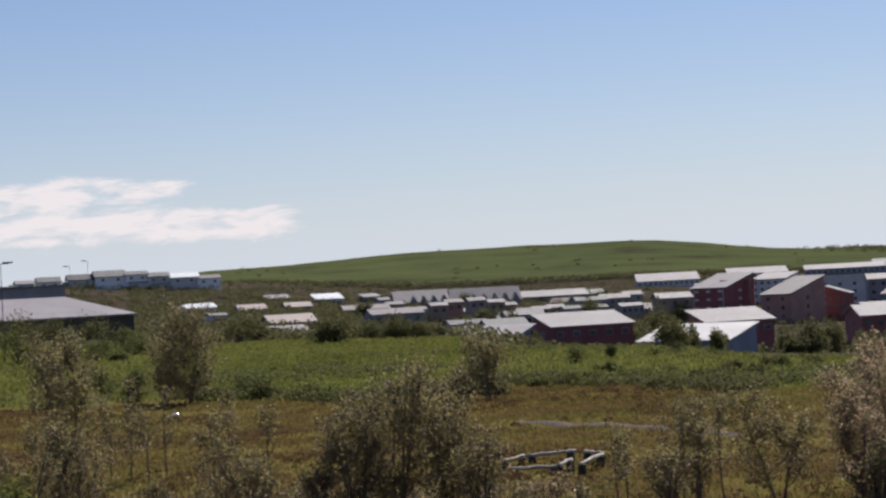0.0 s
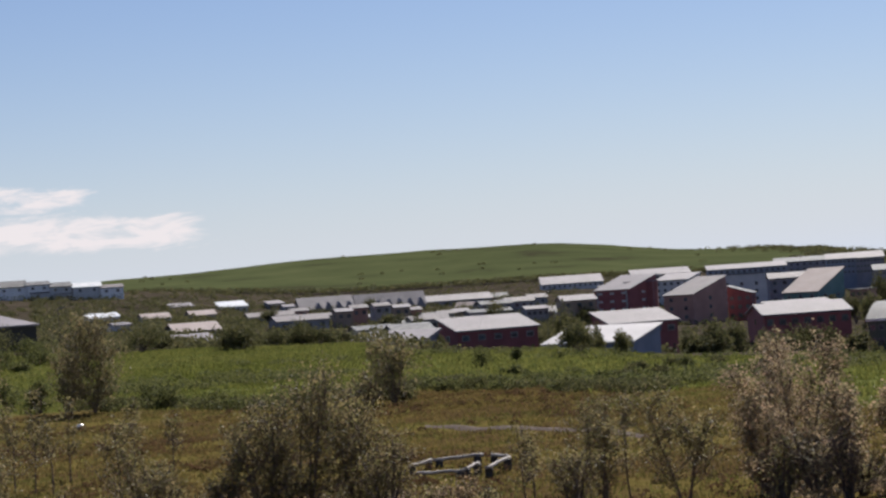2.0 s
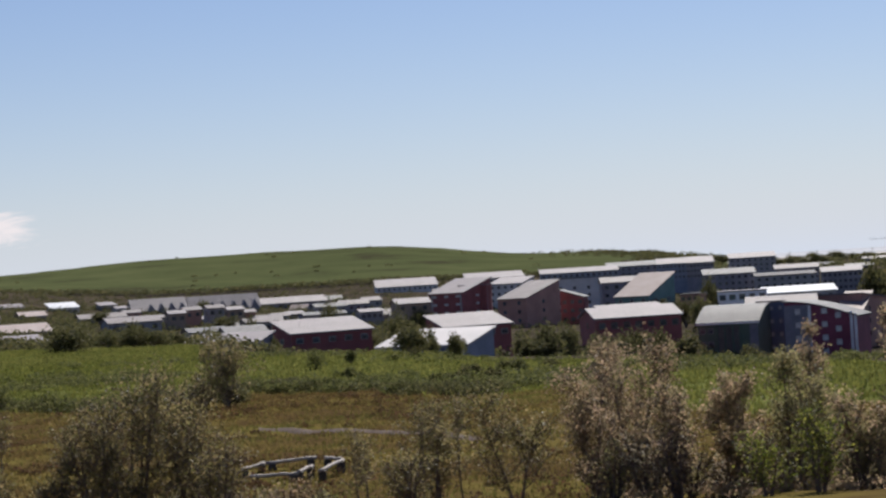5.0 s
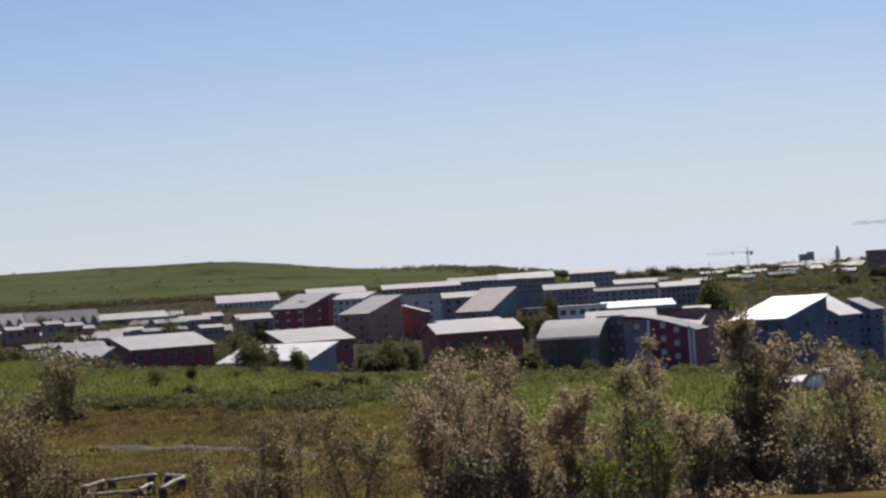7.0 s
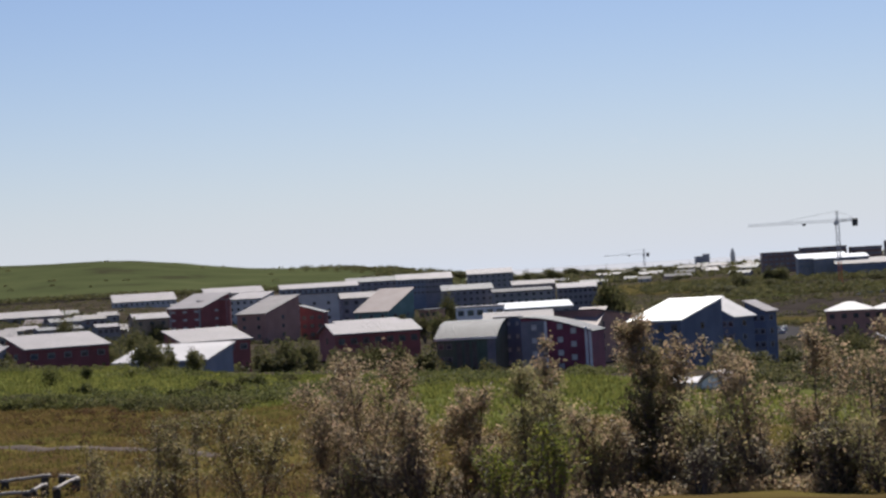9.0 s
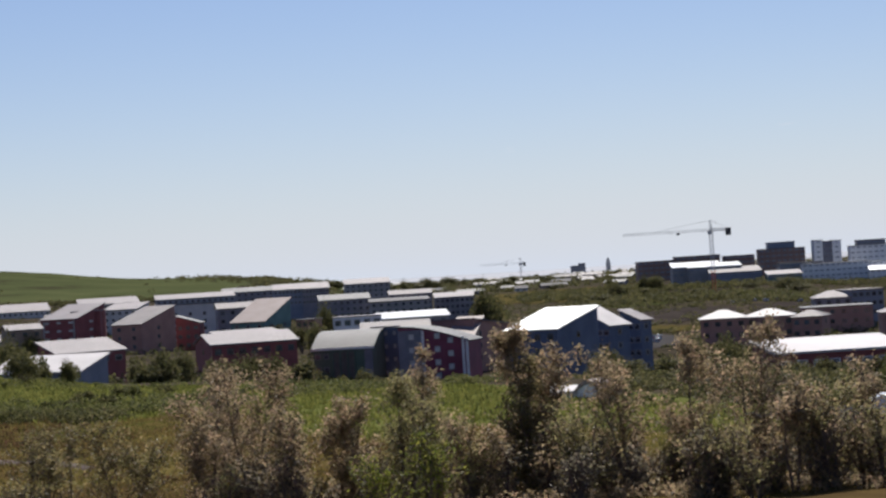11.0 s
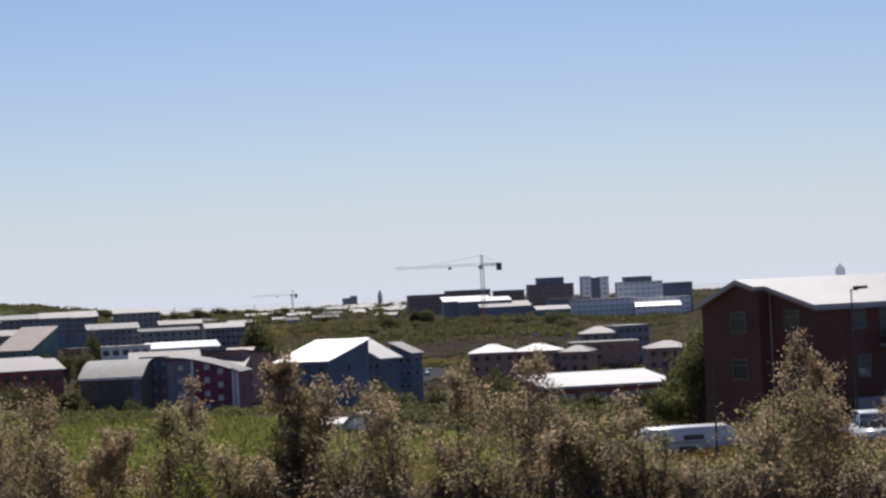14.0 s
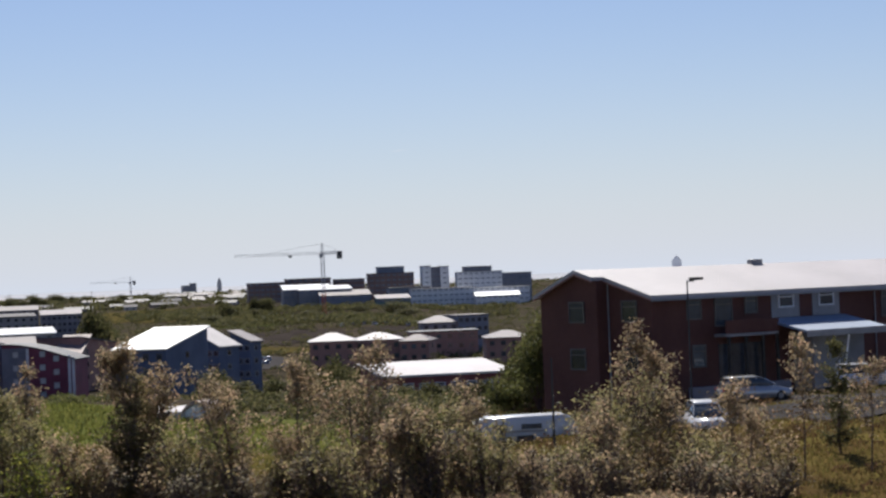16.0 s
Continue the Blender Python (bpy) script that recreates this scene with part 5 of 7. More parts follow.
def car(bearing, dist, heading, paint, label, length=4.3, height=1.47, hatch=True, z=None, group="parked cars"):
    """A parked car along its local x axis: body shell, glazed cabin, wheels, lights."""
    at = on_ground(bearing, dist, 0.02)
    if z is not None:
        at.z = z
    ob = root("car", at, heading, label, "car", group)
    L, w = length / 2, 0.86

    def ring(x, half, z0, z1, tuck=0.08):
        return [(x, -half, z0), (x, half, z0), (x, half + 0.02, (z0 + z1) / 2), (x, half - tuck, z1), (x, -half + tuck, z1), (x, -half - 0.02, (z0 + z1) / 2)]

    body = [ring(-L, w * 0.8, 0.4, 0.72), ring(-L + 0.15, w * 0.95, 0.27, 0.88), ring(-L * 0.5, w, 0.22, 0.93), ring(0, w, 0.22, 0.92), ring(L * 0.45, w, 0.22, 0.9), ring(L * 0.82, w * 0.96, 0.25, 0.76), ring(L, w * 0.78, 0.36, 0.6)]
    part("body", loft(body), paint, ob)
    back = -L + (0.12 if hatch else 0.55)
    glass = [ring(back, w * 0.86, 0.86, 0.9, 0.02), ring(back + 0.42, w * 0.86, 0.86, height - 0.06, 0.2), ring(0.1, w * 0.88, 0.86, height - 0.03, 0.2), ring(0.45, w * 0.88, 0.86, height - 0.14, 0.2), ring(L * 0.62, w * 0.86, 0.82, 0.87, 0.03)]
    cabin = part("cabin_glass", loft(glass), GLASS, ob)
    roof = [ring(back + 0.3, w * 0.68, height - 0.09, height - 0.05, 0.05), ring(back + 0.6, w * 0.72, height - 0.045, height, 0.06), ring(0.1, w * 0.72, height - 0.03, height + 0.01, 0.06), ring(0.5, w * 0.68, height - 0.15, height - 0.11, 0.05)]
    part("roof", loft(roof), paint, cabin)
    for s in (-1, 1):
        bm = bmesh.new()
        for a, b in (((back + 0.12, 0.9), (back + 0.42, height - 0.05)), ((-0.1, 0.88), (-0.05, height - 0.03)), ((L * 0.6, 0.86), (0.42, height - 0.1))):
            p = [(a[0] - 0.04, s * w * 0.885, a[1]), (a[0] + 0.04, s * w * 0.885, a[1]), (b[0] + 0.04, s * w * 0.69, b[1]), (b[0] - 0.04, s * w * 0.69, b[1])]
            bm.faces.new([bm.verts.new(q) for q in p])
        r = bmesh.ops.extrude_face_region(bm, geom=bm.faces[:])
        bmesh.ops.translate(bm, verts=[v for v in r["geom"] if isinstance(v, bmesh.types.BMVert)], vec=(0, s * 0.025, 0))
        part("pillars", bm, paint, ob)
        for x in (-L * 0.6, L * 0.63):
            wheel(ob, x, s * (w - 0.09))
        part("headlight", box_bm(L - 0.2, s * 0.6 - 0.14, 0.58, L - 0.04, s * 0.6 + 0.14, 0.7, 0.03), TRIM_WHITE, ob)
        part("tail_light", box_bm(-L + 0.02, s * 0.64 - 0.1, 0.66, -L + 0.12, s * 0.64 + 0.1, 0.86, 0.02), SIGN_RED, ob)
        part("mirror", box_bm(L * 0.42, s * (w + 0.08) - 0.08, 0.9, L * 0.42 + 0.12, s * (w + 0.08) + 0.08, 1.03, 0.03), paint, ob)
    return ob


car(38.25, 118, -38.25 + 20, CAR_SILVER, "silver hatchback parked in front of the brick house", z=-7.85)
car(36.85, 103, -38.25 - 80, CAR_WHITE, "white car parked nose towards the slope", length=4.1, height=1.6, z=-8.35)
car(41.4, 122, -41 + 10, CAR_WHITE, "white car parked by the entrance of the brick house", z=-7.5)


def caravan():
    at = place(31.7, 108, -9.35)
    ob = root("caravan", at, -31.7 + 6, "white touring caravan parked on the gravel by the road", "caravan")
    side = [(-2.7, 0.55), (2.7, 0.5), (2.85, 0.85), (2.7, 1.55), (2.1, 1.85), (-2.0, 1.8), (-2.7, 1.6), (-2.85, 1.1)]

    def ring(y, k):
        return [(x * k, y, 1.2 + (z - 1.2) * k) for x, z in side]

    part("body", loft([ring(-1.0, 0.96), ring(-0.95, 1.0), ring(0.95, 1.0), ring(1.0, 0.96)]), CAR_WHITE, ob)
    for x, w in ((-1.4, 0.8), (0.3, 1.1)):
        part("window", box_bm(x - w / 2, -1.03, 1.15, x + w / 2, -0.985, 1.42, 0.02), GLASS, ob)
    part("door", box_bm(1.15, -1.02, 0.65, 1.7, -0.985, 1.65, 0.02), TRIM_WHITE, ob)
    part("stripe", box_bm(-2.1, -1.008, 0.98, 1.0, -0.99, 1.08, 0.004), TRIM_GREY, ob)
    part("wheel_arch", box_bm(-0.5, -1.02, 0.45, 0.4, -0.98, 0.8, 0.02), METAL_DARK, ob)
    part("chassis", box_bm(-2.2, -0.8, 0.38, 2.2, 0.8, 0.56), METAL_DARK, ob)
    part("drawbar", box_bm(2.5, -0.08, 0.4, 3.8, 0.08, 0.5), METAL_DARK, ob)
    part("gas_box", box_bm(2.8, -0.5, 0.5, 3.3, 0.5, 0.95, 0.06), TRIM_WHITE, ob)
    for y in (-0.85, 0.85):
        wheel(ob, -0.05, y, 0.32)
    return ob


caravan()


# ---- posts and lamps ----
def street_lamp(bearing, dist, base, height, label, arm=0.9, heading=0.0, head=True):
    ob = root("street_lamp", place(bearing, dist, base), -bearing + heading, label, "lamp post", "street lamps")
    bm = bmesh.new()
    bmesh.ops.create_cone(bm, segments=10, radius1=0.07, radius2=0.04, depth=height, cap_ends=True)
    bmesh.ops.translate(bm, verts=bm.verts[:], vec=(0, 0, height / 2))
    part("pole", bm, METAL_DARK, ob)
    part("base_plate", box_bm(-0.17, -0.17, 0, 0.17, 0.17, 0.12, 0.02), METAL_DARK, ob)
    if head:
        part("arm", box_bm(-0.05, -0.04, height - 0.06, arm, 0.04, height + 0.03, 0.02), METAL, ob)
        part("lamp_head", box_bm(arm * 0.25, -0.16, height + 0.02, arm + 0.5, 0.16, height + 0.2, 0.05), METAL_DARK, ob)
    return ob


street_lamp(36.5, 112, -8.35, 7.7, "grey steel street lamp in front of the brick house", arm=0.4)
street_lamp(32.55, 100, -8.75, 4.6, "plain grey steel post beside the caravan", head=False)
street_lamp(-12.5, 250, -6.5, 11.8, "tall street lamp beside the warehouse", arm=1.0)
street_lamp(-8.25, 330, -6.2, 6.3, "street lamp among the bushes", arm=0.7)
street_lamp(-7.52, 420, -10, 12.5, "wooden pole behind the bushes", head=False)
street_lamp(-10.1, 560, -2, 13.5, "thin mast beside the houses on the ridge", arm=1.2, heading=180)
street_lamp(-10.6, 560, -2, 12.2, "thin mast beside the houses on the ridge", arm=1.5, heading=180)
street_lamp(5.6, 360, -17, 14.0, "lamp post between the halls", arm=0.8)


# ---- cranes ----
def tower_crane(bearing, dist, base, height, jib, counter, heading, label, lower, upper):
    ob = root("tower_crane", place(bearing, dist, base), -bearing + heading, label, "crane", "tower cranes")

    def lattice(name, a, b, half, bays, mat, r):
        """A square truss from a to b with diagonals."""
        verts, faces = [], []
        a, b = Vector(a), Vector(b)
        d = (b - a).normalized()
        u = Vector((0, 1, 0))
        v = d.cross(u).normalized()
        corner = [u * sx * half + v * sy * half for sx, sy in ((-1, -1), (1, -1), (1, 1), (-1, 1))]
        for c in corner:
            tube(verts, faces, a + c, b + c, r, r, 4)
        for i in range(bays):
            p, q = a.lerp(b, i / bays), a.lerp(b, (i + 1) / bays)
            for k in range(4):
                tube(verts, faces, p + corner[k], q + corner[(k + 1) % 4], r * 0.5, r * 0.5, 3)
        return mesh_object(name, verts, faces, mat, ob)

    lattice("mast", (0, 0, 0), (0, 0, height * 0.45), 0.9, 9, lower, 0.2)
    lattice("mast", (0, 0, height * 0.45), (0, 0, height), 0.9, 10, upper, 0.2)
    lattice("jib", (0, 0, height + 0.9), (-jib, 0, height + 0.9), 0.6, 24, upper, 0.08)
    lattice("counter_jib", (0, 0, height + 0.9), (counter, 0, height + 0.9), 0.6, 6, upper, 0.2)
    lattice("tower_top", (0, 0, height), (0, 0, height + 6.5), 0.5, 4, upper, 0.15)
    part("cab", box_bm(-1.9, -1.9, height - 1.6, 0.3, -0.9, height + 0.7, 0.1), upper, ob)
    part("counterweight", box_bm(counter - 3.2, -0.9, height - 2.6, counter - 0.2, 0.9, height + 1.6, 0.1), METAL_DARK, ob)
    verts, faces = [], []
    for x in (-jib * 0.65, counter - 1.5):
        tube(verts, faces, Vector((0, 0, height + 6.4)), Vector((x, 0, height + 1.5)), 0.06, 0.06, 4)
    mesh_object("tie_rods", verts, faces, METAL, ob)
    part("trolley", box_bm(-jib * 0.37 - 0.9, -0.6, height - 1.0, -jib * 0.37 + 0.9, 0.6, height + 0.2, 0.1), METAL_DARK, ob)
    return ob


tower_crane(26.12, 1150, -24.0, 40.5, 50, 11.5, 3, "tall tower crane with a red lower mast and a grey jib", CRANE_RED, CRANE_GREY)
tower_crane(20.66, 2300, -8.0, 17.5, 46, 6, 3, "far tower crane over the rooftops", CRANE_GREY, CRANE_GREY)


# ---- log fence on the slope ----
def log_fence():
    """A low enclosure of weathered logs on dark posts, with a gap in front."""
    rng = np.random.default_rng(4)

    def rail(a, b, r=0.075):
        ob = root("log_rail", (0, 0, 0), 0, "weathered pale log rail on short dark posts", "fence", "log fence")
        ob.matrix_world = Matrix.Translation(a)
        a, b = Vector(a), Vector(b)
        n, sides = 6, 8
        d = (b - a).normalized()
        u = d.cross(Vector((0, 0, 1))).normalized()
        v = d.cross(u)
        rings = []
        for i in range(n + 1):
            c = a.lerp(b, i / n) - a + Vector((0, 0, float(rng.normal() * 0.015)))
            s = r * float(rng.uniform(0.9, 1.08))
            rings.append([c + u * (math.cos(k * math.tau / sides) * s) + v * (math.sin(k * math.tau / sides) * s) for k in range(sides)])
        part("log", loft(rings), WOOD_GREY, ob)
        for k in (0.12, 0.88):
            p = a.lerp(b, k)
            h = p.z - ground_height(p.x, p.y) + 0.3
            part("post", box_bm(p.x - a.x - 0.16, p.y - a.y - 0.13, p.z - a.z - h, p.x - a.x + 0.16, p.y - a.y + 0.13, p.z - a.z - r * 0.7, 0.03), WOOD_DARK, ob)

    def at(b, r, h):
        p = place(b, r)
        return Vector((p.x, p.y, -8.05 + h))

    rail(at(1.35, 84.5, 0.42), at(2.0, 86.0, 0.5))
    rail(at(2.05, 86.0, 0.5), at(3.5, 86.6, 0.52))
    rail(at(1.55, 82.2, 0.32), at(2.95, 81.6, 0.36))
    rail(at(2.95, 81.6, 0.42), at(3.35, 83.6, 0.46))
    rail(at(3.55, 81.5, 0.42), at(4.25, 85.0, 0.5))
    rail(at(4.25, 85.0, 0.5), at(3.75, 86.6, 0.52))


log_fence()


# ---- cars on the far car park ----
fleet = [car(23.3, 560, 30, p, l, group="cars on the far car park") for p, l in ((CAR_WHITE, "white car on the far car park"), (CAR_DARK, "dark car on the far car park"), (CAR_SILVER, "silver car on the far car park"))]
for i in range(26):
    row = i // 9
    b, r = 22.9 + 0.19 * (i % 9) + 0.06 * row, 575 + 24 * row
    if i > 17:
        b, r = 26.6 + 0.32 * (i - 18), 940 + 6 * (i % 3)
    p = on_ground(b, r, 0.02)
    copy_thing(fleet[i * 7 % 3], Matrix.Translation(p) @ Matrix.Rotation(radians(-b + 60 + 14 * (i % 3)), 4, "Z"))


def ground_patch(name, label, b0, b1, r0, r1, mat, category="ground", lift=0.3, wave=0.12):
    """A level sheet laid on the land, with a wavering edge."""
    verts, faces, n, m = [], [], 24, 8
    for i in range(n + 1):
        k = i / n
        swell = math.sin(k * math.pi) ** 0.4
        mid, half = (r0 + r1) / 2, (r1 - r0) / 2 * (swell * (1 + wave * math.sin(i * 1.7)) + 0.02)
        for j in range(m + 1):
            p = place(b0 + (b1 - b0) * k, mid + half * (2 * j / m - 1))
            verts.append((p.x, p.y, ground_height(p.x, p.y) + lift))
    for i in range(n):
        for j in range(m):
            a = i * (m + 1) + j
            faces.append((a, a + m + 1, a + m + 2, a + 1))
    tagged(mesh_object(name, verts, faces, mat, smooth_faces=True), label, category, kind="structure")


ground_patch("road", "grey asphalt car park in the valley", 22.4, 25.3, 540, 640, ASPHALT, "road", wave=0.0)
ground_patch("ground_soil", "dark bare soil of the building site", 21.6, 26.8, 745, 930, SOIL)
ground_patch("ground_soil", "dark bare soil beside the houses", 27.0, 30.5, 800, 930, SOIL)
ground_patch("ground_turf", "ochre grass strip beside the car park", 23.2, 25.8, 655, 725, TURF_OCHRE)
ground_patch("ground_turf", "pale green grass slope below the offices", 22.6, 24.9, 985, 1070, TURF_GREEN)
ground_patch("ground_turf", "pale green grass slope below the offices", 26.9, 28.6, 960, 1080, TURF_GREEN)
ground_patch("ground_turf", "ochre grass on the low hill", 19.2, 24.3, 1160, 1420, TURF_OCHRE)
ground_patch("road", "grey asphalt road by the caravan", 26.5, 33.5, 108, 118, ASPHALT, "road", lift=0.12, wave=0.0)
ground_patch("road", "grey asphalt forecourt of the brick house", 35.8, 44.0, 100, 119, ASPHALT, "road", lift=0.1, wave=0.0)
ground_patch("ground_soil", "dark strip along the foot of the hill", -8.5, 11.5, 1405, 1460, SOIL, lift=0.6)

# ---- far small houses below the skyline ----
rng = np.random.default_rng(12)
for i in range(60):
    b, r = float(rng.uniform(15.5, 24.6)), float(rng.uniform(1450, 2300))
    p = place(b, r)
    z = ground_height(p.x, p.y) + 2.2
    building("house", "far small house with a pale roof below the skyline", b, r, z, z + 1.6, float(rng.uniform(8, 22)), 9, (-15, 0, 12)[i % 3], "gable",
             (WALL_WHITE, WALL_GREY, WALL_TAN, WALL_DARK)[i % 4], (ROOF_PALE, ROOF_GREY, ROOF_DARK, ROOF_GREY, ROOF_WHITE)[i % 5], storeys=1, columns=2, group="far small houses")
for i in range(18):
    b, r = float(rng.uniform(1, 12)), float(rng.uniform(480, 1050))
    p = place(b, r)
    z = ground_height(p.x, p.y) + 2.4
    building("house", "small house among garden trees in the valley", b, r, z, z + 1.9, float(rng.uniform(6, 10)), 7, (-20, 8, 16)[i % 3], "gable",
             (WALL_GREY, WALL_TAN, WALL_BROWN, WALL_DARK)[i % 4], (ROOF_WHITE, ROOF_PALE, ROOF_GREY, ROOF_PINK)[i % 4], storeys=1, columns=2, group="houses in the valley")

# ---- a white stone in the dry grass ----
bm = bmesh.new()
bmesh.ops.create_icosphere(bm, subdivisions=2, radius=0.22)
for v in bm.verts:
    v.co = Vector((v.co.x * 1.4, v.co.y, v.co.z * 0.7)) * (1 + 0.25 * noise.noise(v.co * 6))
me = bpy.data.meshes.new("stone")
bm.to_mesh(me)
bm.free()
me.materials.append(CAR_WHITE)
stone = tagged(new("stone", me), "bright white stone lying in the dry grass", "stone")
stone.location = on_ground(-7.83, 136, 0.1)

# ---- young trees on the slope ----
tree(-10.86, 66, 6.7, 2.8, 11, LEAF_OLIVE, "open willow with dark stem and olive leaves", stems=2, leaf=0.1, low=0.12, fill=1.15)
tree(-10.88, 62, 4.0, 2.3, 12, LEAF_OLIVE, "bushy many-stemmed willow with brownish leaves", stems=4, leaf=0.1, low=0.05)
tree(-12.27, 60, 3.5, 1.9, 13, LEAF_OLIVE, "bushy many-stemmed willow with brownish leaves", stems=4, leaf=0.1, low=0.05)
tree(-12.56, 58, 2.2, 1.5, 14, LEAF_BRIGHT, "young bush with fresh yellow-green leaves", stems=3, leaf=0.1, low=0.05)
tree(-7.40, 150, 7.0, 7.0, 15, LEAF_OLIVE, "broad green willow at the edge of the meadow", stems=4, leaf=0.2, low=0.03, fill=1.3)
tree(-8.07, 152, 5.0, 3.4, 16, LEAF_OLIVE, "broad green willow at the edge of the meadow", stems=4, leaf=0.2, low=0.03, fill=1.3)
tree(-11.29, 152, 5.5, 3.9, 17, LEAF_OLIVE, "broad green willow at the edge of the meadow", stems=4, leaf=0.2, low=0.03, fill=1.3)
tree(-8.69, 88, 4.4, 1.5, 18, LEAF_OLIVE, "slender sapling with thin bare stem and few leaves", stems=1, leaf=0.13, low=0.3, fill=0.55, trunk=0.04)
tree(-9.73, 92, 3.8, 1.0, 19, LEAF_OLIVE, "slender sapling with thin bare stem and few leaves", stems=1, leaf=0.13, low=0.3, fill=0.55, trunk=0.04)
tree(-8.19, 94, 3.8, 0.9, 20, LEAF_OLIVE, "slender sapling with thin bare stem and few leaves", stems=1, leaf=0.13, low=0.3, fill=0.55, trunk=0.04)
tree(-5.33, 95, 2.8, 1.0, 21, LEAF_OLIVE, "slender sapling with thin bare stem and few leaves", stems=1, leaf=0.13, low=0.3, fill=0.55, trunk=0.04)
tree(-9.19, 90, 3.5, 0.9, 22, LEAF_OLIVE, "slender sapling with thin bare stem and few leaves", stems=1, leaf=0.13, low=0.3, fill=0.55, trunk=0.04)
tree(-11.75, 90, 4.3, 1.3, 23, LEAF_OLIVE, "slender sapling with thin bare stem and few leaves", stems=1, leaf=0.13, low=0.3, fill=0.55, trunk=0.04)
tree(-6.40, 98, 3.2, 1.0, 24, LEAF_OLIVE, "slender sapling with thin bare stem and few leaves", stems=1, leaf=0.13, low=0.3, fill=0.55, trunk=0.04)
tree(-6.94, 63, 3.7, 2.0, 25, LEAF_OLIVE, "slender sapling with thin bare stem and few leaves", stems=1, leaf=0.1, low=0.3, fill=0.55, trunk=0.04)
tree(-5.83, 60, 2.7, 2.5, 26, LEAF_OLIVE, "bushy many-stemmed willow with brownish leaves", stems=4, leaf=0.1, low=0.05)
tree(-8.59, 60, 1.7, 1.4, 27, LEAF_OLIVE, "bushy many-stemmed willow with brownish leaves", stems=4, leaf=0.1, low=0.05)
tree(-1.70, 60, 4.6, 3.9, 28, LEAF_OLIVE, "bushy many-stemmed willow with brownish leaves", stems=4, leaf=0.1, low=0.05)
tree(-2.86, 59, 4.0, 2.5, 29, LEAF_OLIVE, "bushy many-stemmed willow with brownish leaves", stems=4, leaf=0.1, low=0.05)
tree(-0.11, 61, 4.2, 3.3, 30, LEAF_OLIVE, "bushy many-stemmed willow with brownish leaves", stems=4, leaf=0.1, low=0.05)
tree(0.71, 59, 2.7, 1.8, 31, LEAF_OLIVE, "bushy many-stemmed willow with brownish leaves", stems=4, leaf=0.1, low=0.05)
tree(-3.92, 58, 2.3, 1.5, 32, LEAF_OLIVE, "bushy many-stemmed willow with brownish leaves", stems=4, leaf=0.1, low=0.05)
tree(1.06, 135, 4.3, 4.4, 33, LEAF_OLIVE, "broad green willow at the edge of the meadow", stems=4, leaf=0.2, low=0.03, fill=1.3)
tree(0.41, 137, 2.6, 2.7, 34, LEAF_OLIVE, "broad green willow at the edge of the meadow", stems=4, leaf=0.2, low=0.03, fill=1.3)
tree(4.91, 70, 2.8, 1.2, 35, LEAF_OLIVE, "slender sapling with thin bare stem and few leaves", stems=1, leaf=0.1, low=0.3, fill=0.55, trunk=0.04)
tree(6.91, 64, 3.4, 1.8, 36, LEAF_OLIVE, "open willow with dark stem and olive leaves", stems=2, leaf=0.1, low=0.12, fill=1.15)
tree(7.59, 66, 3.7, 1.1, 37, LEAF_OLIVE, "slender sapling with thin bare stem and few leaves", stems=1, leaf=0.1, low=0.3, fill=0.55, trunk=0.04)
tree(9.17, 63, 3.5, 3.0, 38, LEAF_OLIVE, "open willow with dark stem and olive leaves", stems=2, leaf=0.1, low=0.12, fill=1.15)
tree(6.06, 60, 1.7, 1.9, 40, LEAF_OLIVE, "bushy many-stemmed willow with brownish leaves", stems=4, leaf=0.1, low=0.05)
tree(11.45, 68, 5.4, 2.3, 41, LEAF_BROWN, "open willow with dark stem and olive leaves", stems=2, leaf=0.1, low=0.12, fill=1.15)
tree(12.73, 64, 5.4, 3.2, 45, LEAF_BROWN, "open willow with dark stem and olive leaves", stems=2, leaf=0.1, low=0.12, fill=1.15)
tree(11.38, 67, 4.4, 2.3, 46, LEAF_BROWN, "open willow with dark stem and olive leaves", stems=2, leaf=0.1, low=0.12, fill=1.15)
tree(13.81, 62, 3.4, 1.6, 47, LEAF, "open willow with dark stem and olive leaves", stems=2, leaf=0.1, low=0.12, fill=1.15)
tree(15.47, 62, 3.5, 1.6, 48, LEAF_BROWN, "tall slim willow with a leafy top among bushes", stems=1, leaf=0.1, low=0.08, fill=1.7)
tree(16.99, 61, 4.1, 2.1, 49, LEAF, "open willow with dark stem and olive leaves", stems=2, leaf=0.1, low=0.12, fill=1.15)
tree(4.61, 63, 2.6, 0.9, 51, LEAF_OLIVE, "slender sapling with thin bare stem and few leaves", stems=1, leaf=0.1, low=0.3, fill=0.55, trunk=0.04)
tree(6.49, 63, 3.3, 1.6, 52, LEAF_OLIVE, "slender sapling with thin bare stem and few leaves", stems=1, leaf=0.1, low=0.3, fill=0.55, trunk=0.04)
tree(13.71, 61, 3.6, 1.9, 54, LEAF_BROWN, "open willow with dark stem and olive leaves", stems=2, leaf=0.1, low=0.12, fill=1.15)
tree(15.33, 62, 3.7, 1.8, 55, LEAF_BROWN, "open willow with dark stem and olive leaves", stems=2, leaf=0.1, low=0.12, fill=1.15)
tree(17.30, 65, 5.3, 1.4, 56, LEAF_BROWN, "tall slim willow with a leafy top among bushes", stems=1, leaf=0.1, low=0.08, fill=1.7)
tree(17.59, 62, 3.7, 3.0, 57, LEAF, "open willow with dark stem and olive leaves", stems=2, leaf=0.1, low=0.12, fill=1.15)
tree(17.74, 57, 2.2, 1.8, 58, LEAF_BRIGHT, "young bush with fresh yellow-green leaves", stems=3, leaf=0.1, low=0.05)
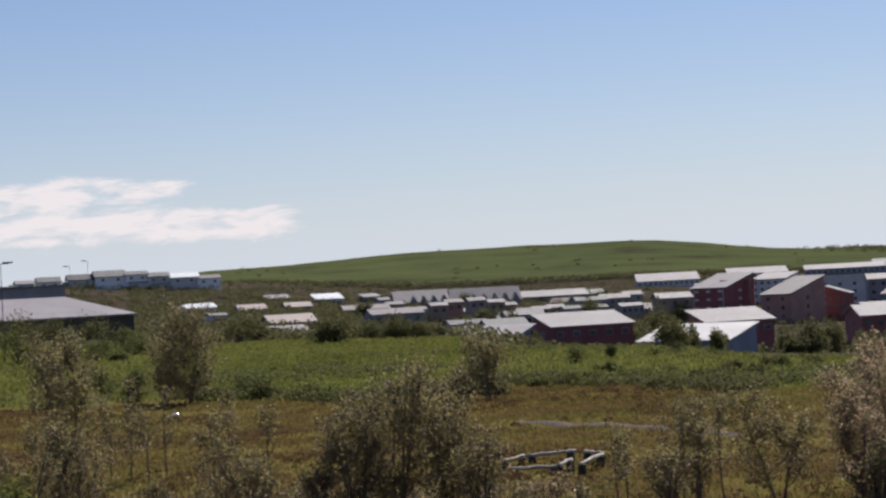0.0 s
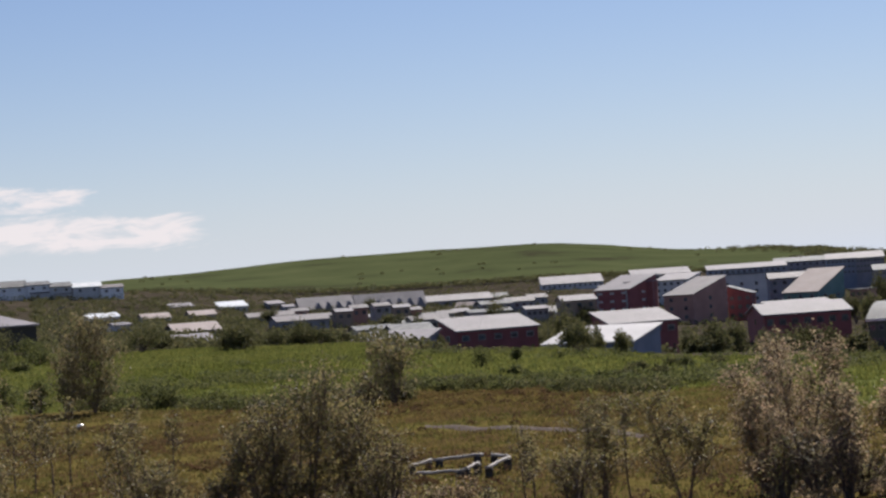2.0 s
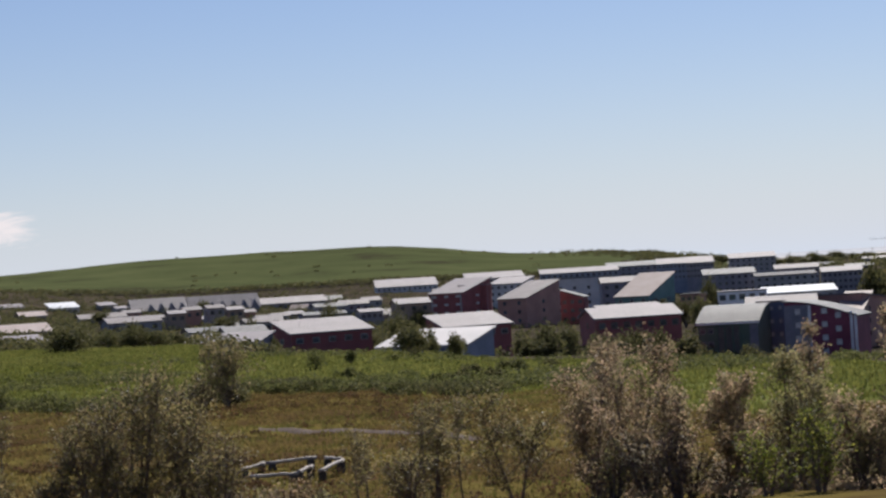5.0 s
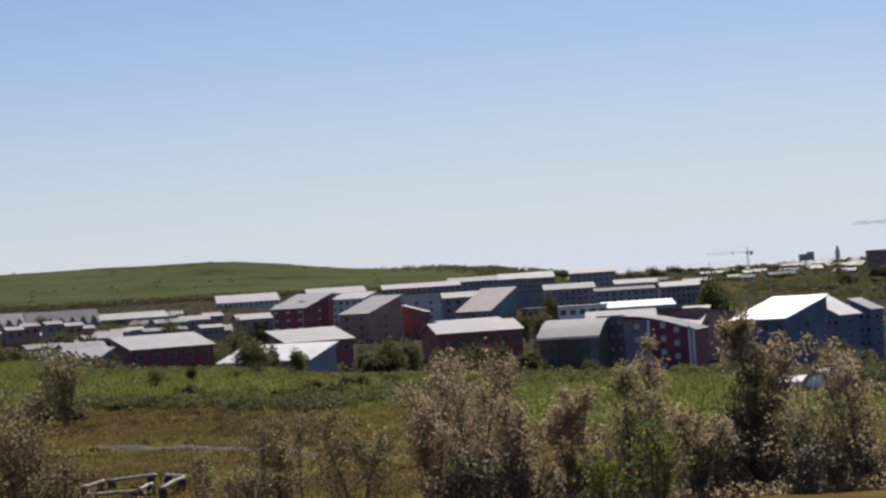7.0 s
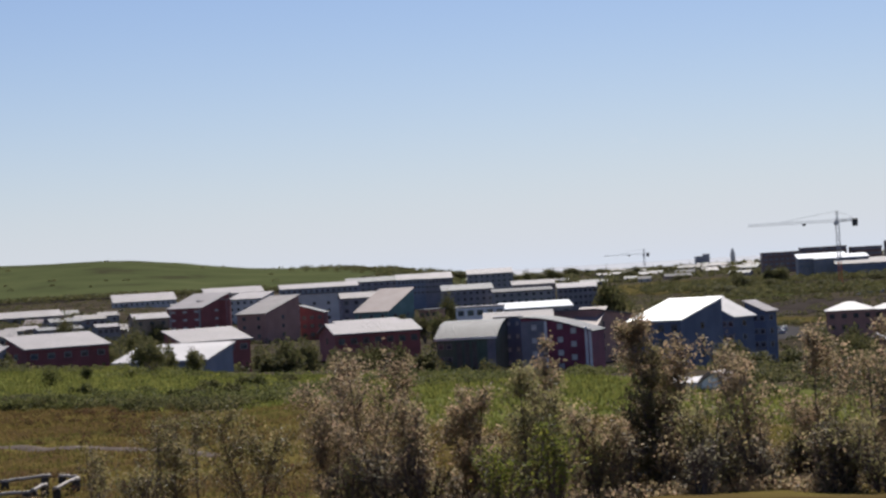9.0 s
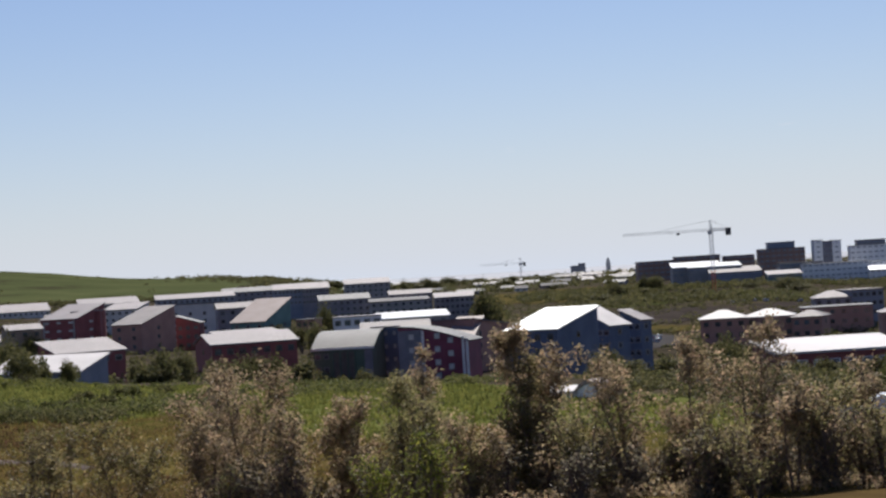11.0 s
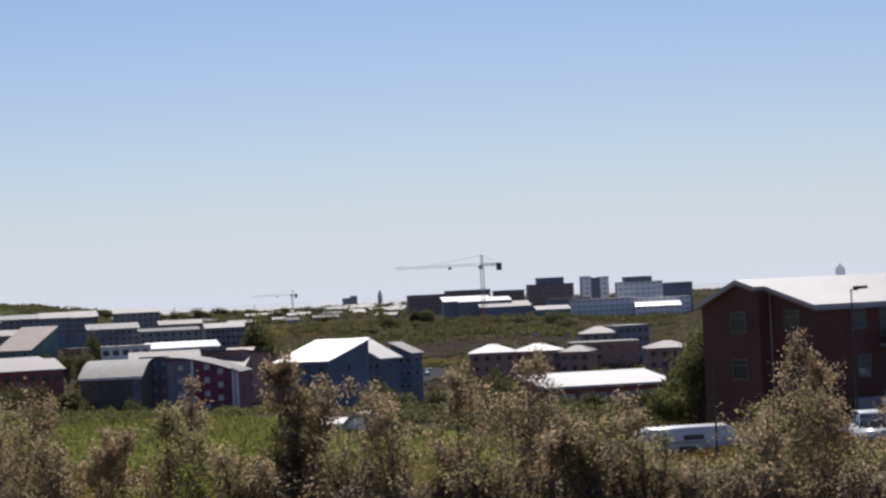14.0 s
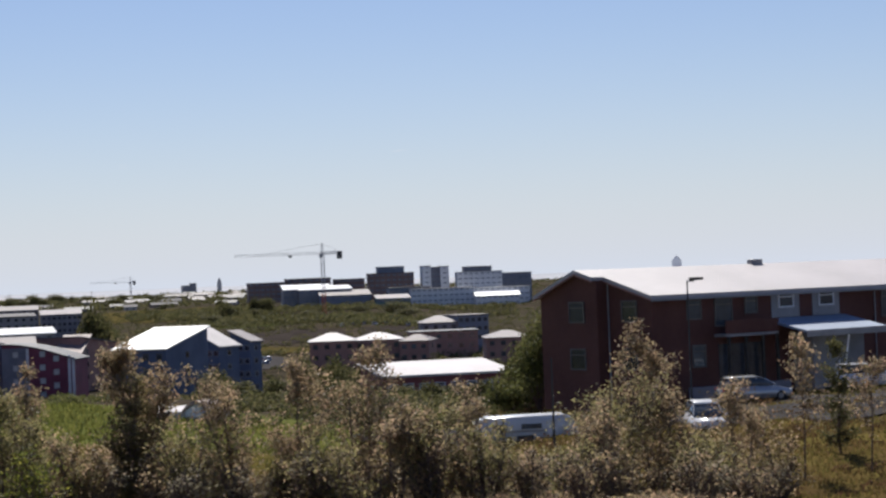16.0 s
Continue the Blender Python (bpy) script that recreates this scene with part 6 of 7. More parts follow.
tree(16.26, 57, 1.7, 1.5, 59, LEAF_BRIGHT, "young bush with fresh yellow-green leaves", stems=3, leaf=0.1, low=0.05)
tree(20.73, 64, 5.6, 2.6, 60, LEAF_BROWN, "tall slim willow with a leafy top among bushes", stems=1, leaf=0.1, low=0.08, fill=1.7)
tree(20.58, 63, 4.6, 2.3, 301, LEAF_OLIVE, "tall slim willow with a leafy top among bushes", stems=3, leaf=0.1, low=0.05, fill=1.5)
tree(20.92, 65, 5.1, 1.8, 302, LEAF_BROWN, "tall slim willow with a leafy top among bushes", stems=2, leaf=0.1, low=0.05, fill=1.5)
tree(18.88, 60, 2.5, 2.0, 61, LEAF, "bushy many-stemmed willow with brownish leaves", stems=4, leaf=0.1, low=0.05)
tree(23.30, 62, 4.6, 2.5, 62, LEAF_BROWN, "open willow with dark stem and olive leaves", stems=2, leaf=0.1, low=0.12, fill=1.15)
tree(25.07, 63, 4.7, 2.0, 63, LEAF_BROWN, "tall slim willow with a leafy top among bushes", stems=1, leaf=0.1, low=0.08, fill=1.7)
tree(27.07, 62, 4.8, 2.8, 64, LEAF_BROWN, "open willow with dark stem and olive leaves", stems=2, leaf=0.1, low=0.12, fill=1.15)
tree(28.87, 60, 3.1, 2.2, 65, LEAF, "open willow with dark stem and olive leaves", stems=2, leaf=0.1, low=0.12, fill=1.15)
tree(30.28, 66, 4.1, 1.5, 66, LEAF_BROWN, "tall slim willow with a leafy top among bushes", stems=1, leaf=0.1, low=0.08, fill=1.7)
tree(22.00, 60, 3.0, 2.0, 67, LEAF, "bushy many-stemmed willow with brownish leaves", stems=4, leaf=0.1, low=0.05)
tree(19.08, 60, 2.8, 1.9, 68, LEAF_BROWN, "open willow with dark stem and olive leaves", stems=2, leaf=0.1, low=0.12, fill=1.15)
tree(28.62, 60, 3.1, 1.9, 69, LEAF_BROWN, "bushy many-stemmed willow with brownish leaves", stems=4, leaf=0.1, low=0.05)
tree(30.15, 68, 4.4, 1.2, 70, LEAF_BROWN, "slender sapling with thin bare stem and few leaves", stems=1, leaf=0.1, low=0.3, fill=0.55, trunk=0.04)
tree(26.01, 59, 2.5, 2.0, 71, LEAF, "bushy many-stemmed willow with brownish leaves", stems=4, leaf=0.1, low=0.05)
tree(33.86, 63, 3.2, 2.5, 72, LEAF_BROWN, "open willow with dark stem and olive leaves", stems=2, leaf=0.1, low=0.12, fill=1.15)
tree(35.40, 69, 6.1, 2.4, 73, LEAF_BROWN, "open willow with dark stem and olive leaves", stems=2, leaf=0.1, low=0.12, fill=1.15)
tree(34.13, 66, 4.0, 3.5, 74, LEAF, "bushy many-stemmed willow with brownish leaves", stems=4, leaf=0.1, low=0.05)
tree(35.96, 66, 3.7, 2.4, 75, LEAF_BROWN, "open willow with dark stem and olive leaves", stems=2, leaf=0.1, low=0.12, fill=1.15)
tree(33.01, 61, 1.9, 2.2, 76, LEAF, "bushy many-stemmed willow with brownish leaves", stems=4, leaf=0.1, low=0.05)
tree(31.71, 60, 1.8, 1.5, 77, LEAF_BROWN, "bushy many-stemmed willow with brownish leaves", stems=4, leaf=0.1, low=0.05)
tree(37.79, 70, 3.8, 2.8, 78, LEAF_BROWN, "open willow with dark stem and olive leaves", stems=2, leaf=0.1, low=0.12, fill=1.15)
tree(39.58, 75, 5.1, 2.0, 79, LEAF_BROWN, "slender sapling with thin bare stem and few leaves", stems=1, leaf=0.13, low=0.3, fill=0.55, trunk=0.04)
tree(40.59, 84, 4.7, 1.2, 80, LEAF_DARK, "narrow dark evergreen beside the car park", stems=1, leaf=0.13, low=0.04, fill=2.0)
tree(41.43, 78, 4.3, 2.1, 81, LEAF_BROWN, "slender sapling with thin bare stem and few leaves", stems=1, leaf=0.13, low=0.3, fill=0.55, trunk=0.04)
tree(39.00, 68, 2.0, 1.7, 82, LEAF_BROWN, "bushy many-stemmed willow with brownish leaves", stems=4, leaf=0.1, low=0.05)
tree(36.87, 64, 2.2, 2.4, 83, LEAF, "bushy many-stemmed willow with brownish leaves", stems=4, leaf=0.1, low=0.05)
tree(30.61, 60, 2.5, 1.9, 84, LEAF, "bushy many-stemmed willow with brownish leaves", stems=4, leaf=0.1, low=0.05)
tree(28.02, 59, 2.6, 2.0, 85, LEAF_BROWN, "open willow with dark stem and olive leaves", stems=2, leaf=0.1, low=0.12, fill=1.15)


# ---- thicket along the foot of the slope ----
rng = np.random.default_rng(77)
for i in range(52):
    b = 11.5 + 28.0 * (i + rng.uniform(-0.4, 0.4)) / 52
    r = float(rng.uniform(58, 68))
    h = float(rng.uniform(1.1, 2.2)) * (0.7 if b < 10 or b > 33 else 1.0)
    tree(b, r, h, float(rng.uniform(1.2, 2.3)), 400 + i, (LEAF_BROWN, LEAF, LEAF_BROWN, LEAF_SILVER)[i % 4], "low many-stemmed willow bush with dull leaves", "willow_bush", "bush",
         stems=4, leaf=0.11, low=0.0, group="willow thicket", fill=0.6)
for i in range(16):
    b = -12.5 + 17.5 * (i + rng.uniform(-0.4, 0.4)) / 16
    tree(b, float(rng.uniform(62, 72)), float(rng.uniform(0.8, 1.5)), float(rng.uniform(0.9, 1.6)), 480 + i, (LEAF_BROWN, LEAF)[i % 2], "low willow bush with dull leaves in dry grass", "willow_bush", "bush",
         stems=3, leaf=0.1, low=0.0, group="willow thicket", fill=0.8)


# ---- bushes along the meadow ----
bush(32.2, 140, 8.5, 4.4, 780, BUSH_GREEN, "birch_tree", "large leafy green birch beside the brick house", "tree", leaves=5200, leaf=0.22)
bush(31.4, 138, 3.6, 3.2, 781, BUSH_GREEN, "birch_tree", "small green birch beside the brick house", "tree", leaves=2200, leaf=0.2)
bush(-5.25, 152, 2.2, 4.7, 700, BUSH_GREEN, "meadow_bush", "dense green herb bush at the edge of the meadow", "bush", "bushes along the meadow", leaves=1400, leaf=0.18)
bush(-3.98, 148, 1.5, 3.3, 701, BUSH_GREEN, "meadow_bush", "dense green herb bush at the edge of the meadow", "bush", "bushes along the meadow", leaves=1400, leaf=0.18)
bush(-5.88, 158, 2.2, 2.7, 702, BUSH_GREEN, "meadow_bush", "dense green herb bush at the edge of the meadow", "bush", "bushes along the meadow", leaves=1400, leaf=0.18)
bush(1.44, 140, 1.4, 2.4, 703, LEAF_DARK, "meadow_bush", "dark leafy bush beside the meadow", "bush", "bushes along the meadow", leaves=1400, leaf=0.18)
bush(0.87, 141, 1.1, 2.4, 704, LEAF_DARK, "meadow_bush", "dark leafy bush beside the meadow", "bush", "bushes along the meadow", leaves=1400, leaf=0.18)
bush(2.64, 148, 1.0, 2.9, 705, BUSH_GREEN, "meadow_bush", "dense green herb bush at the edge of the meadow", "bush", "bushes along the meadow", leaves=1400, leaf=0.18)
bush(3.77, 150, 1.0, 3.4, 706, BUSH_GREEN, "meadow_bush", "dense green herb bush at the edge of the meadow", "bush", "bushes along the meadow", leaves=1400, leaf=0.18)
bush(5.06, 150, 1.0, 4.2, 707, BUSH_GREEN, "meadow_bush", "dense green herb bush at the edge of the meadow", "bush", "bushes along the meadow", leaves=1400, leaf=0.18)
bush(4.59, 165, 1.0, 2.8, 708, BUSH_GREEN, "meadow_bush", "dense green herb bush at the edge of the meadow", "bush", "bushes along the meadow", leaves=1400, leaf=0.18)
bush(-9.83, 165, 3.5, 3.3, 709, BUSH_GREEN, "meadow_bush", "dense green herb bush at the edge of the meadow", "bush", "bushes along the meadow", leaves=1400, leaf=0.18)
bush(-8.90, 160, 3.2, 2.7, 710, BUSH_GREEN, "meadow_bush", "dense green herb bush at the edge of the meadow", "bush", "bushes along the meadow", leaves=1400, leaf=0.18)
bush(8.09, 160, 1.0, 3.6, 711, LEAF_DARK, "meadow_bush", "dark leafy bush beside the meadow", "bush", "bushes along the meadow", leaves=1400, leaf=0.18)
bush(9.21, 168, 1.0, 2.9, 712, LEAF_DARK, "meadow_bush", "dark leafy bush beside the meadow", "bush", "bushes along the meadow", leaves=1400, leaf=0.18)
bush(7.12, 150, 1.0, 2.5, 713, BUSH_GREEN, "meadow_bush", "dense green herb bush at the edge of the meadow", "bush", "bushes along the meadow", leaves=1400, leaf=0.18)
bush(3.59, 190, 2.1, 1.8, 714, BUSH_GREEN, "meadow_bush", "small upright sapling on the green meadow", "bush", "bushes along the meadow", leaves=700, leaf=0.18)
bush(4.64, 195, 1.9, 1.4, 715, BUSH_GREEN, "meadow_bush", "small upright sapling on the green meadow", "bush", "bushes along the meadow", leaves=700, leaf=0.18)
bush(5.83, 195, 1.0, 1.4, 716, BUSH_GREEN, "meadow_bush", "small upright sapling on the green meadow", "bush", "bushes along the meadow", leaves=700, leaf=0.18)
bush(-3.23, 300, 4.6, 7.6, 717, LEAF_DARK, "meadow_bush", "dark leafy bush beside the meadow", "bush", "bushes along the meadow", leaves=1400, leaf=0.28)
bush(-1.46, 322, 3.8, 5.5, 718, LEAF_DARK, "meadow_bush", "dark leafy bush beside the meadow", "bush", "bushes along the meadow", leaves=1400, leaf=0.28)
bush(-0.82, 322, 3.1, 5.5, 719, LEAF_DARK, "meadow_bush", "dark leafy bush beside the meadow", "bush", "bushes along the meadow", leaves=1400, leaf=0.28)
bush(-2.11, 322, 3.1, 5.5, 720, LEAF_DARK, "meadow_bush", "dark leafy bush beside the meadow", "bush", "bushes along the meadow", leaves=1400, leaf=0.28)
bush(-10.01, 300, 5.2, 9.3, 721, LEAF_DARK, "meadow_bush", "dark leafy bush beside the meadow", "bush", "bushes along the meadow", leaves=1400, leaf=0.28)
bush(-9.07, 300, 3.8, 5.9, 722, BUSH_GREEN, "meadow_bush", "dense green herb bush at the edge of the meadow", "bush", "bushes along the meadow", leaves=1400, leaf=0.28)
bush(-11.19, 300, 4.7, 5.1, 723, LEAF_DARK, "meadow_bush", "dark leafy bush beside the meadow", "bush", "bushes along the meadow", leaves=1400, leaf=0.28)
bush(-12.10, 270, 6.4, 6.9, 724, LEAF_DARK, "meadow_bush", "dark leafy bush beside the meadow", "bush", "bushes along the meadow", leaves=1400, leaf=0.28)
bush(-10.74, 255, 3.1, 7.2, 725, BUSH_GREEN, "meadow_bush", "dense green herb bush at the edge of the meadow", "bush", "bushes along the meadow", leaves=1400, leaf=0.28)
bush(-8.76, 290, 3.1, 4.9, 726, BUSH_GREEN, "meadow_bush", "dense green herb bush at the edge of the meadow", "bush", "bushes along the meadow", leaves=1400, leaf=0.28)
bush(-5.96, 318, 5.8, 6.3, 727, LEAF_DARK, "meadow_bush", "dark leafy bush beside the meadow", "bush", "bushes along the meadow", leaves=1400, leaf=0.28)
bush(6.44, 215, 3.6, 3.6, 728, LEAF_DARK, "meadow_bush", "dark leafy bush beside the meadow", "bush", "bushes along the meadow", leaves=1400, leaf=0.28)
bush(7.68, 215, 3.0, 2.2, 729, LEAF_DARK, "meadow_bush", "dark leafy bush beside the meadow", "bush", "bushes along the meadow", leaves=700, leaf=0.28)
bush(7.50, 150, 1.0, 3.4, 730, LEAF_DARK, "meadow_bush", "dark leafy bush beside the meadow", "bush", "bushes along the meadow", leaves=1400, leaf=0.18)
bush(8.79, 150, 1.0, 2.5, 731, LEAF_DARK, "meadow_bush", "dark leafy bush beside the meadow", "bush", "bushes along the meadow", leaves=1400, leaf=0.18)
bush(9.45, 165, 1.0, 1.9, 732, BUSH_GREEN, "meadow_bush", "small upright sapling on the green meadow", "bush", "bushes along the meadow", leaves=700, leaf=0.18)
bush(10.27, 170, 1.0, 1.9, 733, LEAF_DARK, "meadow_bush", "dark leafy bush beside the meadow", "bush", "bushes along the meadow", leaves=700, leaf=0.18)
bush(6.30, 160, 1.0, 2.3, 734, BUSH_GREEN, "meadow_bush", "dense green herb bush at the edge of the meadow", "bush", "bushes along the meadow", leaves=700, leaf=0.18)
bush(11.07, 150, 1.0, 2.5, 735, LEAF_DARK, "meadow_bush", "dark leafy bush beside the meadow", "bush", "bushes along the meadow", leaves=1400, leaf=0.18)
bush(13.99, 165, 1.0, 2.8, 736, LEAF_DARK, "meadow_bush", "dark leafy bush beside the meadow", "bush", "bushes along the meadow", leaves=1400, leaf=0.18)

bush(-9.93, 262, 3.0, 4.9, 740, BUSH_GREEN, "meadow_bush", "clipped bright green hedge bush beside the warehouse", "bush", "bushes along the meadow", leaves=1600, leaf=0.24)
bush(-8.89, 270, 2.3, 5.3, 741, BUSH_GREEN, "meadow_bush", "clipped bright green hedge bush beside the warehouse", "bush", "bushes along the meadow", leaves=1600, leaf=0.24)
bush(-10.28, 250, 1.6, 4.2, 742, BUSH_GREEN, "meadow_bush", "clipped bright green hedge bush beside the warehouse", "bush", "bushes along the meadow", leaves=1600, leaf=0.24)
bush(-9.42, 250, 1.5, 3.5, 743, BUSH_GREEN, "meadow_bush", "clipped bright green hedge bush beside the warehouse", "bush", "bushes along the meadow", leaves=1600, leaf=0.24)
bush(-12.15, 240, 5.3, 4.8, 744, BUSH_GREEN, "meadow_bush", "clipped bright green hedge bush beside the warehouse", "bush", "bushes along the meadow", leaves=1600, leaf=0.24)

SPECIMENS = []
for i, (h, w) in enumerate(((6, 5), (7, 4.5), (5, 6), (8, 5), (4, 4.5), (6.5, 3.2))):
    SPECIMENS.append((h, w, bush(40 + i * 3, 400, h, w, 600 + i, LEAF_DARK, "town_tree", "dark leafy tree between the houses", "tree", "trees in the town", leaves=1900, leaf=0.38)))


def town_tree(bearing, dist, height, width, i, top=None):
    h, w, ob = SPECIMENS[i % len(SPECIMENS)]
    p = on_ground(bearing, dist, -0.2)
    if top is not None:  # height of the crown over the eye decides how tall it stands
        height = max(top - p.z, 2.0)
    m = Matrix.Translation(p) @ Matrix.Rotation(i * 2.1, 4, "Z") @ Matrix.Diagonal((width / w, width / w, height / h, 1))
    return copy_thing(ob, m)
town_tree(-5.96, 330, 6, 6.5, 0, top=-2.4)
town_tree(-5.41, 340, 6, 3.8, 1, top=-3.8)
town_tree(-3.23, 300, 6, 7.2, 2, top=-3.4)
town_tree(-2.11, 330, 6, 4.7, 3, top=-5.2)
town_tree(-1.46, 325, 6, 5.1, 4, top=-4.5)
town_tree(-0.74, 330, 6, 4.7, 5, top=-5.9)
town_tree(-0.26, 330, 6, 2.8, 6, top=-6.7)
town_tree(6.45, 300, 6, 3.8, 7, top=-5.7)
town_tree(6.06, 360, 6, 5.1, 8, top=-5.4)
town_tree(7.71, 290, 6, 2.3, 9, top=-6.9)
town_tree(6.98, 310, 6, 2.6, 10, top=-7.9)
town_tree(4.40, 850, 6, 7.2, 11, top=-4.2)
town_tree(0.98, 600, 6, 5.1, 12, top=-7.0)
town_tree(1.48, 800, 6, 9.0, 13, top=-5.1)
town_tree(3.25, 760, 6, 9.7, 14, top=-7.9)
town_tree(5.15, 420, 6, 4.8, 15, top=-8.9)
town_tree(2.48, 350, 6, 3.0, 16, top=-9.0)
town_tree(-2.40, 700, 6, 5.9, 17, top=-3.9)
town_tree(0.52, 840, 6, 7.1, 18, top=-3.5)
town_tree(1.13, 480, 6, 5.4, 19, top=-8.4)
town_tree(3.87, 560, 6, 4.8, 20, top=-10.4)
town_tree(6.35, 330, 6, 4.2, 21, top=-3.8)
town_tree(10.33, 300, 6, 5.1, 22, top=-8.2)
town_tree(9.84, 290, 6, 3.3, 23, top=-8.8)
town_tree(10.83, 330, 6, 4.7, 24, top=-8.3)
town_tree(11.79, 300, 6, 5.1, 25, top=-8.7)
town_tree(12.42, 280, 6, 4.0, 26, top=-9.3)
town_tree(12.93, 360, 6, 5.1, 27, top=-9.9)
town_tree(13.56, 290, 6, 3.7, 28, top=-9.7)
town_tree(14.21, 330, 6, 3.7, 29, top=-10.5)
town_tree(9.52, 300, 6, 3.4, 30, top=-8.8)
town_tree(16.01, 240, 6, 2.9, 31, top=-9.3)
town_tree(14.75, 560, 6, 7.9, 32, top=-9.4)
town_tree(14.27, 600, 6, 6.8, 33, top=-8.9)
town_tree(15.02, 700, 6, 7.9, 34, top=-7.0)
town_tree(13.47, 640, 6, 5.4, 35, top=-8.9)
town_tree(4.89, 420, 6, 4.8, 36, top=-7.7)
town_tree(6.02, 460, 6, 5.2, 37, top=-7.1)
town_tree(4.12, 600, 6, 6.8, 38, top=-5.4)
town_tree(3.16, 540, 6, 6.1, 39, top=-6.6)
town_tree(1.88, 480, 6, 5.4, 40, top=-7.1)
town_tree(1.12, 560, 6, 6.3, 41, top=-5.5)
town_tree(0.63, 420, 6, 4.8, 42, top=-6.8)
town_tree(6.68, 620, 6, 7.0, 43, top=-6.6)
town_tree(7.28, 420, 6, 4.8, 44, top=-8.9)
town_tree(6.31, 340, 6, 5.8, 45, top=-7.8)
town_tree(19.63, 560, 6, 9.5, 46, top=-3.0)
town_tree(19.11, 560, 6, 7.9, 47, top=-9.0)
town_tree(20.24, 600, 6, 8.5, 48, top=-10.4)
town_tree(19.94, 640, 6, 9.0, 49, top=-6.4)
town_tree(25.49, 330, 6, 5.6, 50, top=-11.7)
town_tree(25.96, 320, 6, 4.5, 51, top=-12.4)
town_tree(26.44, 340, 6, 4.8, 52, top=-12.4)
town_tree(25.14, 260, 6, 3.7, 53, top=-11.3)
town_tree(26.41, 250, 6, 4.2, 54, top=-11.6)
town_tree(23.08, 380, 6, 4.3, 55, top=-13.6)
town_tree(22.74, 300, 6, 4.2, 56, top=-12.3)
town_tree(23.70, 300, 6, 4.2, 57, top=-12.6)
town_tree(23.42, 1150, 6, 11.4, 58, top=-9.8)
town_tree(22.84, 1100, 6, 10.9, 59, top=-13.5)
town_tree(24.14, 1150, 6, 9.8, 60, top=-12.1)
town_tree(25.68, 1100, 6, 12.4, 61, top=-12.9)
town_tree(28.20, 1150, 6, 19.5, 62, top=-11.0)
town_tree(28.51, 1100, 6, 15.6, 63, top=-13.9)
town_tree(24.70, 1150, 6, 9.8, 64, top=-15.9)
town_tree(22.27, 900, 6, 10.2, 65, top=-14.4)
town_tree(21.29, 900, 6, 10.2, 66, top=-16.2)
town_tree(19.21, 700, 6, 7.9, 67, top=-11.4)
town_tree(19.86, 750, 6, 10.6, 68, top=-7.3)
town_tree(19.53, 700, 6, 7.9, 69, top=-9.6)
town_tree(27.14, 1200, 6, 10.2, 70, top=-13.8)
town_tree(30.78, 450, 6, 5.1, 71, top=-16.6)
town_tree(29.33, 430, 6, 6.1, 72, top=-15.4)
town_tree(27.23, 430, 6, 4.9, 73, top=-15.9)
town_tree(26.42, 330, 6, 4.7, 74, top=-12.9)
town_tree(25.60, 300, 6, 4.2, 75, top=-12.4)
town_tree(24.78, 240, 6, 4.1, 76, top=-11.1)
town_tree(23.49, 260, 6, 4.4, 77, top=-11.0)
town_tree(22.84, 250, 6, 3.5, 78, top=-11.2)
town_tree(32.12, 150, 6, 3.4, 79, top=-2.2)
town_tree(31.83, 145, 6, 3.7, 80, top=-4.7)
town_tree(31.41, 150, 6, 2.5, 81, top=-6.0)
town_tree(30.74, 170, 6, 2.9, 82, top=-8.7)
town_tree(29.29, 200, 6, 3.4, 83, top=-10.0)
town_tree(28.32, 190, 6, 3.2, 84, top=-9.6)
town_tree(27.36, 190, 6, 3.2, 85, top=-9.2)
town_tree(30.09, 170, 6, 2.4, 86, top=-9.1)
town_tree(29.06, 200, 6, 2.3, 87, top=-9.3)
town_tree(30.17, 150, 6, 2.1, 88, top=-8.4)
town_tree(14.66, 2100, 6, 11.8, 89, top=3.3)
town_tree(16.70, 1900, 6, 12.7, 90, top=0.5)
town_tree(14.84, 1900, 6, 16.1, 91, top=3.9)
town_tree(17.29, 1700, 6, 9.8, 92, top=-0.1)
town_tree(14.61, 1900, 6, 15.5, 93, top=4.5)
town_tree(19.05, 2100, 6, 8.9, 94, top=-2.9)
town_tree(12.98, 1900, 6, 14.6, 95, top=4.1)
town_tree(16.69, 2100, 6, 16.7, 96, top=-0.1)
town_tree(19.46, 2100, 6, 15.2, 97, top=-2.4)
town_tree(16.45, 1700, 6, 13.5, 98, top=-0.5)
town_tree(12.93, 2100, 6, 10.8, 99, top=5.7)
town_tree(16.37, 2100, 6, 11.2, 100, top=0.7)
town_tree(19.86, 1900, 6, 12.1, 101, top=-3.2)
town_tree(17.67, 1700, 6, 12.0, 102, top=-1.7)
town_tree(20.06, 1700, 6, 11.9, 103, top=-4.5)
town_tree(18.67, 2100, 6, 13.5, 104, top=-1.0)
town_tree(17.53, 2100, 6, 10.3, 105, top=-1.1)
town_tree(14.91, 2100, 6, 12.9, 106, top=4.7)
town_tree(21.25, 1900, 6, 14.4, 107, top=-3.0)
town_tree(20.42, 1900, 6, 11.2, 108, top=-1.8)
town_tree(20.21, 1700, 6, 11.5, 109, top=-1.5)
town_tree(15.87, 1900, 6, 12.3, 110, top=1.4)
town_tree(16.98, 1700, 6, 9.1, 111, top=-1.3)
town_tree(13.54, 1900, 6, 15.7, 112, top=4.3)
town_tree(15.12, 1900, 6, 13.5, 113, top=3.5)
town_tree(15.31, 1900, 6, 15.2, 114, top=0.7)
town_tree(15.86, 2100, 6, 12.0, 115, top=0.4)
town_tree(18.52, 2100, 6, 17.6, 116, top=0.1)
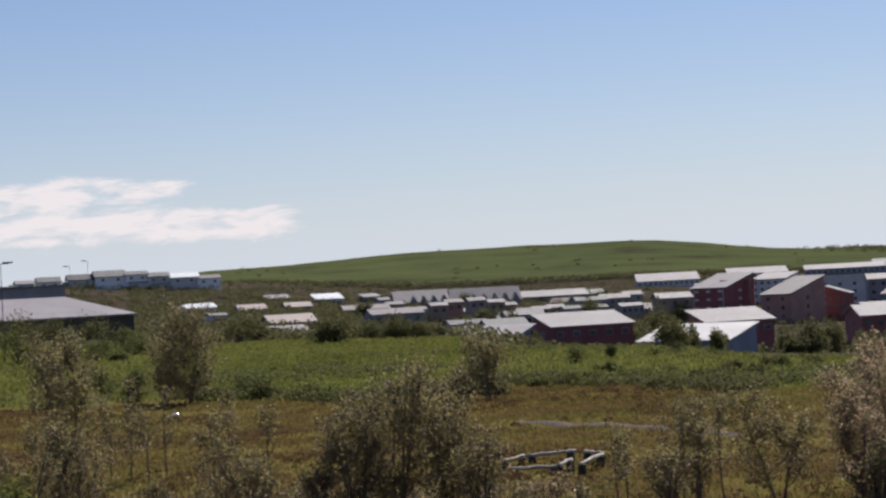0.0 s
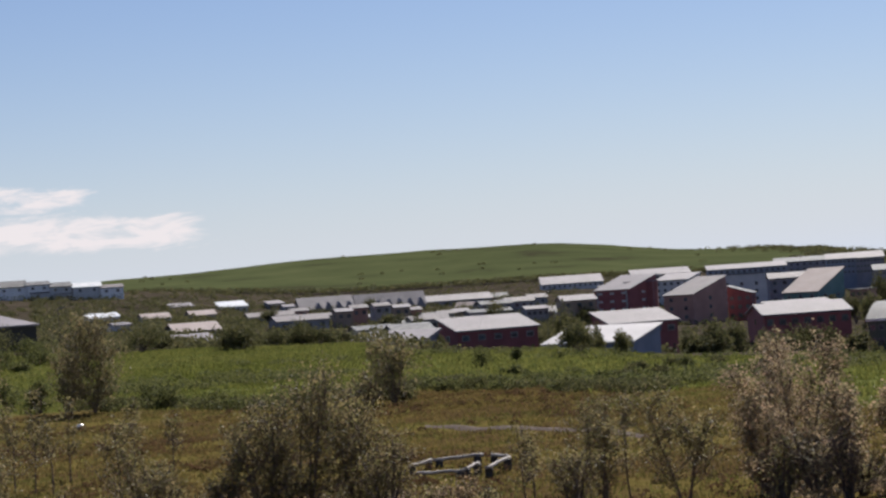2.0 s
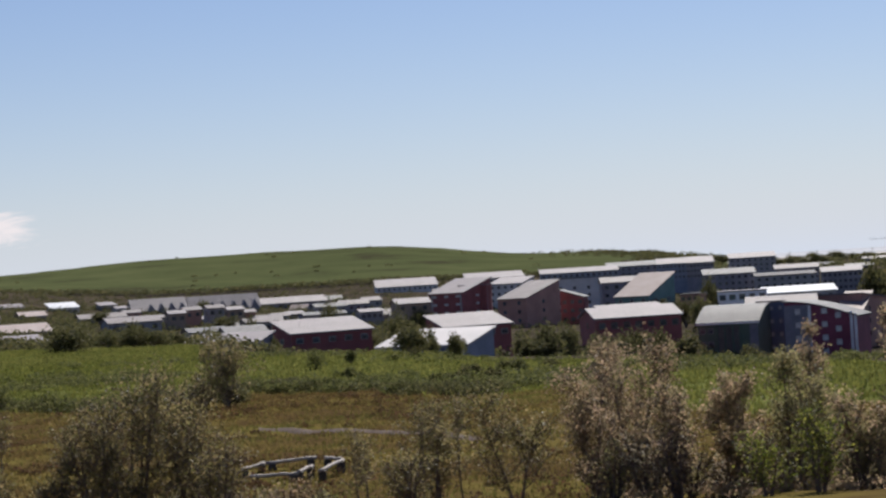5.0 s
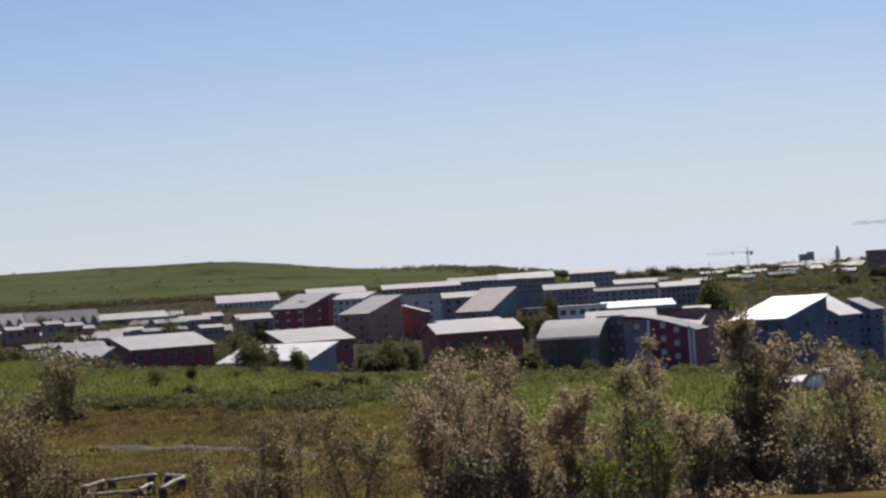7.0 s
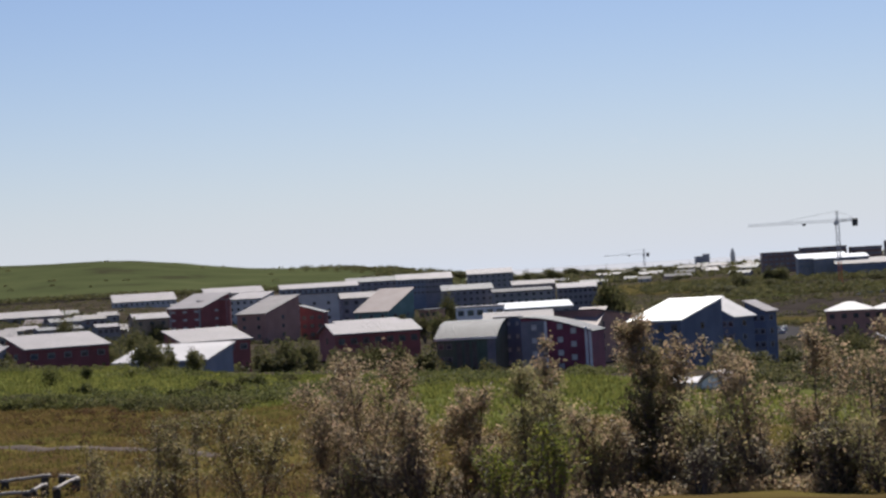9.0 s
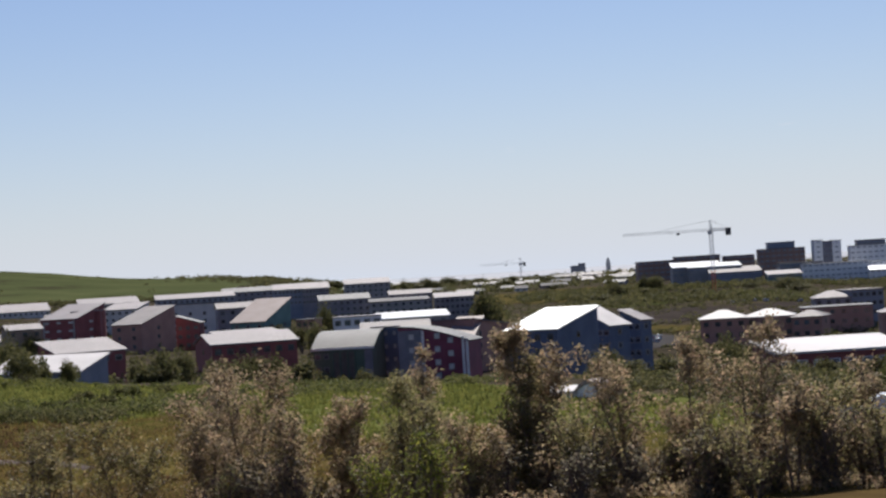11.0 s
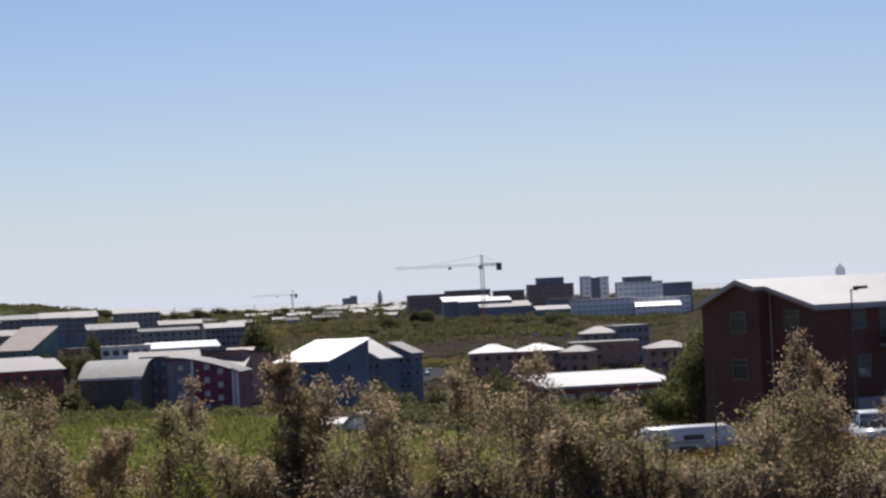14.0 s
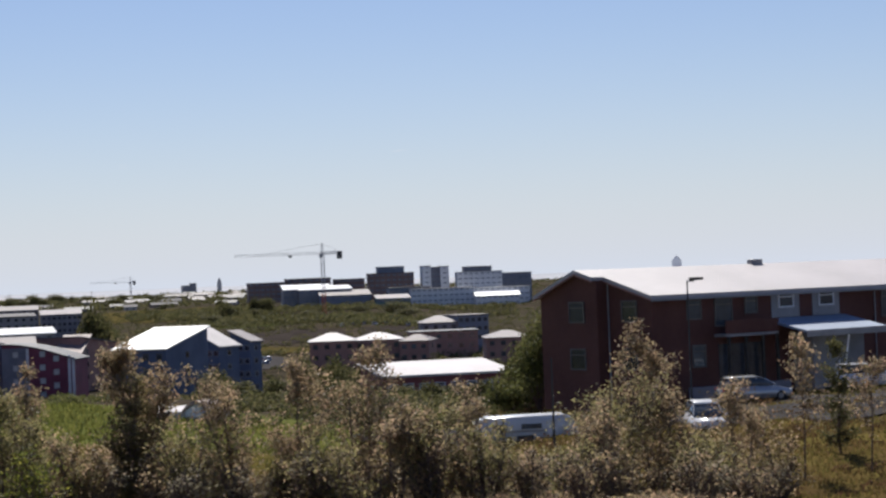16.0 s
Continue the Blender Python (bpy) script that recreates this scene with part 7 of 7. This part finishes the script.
town_tree(14.94, 1900, 6, 13.7, 117, top=2.3)
town_tree(16.39, 1900, 6, 10.1, 118, top=2.0)
town_tree(12.72, 1700, 6, 11.2, 119, top=5.1)
town_tree(15.86, 2100, 6, 9.6, 120, top=1.6)
town_tree(18.05, 1900, 6, 13.4, 121, top=-0.7)
town_tree(17.88, 2100, 6, 13.0, 122, top=0.2)
town_tree(13.14, 1900, 6, 15.8, 123, top=4.3)
town_tree(18.05, 1700, 6, 11.4, 124, top=-0.1)
town_tree(15.75, 2100, 6, 11.8, 125, top=2.8)
town_tree(14.88, 1700, 6, 7.5, 126, top=1.6)
town_tree(21.08, 2100, 6, 9.6, 127, top=-5.6)
town_tree(14.52, 1700, 6, 8.6, 128, top=2.0)
town_tree(18.49, 2100, 6, 9.2, 129, top=-2.1)
town_tree(15.38, 1900, 6, 14.7, 130, top=2.9)
town_tree(19.65, 2100, 6, 9.1, 131, top=-4.9)
town_tree(18.24, 1700, 6, 10.2, 132, top=-2.2)
town_tree(19.45, 1900, 6, 15.8, 133, top=-0.7)
town_tree(19.62, 1900, 6, 9.1, 134, top=-3.9)
town_tree(23.17, 1450, 6, 7.1, 135, top=-19.5)
town_tree(23.22, 1350, 6, 7.7, 136, top=-7.6)
town_tree(23.87, 1450, 6, 8.2, 137, top=-17.0)
town_tree(23.55, 1250, 6, 6.4, 138, top=-18.5)
town_tree(23.93, 1450, 6, 10.1, 139, top=-20.3)
town_tree(23.69, 1250, 6, 10.2, 140, top=-19.0)
town_tree(21.50, 1450, 6, 10.9, 141, top=-11.9)
town_tree(24.17, 1250, 6, 7.3, 142, top=-10.0)
town_tree(26.04, 1250, 6, 10.5, 143, top=-19.6)
town_tree(25.78, 1450, 6, 11.7, 144, top=-9.2)
town_tree(24.14, 1350, 6, 10.8, 145, top=-9.4)
town_tree(24.50, 1250, 6, 9.3, 146, top=-6.4)
town_tree(24.09, 1450, 6, 6.7, 147, top=-10.7)
town_tree(23.58, 1350, 6, 9.4, 148, top=-20.2)
town_tree(21.99, 1250, 6, 8.3, 149, top=-17.9)
town_tree(23.26, 1250, 6, 8.3, 150, top=-8.0)
town_tree(22.25, 1250, 6, 10.2, 151, top=-15.6)
town_tree(25.86, 1350, 6, 9.5, 152, top=-8.0)
town_tree(21.60, 1450, 6, 8.1, 153, top=-8.9)
town_tree(24.19, 1250, 6, 7.3, 154, top=-6.7)
town_tree(26.02, 1250, 6, 5.9, 155, top=-18.4)
town_tree(21.68, 1250, 6, 9.9, 156, top=-17.7)
town_tree(24.15, 1250, 6, 6.4, 157, top=-12.9)
town_tree(23.24, 1350, 6, 9.2, 158, top=-15.5)
town_tree(22.76, 1250, 6, 7.8, 159, top=-18.8)
town_tree(24.36, 1250, 6, 7.5, 160, top=-16.2)
town_tree(24.44, 1450, 6, 9.2, 161, top=-7.9)
town_tree(25.62, 1450, 6, 11.2, 162, top=-14.5)
town_tree(26.20, 1450, 6, 10.2, 163, top=-9.7)
town_tree(23.03, 1250, 6, 7.7, 164, top=-18.5)
for h, w, ob in SPECIMENS:  # the specimens themselves stand behind the brick house
    ob.matrix_basis = Matrix.Translation(on_ground(44 + w, 170 + 6 * h, -0.2))


# ---- grass, herbs and far woods that nobody could count ----
def scatter(name, label, count, where, height, width, mat, seed, category="grass"):
    """Blades: bent triangles standing on the ground, one mesh."""
    rng = np.random.default_rng(seed)
    pts = []
    while len(pts) < count:
        b, r = rng.uniform(*where[0]), math.sqrt(rng.uniform(where[1][0] ** 2, where[1][1] ** 2))
        p = place(float(b), r)
        if rng.random() < where[2](p.x, p.y, r, b):
            pts.append((p.x, p.y, ground_height(p.x, p.y)))
    p = np.array(pts)
    n = len(p)
    a = rng.uniform(0, 2 * np.pi, n)
    side = np.stack([np.cos(a), np.sin(a), np.zeros(n)], 1) * (width * rng.uniform(0.6, 1.4, n))[:, None]
    lean = rng.normal(size=(n, 3)) * 0.35 * height
    h = height * rng.uniform(0.5, 1.4, n)
    lean[:, 2] = h
    low = p - [0, 0, 0.04]
    q = np.stack([low - side, low + side, p + lean], 1).reshape(-1, 3)
    me = bpy.data.meshes.new(name)
    me.vertices.add(3 * n)
    me.vertices.foreach_set("co", q.astype(np.float32).ravel())
    me.loops.add(3 * n)
    me.loops.foreach_set("vertex_index", np.arange(3 * n, dtype=np.int32))
    me.polygons.add(n)
    me.polygons.foreach_set("loop_start", (np.arange(n) * 3).astype(np.int32))
    me.update(calc_edges=True)
    me.materials.append(mat)
    return tagged(new(name, me), label, category, kind="stuff")


scatter("dry_grass", "rough ochre grass on the lower slope", 130000, ((-14, 44), (66, 150), lambda x, y, r, b: (1 - meadow(x, y)) * (0.25 if abs(r - path_edge(b)) < 2.2 else 1.0)), 0.17, 0.06, GRASS_OCHRE, 31)
scatter("meadow_grass", "green meadow grass and herbs", 95000, ((-14, 30), (100, 330), lambda x, y, r, b: meadow(x, y) * (r < crest(b) + 5)), 0.33, 0.1, GRASS_GREEN, 32)


def herb_carpet(name, label, clumps, where, size, mat, seed, leaf, per):
    rng = np.random.default_rng(seed)
    pts = []
    for _ in range(clumps):
        for _ in range(200):
            b, r = float(rng.uniform(*where[0])), float(rng.uniform(*where[1]))
            p = place(b, r)
            if rng.random() < where[2](p.x, p.y, r, b):
                break
        s = size * rng.uniform(0.5, 1.3)
        d = rng.normal(size=(per, 3))
        d /= np.linalg.norm(d, axis=1)[:, None]
        d[:, 2] = np.abs(d[:, 2]) * 0.75
        c = np.array((p.x, p.y, ground_height(p.x, p.y) - 0.05))
        pts.append(c + d * s * rng.uniform(0.75, 1.05, per)[:, None])
    pts = np.concatenate(pts)
    return tagged(leaves_mesh(name, pts, leaf * rng.uniform(0.6, 1.4, len(pts)), rng, mat, None, aspect=0.7), label, "plants", kind="stuff")


def band(x, y, r, b):
    """Denser along the meadow's front and in loose rows behind it."""
    m = meadow(x, y)
    front = math.exp(-((r - FIELD_FRONT - 6 * math.sin(b * 0.7) + min(1.1 * max(b, 0) + 1.9 * max(b - 6, 0), 46) - 3) / 5) ** 2)
    rows = smooth((noise.noise(Vector((x * 0.03, y * 0.05, 2))) - 0.05) * 5)
    return m * min(1.0, front * 1.2 + rows * 0.35)


herb_carpet("lupin_carpet", "lush dark green lupin clumps on the meadow", 800, ((-13, 20), (138, 230), band), 1.0, BUSH_GREEN, 41, 0.2, 110)
herb_carpet("lupin_edge", "dark lupin thicket along the front of the meadow", 330, ((-7.5, 9), (130, 165), lambda x, y, r, b: (0.0 if meadow(x, y) < 0.5 else 1.0) * math.exp(-((r - FIELD_FRONT - 6 * math.sin(b * 0.7) + 1.1 * max(b, 0) + 1.9 * max(b - 6, 0) - 1.5) / 3) ** 2)), 0.95, LEAF_DARK, 55, 0.17, 120)
herb_carpet("meadow_herbs", "low green herbs over the meadow", 900, ((-13, 26), (150, 320), lambda x, y, r, b: meadow(x, y) * (r < crest(b) + 4)), 0.7, GRASS_GREEN, 42, 0.22, 30)
herb_carpet("heather", "brown tussocks of heather in dry grass", 1100, ((-13, 42), (68, 140), lambda x, y, r, b: (1 - meadow(x, y)) * (abs(r - path_edge(b)) > 3) * smooth((noise.noise(Vector((x * 0.12, y * 0.12, 8))) + 0.1) * 4)), 0.5, HEATHER, 43, 0.13, 50)
pts = []
rng = np.random.default_rng(50)
for p in HEDGES:
    n = 30
    d = rng.normal(size=(n, 3))
    d /= np.linalg.norm(d, axis=1)[:, None]
    d[:, 2] = np.abs(d[:, 2])
    s = float(rng.uniform(1.0, 2.4))
    x, y = p.x + float(rng.normal() * 1.5), p.y + float(rng.normal() * 1.5)
    pts.append(np.array((x, y, ground_height(x, y) - 0.1)) + d * s * rng.uniform(0.7, 1.05, n)[:, None] * np.array((1.2, 1.2, 1.3)))
pts = np.concatenate(pts)
tagged(leaves_mesh("hedges", pts, 0.7 * rng.uniform(0.6, 1.4, len(pts)), rng, LEAF_DARK, None, aspect=0.75), "dark hedges and shrubs along the house fronts", "plants", kind="stuff")
# a dark belt of trees along the foot of the hill
herb_carpet("tree_belt", "dark belt of low trees along the foot of the hill", 1400, ((-9, 13), (1440, 1490), lambda x, y, r, b: 1.0), 4.5, LEAF_DARK, 44, 1.5, 30)
herb_carpet("hill_scrub", "scattered dark scrub on the grassy hill", 44, ((-6, 12), (1560, 2150), lambda x, y, r, b: smooth((noise.noise(Vector((x * 0.006, y * 0.006, 4))) + 0.05) * 4)), 2.8, LEAF_DARK, 45, 1.1, 40)
herb_carpet("far_woods", "dark woods and gardens along the skyline", 1100, ((13, 36), (1500, 2350), lambda x, y, r, b: 0.4 + 0.6 * (b < 24)), 5.0, LEAF_DARK, 46, 2.0, 24)
herb_carpet("hill_woods", "low dark trees where the hill runs out", 260, ((10.2, 15), (1900, 2250), lambda x, y, r, b: smooth((b - 9.8) / 3)), 3.2, LEAF_DARK, 48, 1.2, 34)
herb_carpet("undergrowth", "brownish low undergrowth between the willows", 800, ((12.5, 38), (58, 76), lambda x, y, r, b: 0.35 + 0.65 * (r < 70)), 0.6, LEAF_BROWN, 54, 0.1, 80)
herb_carpet("roadside_shrubs", "dark green shrubs along the road below the slope", 330, ((22.8, 31.5), (128, 235), lambda x, y, r, b: float(b < 26.5 or r > 120)), 1.3, LEAF_DARK, 52, 0.3, 90)
herb_carpet("slope_shrubs", "dark scrub on the slope below the offices", 900, ((20.5, 31.5), (900, 1330), lambda x, y, r, b: smooth((noise.noise(Vector((x * 0.012, y * 0.012, 6))) + 0.02) * 5)), 4.2, LEAF_DARK, 53, 1.3, 44)
herb_carpet("valley_shrubs", "dark shrubs and small trees between the valley houses", 2600, ((-9, 7), (325, 900), lambda x, y, r, b: float(r > crest(b) + 14)), 2.3, LEAF_DARK, 49, 0.6, 40)
herb_carpet("garden_shrubs", "dark garden shrubs and hedges between the houses", 3400, ((-11, 34), (320, 1400), lambda x, y, r, b: float(r > crest(b) + 30) * (0.7 if b < 16 else 1.0)), 2.2, LEAF_DARK, 47, 0.75, 34)

# ---- footpath across the dry grass ----
def footpath():
    verts, faces = [], []
    bs = np.linspace(1.9, 8.6, 60)
    for b in bs:
        for k in (-0.9, -0.4, 0.4, 0.9):
            p = place(float(b), path_edge(float(b)) + k)
            verts.append((p.x, p.y, ground_height(p.x, p.y) + (0.14 if abs(k) < 0.8 else 0.0)))
    for i in range(len(bs) - 1):
        for k in range(3):
            a = i * 4 + k
            faces.append((a, a + 1, a + 5, a + 4))
    gravel = material("gravel_path", [(0.1, 0.08, 0.07), (0.16, 0.13, 0.115)], 1.5, 0.95, bump=0.5, spec=0.0)
    tagged(mesh_object("footpath", verts, faces, gravel, smooth_faces=True), "grey gravel footpath across the dry grass", "path", kind="structure")


footpath()
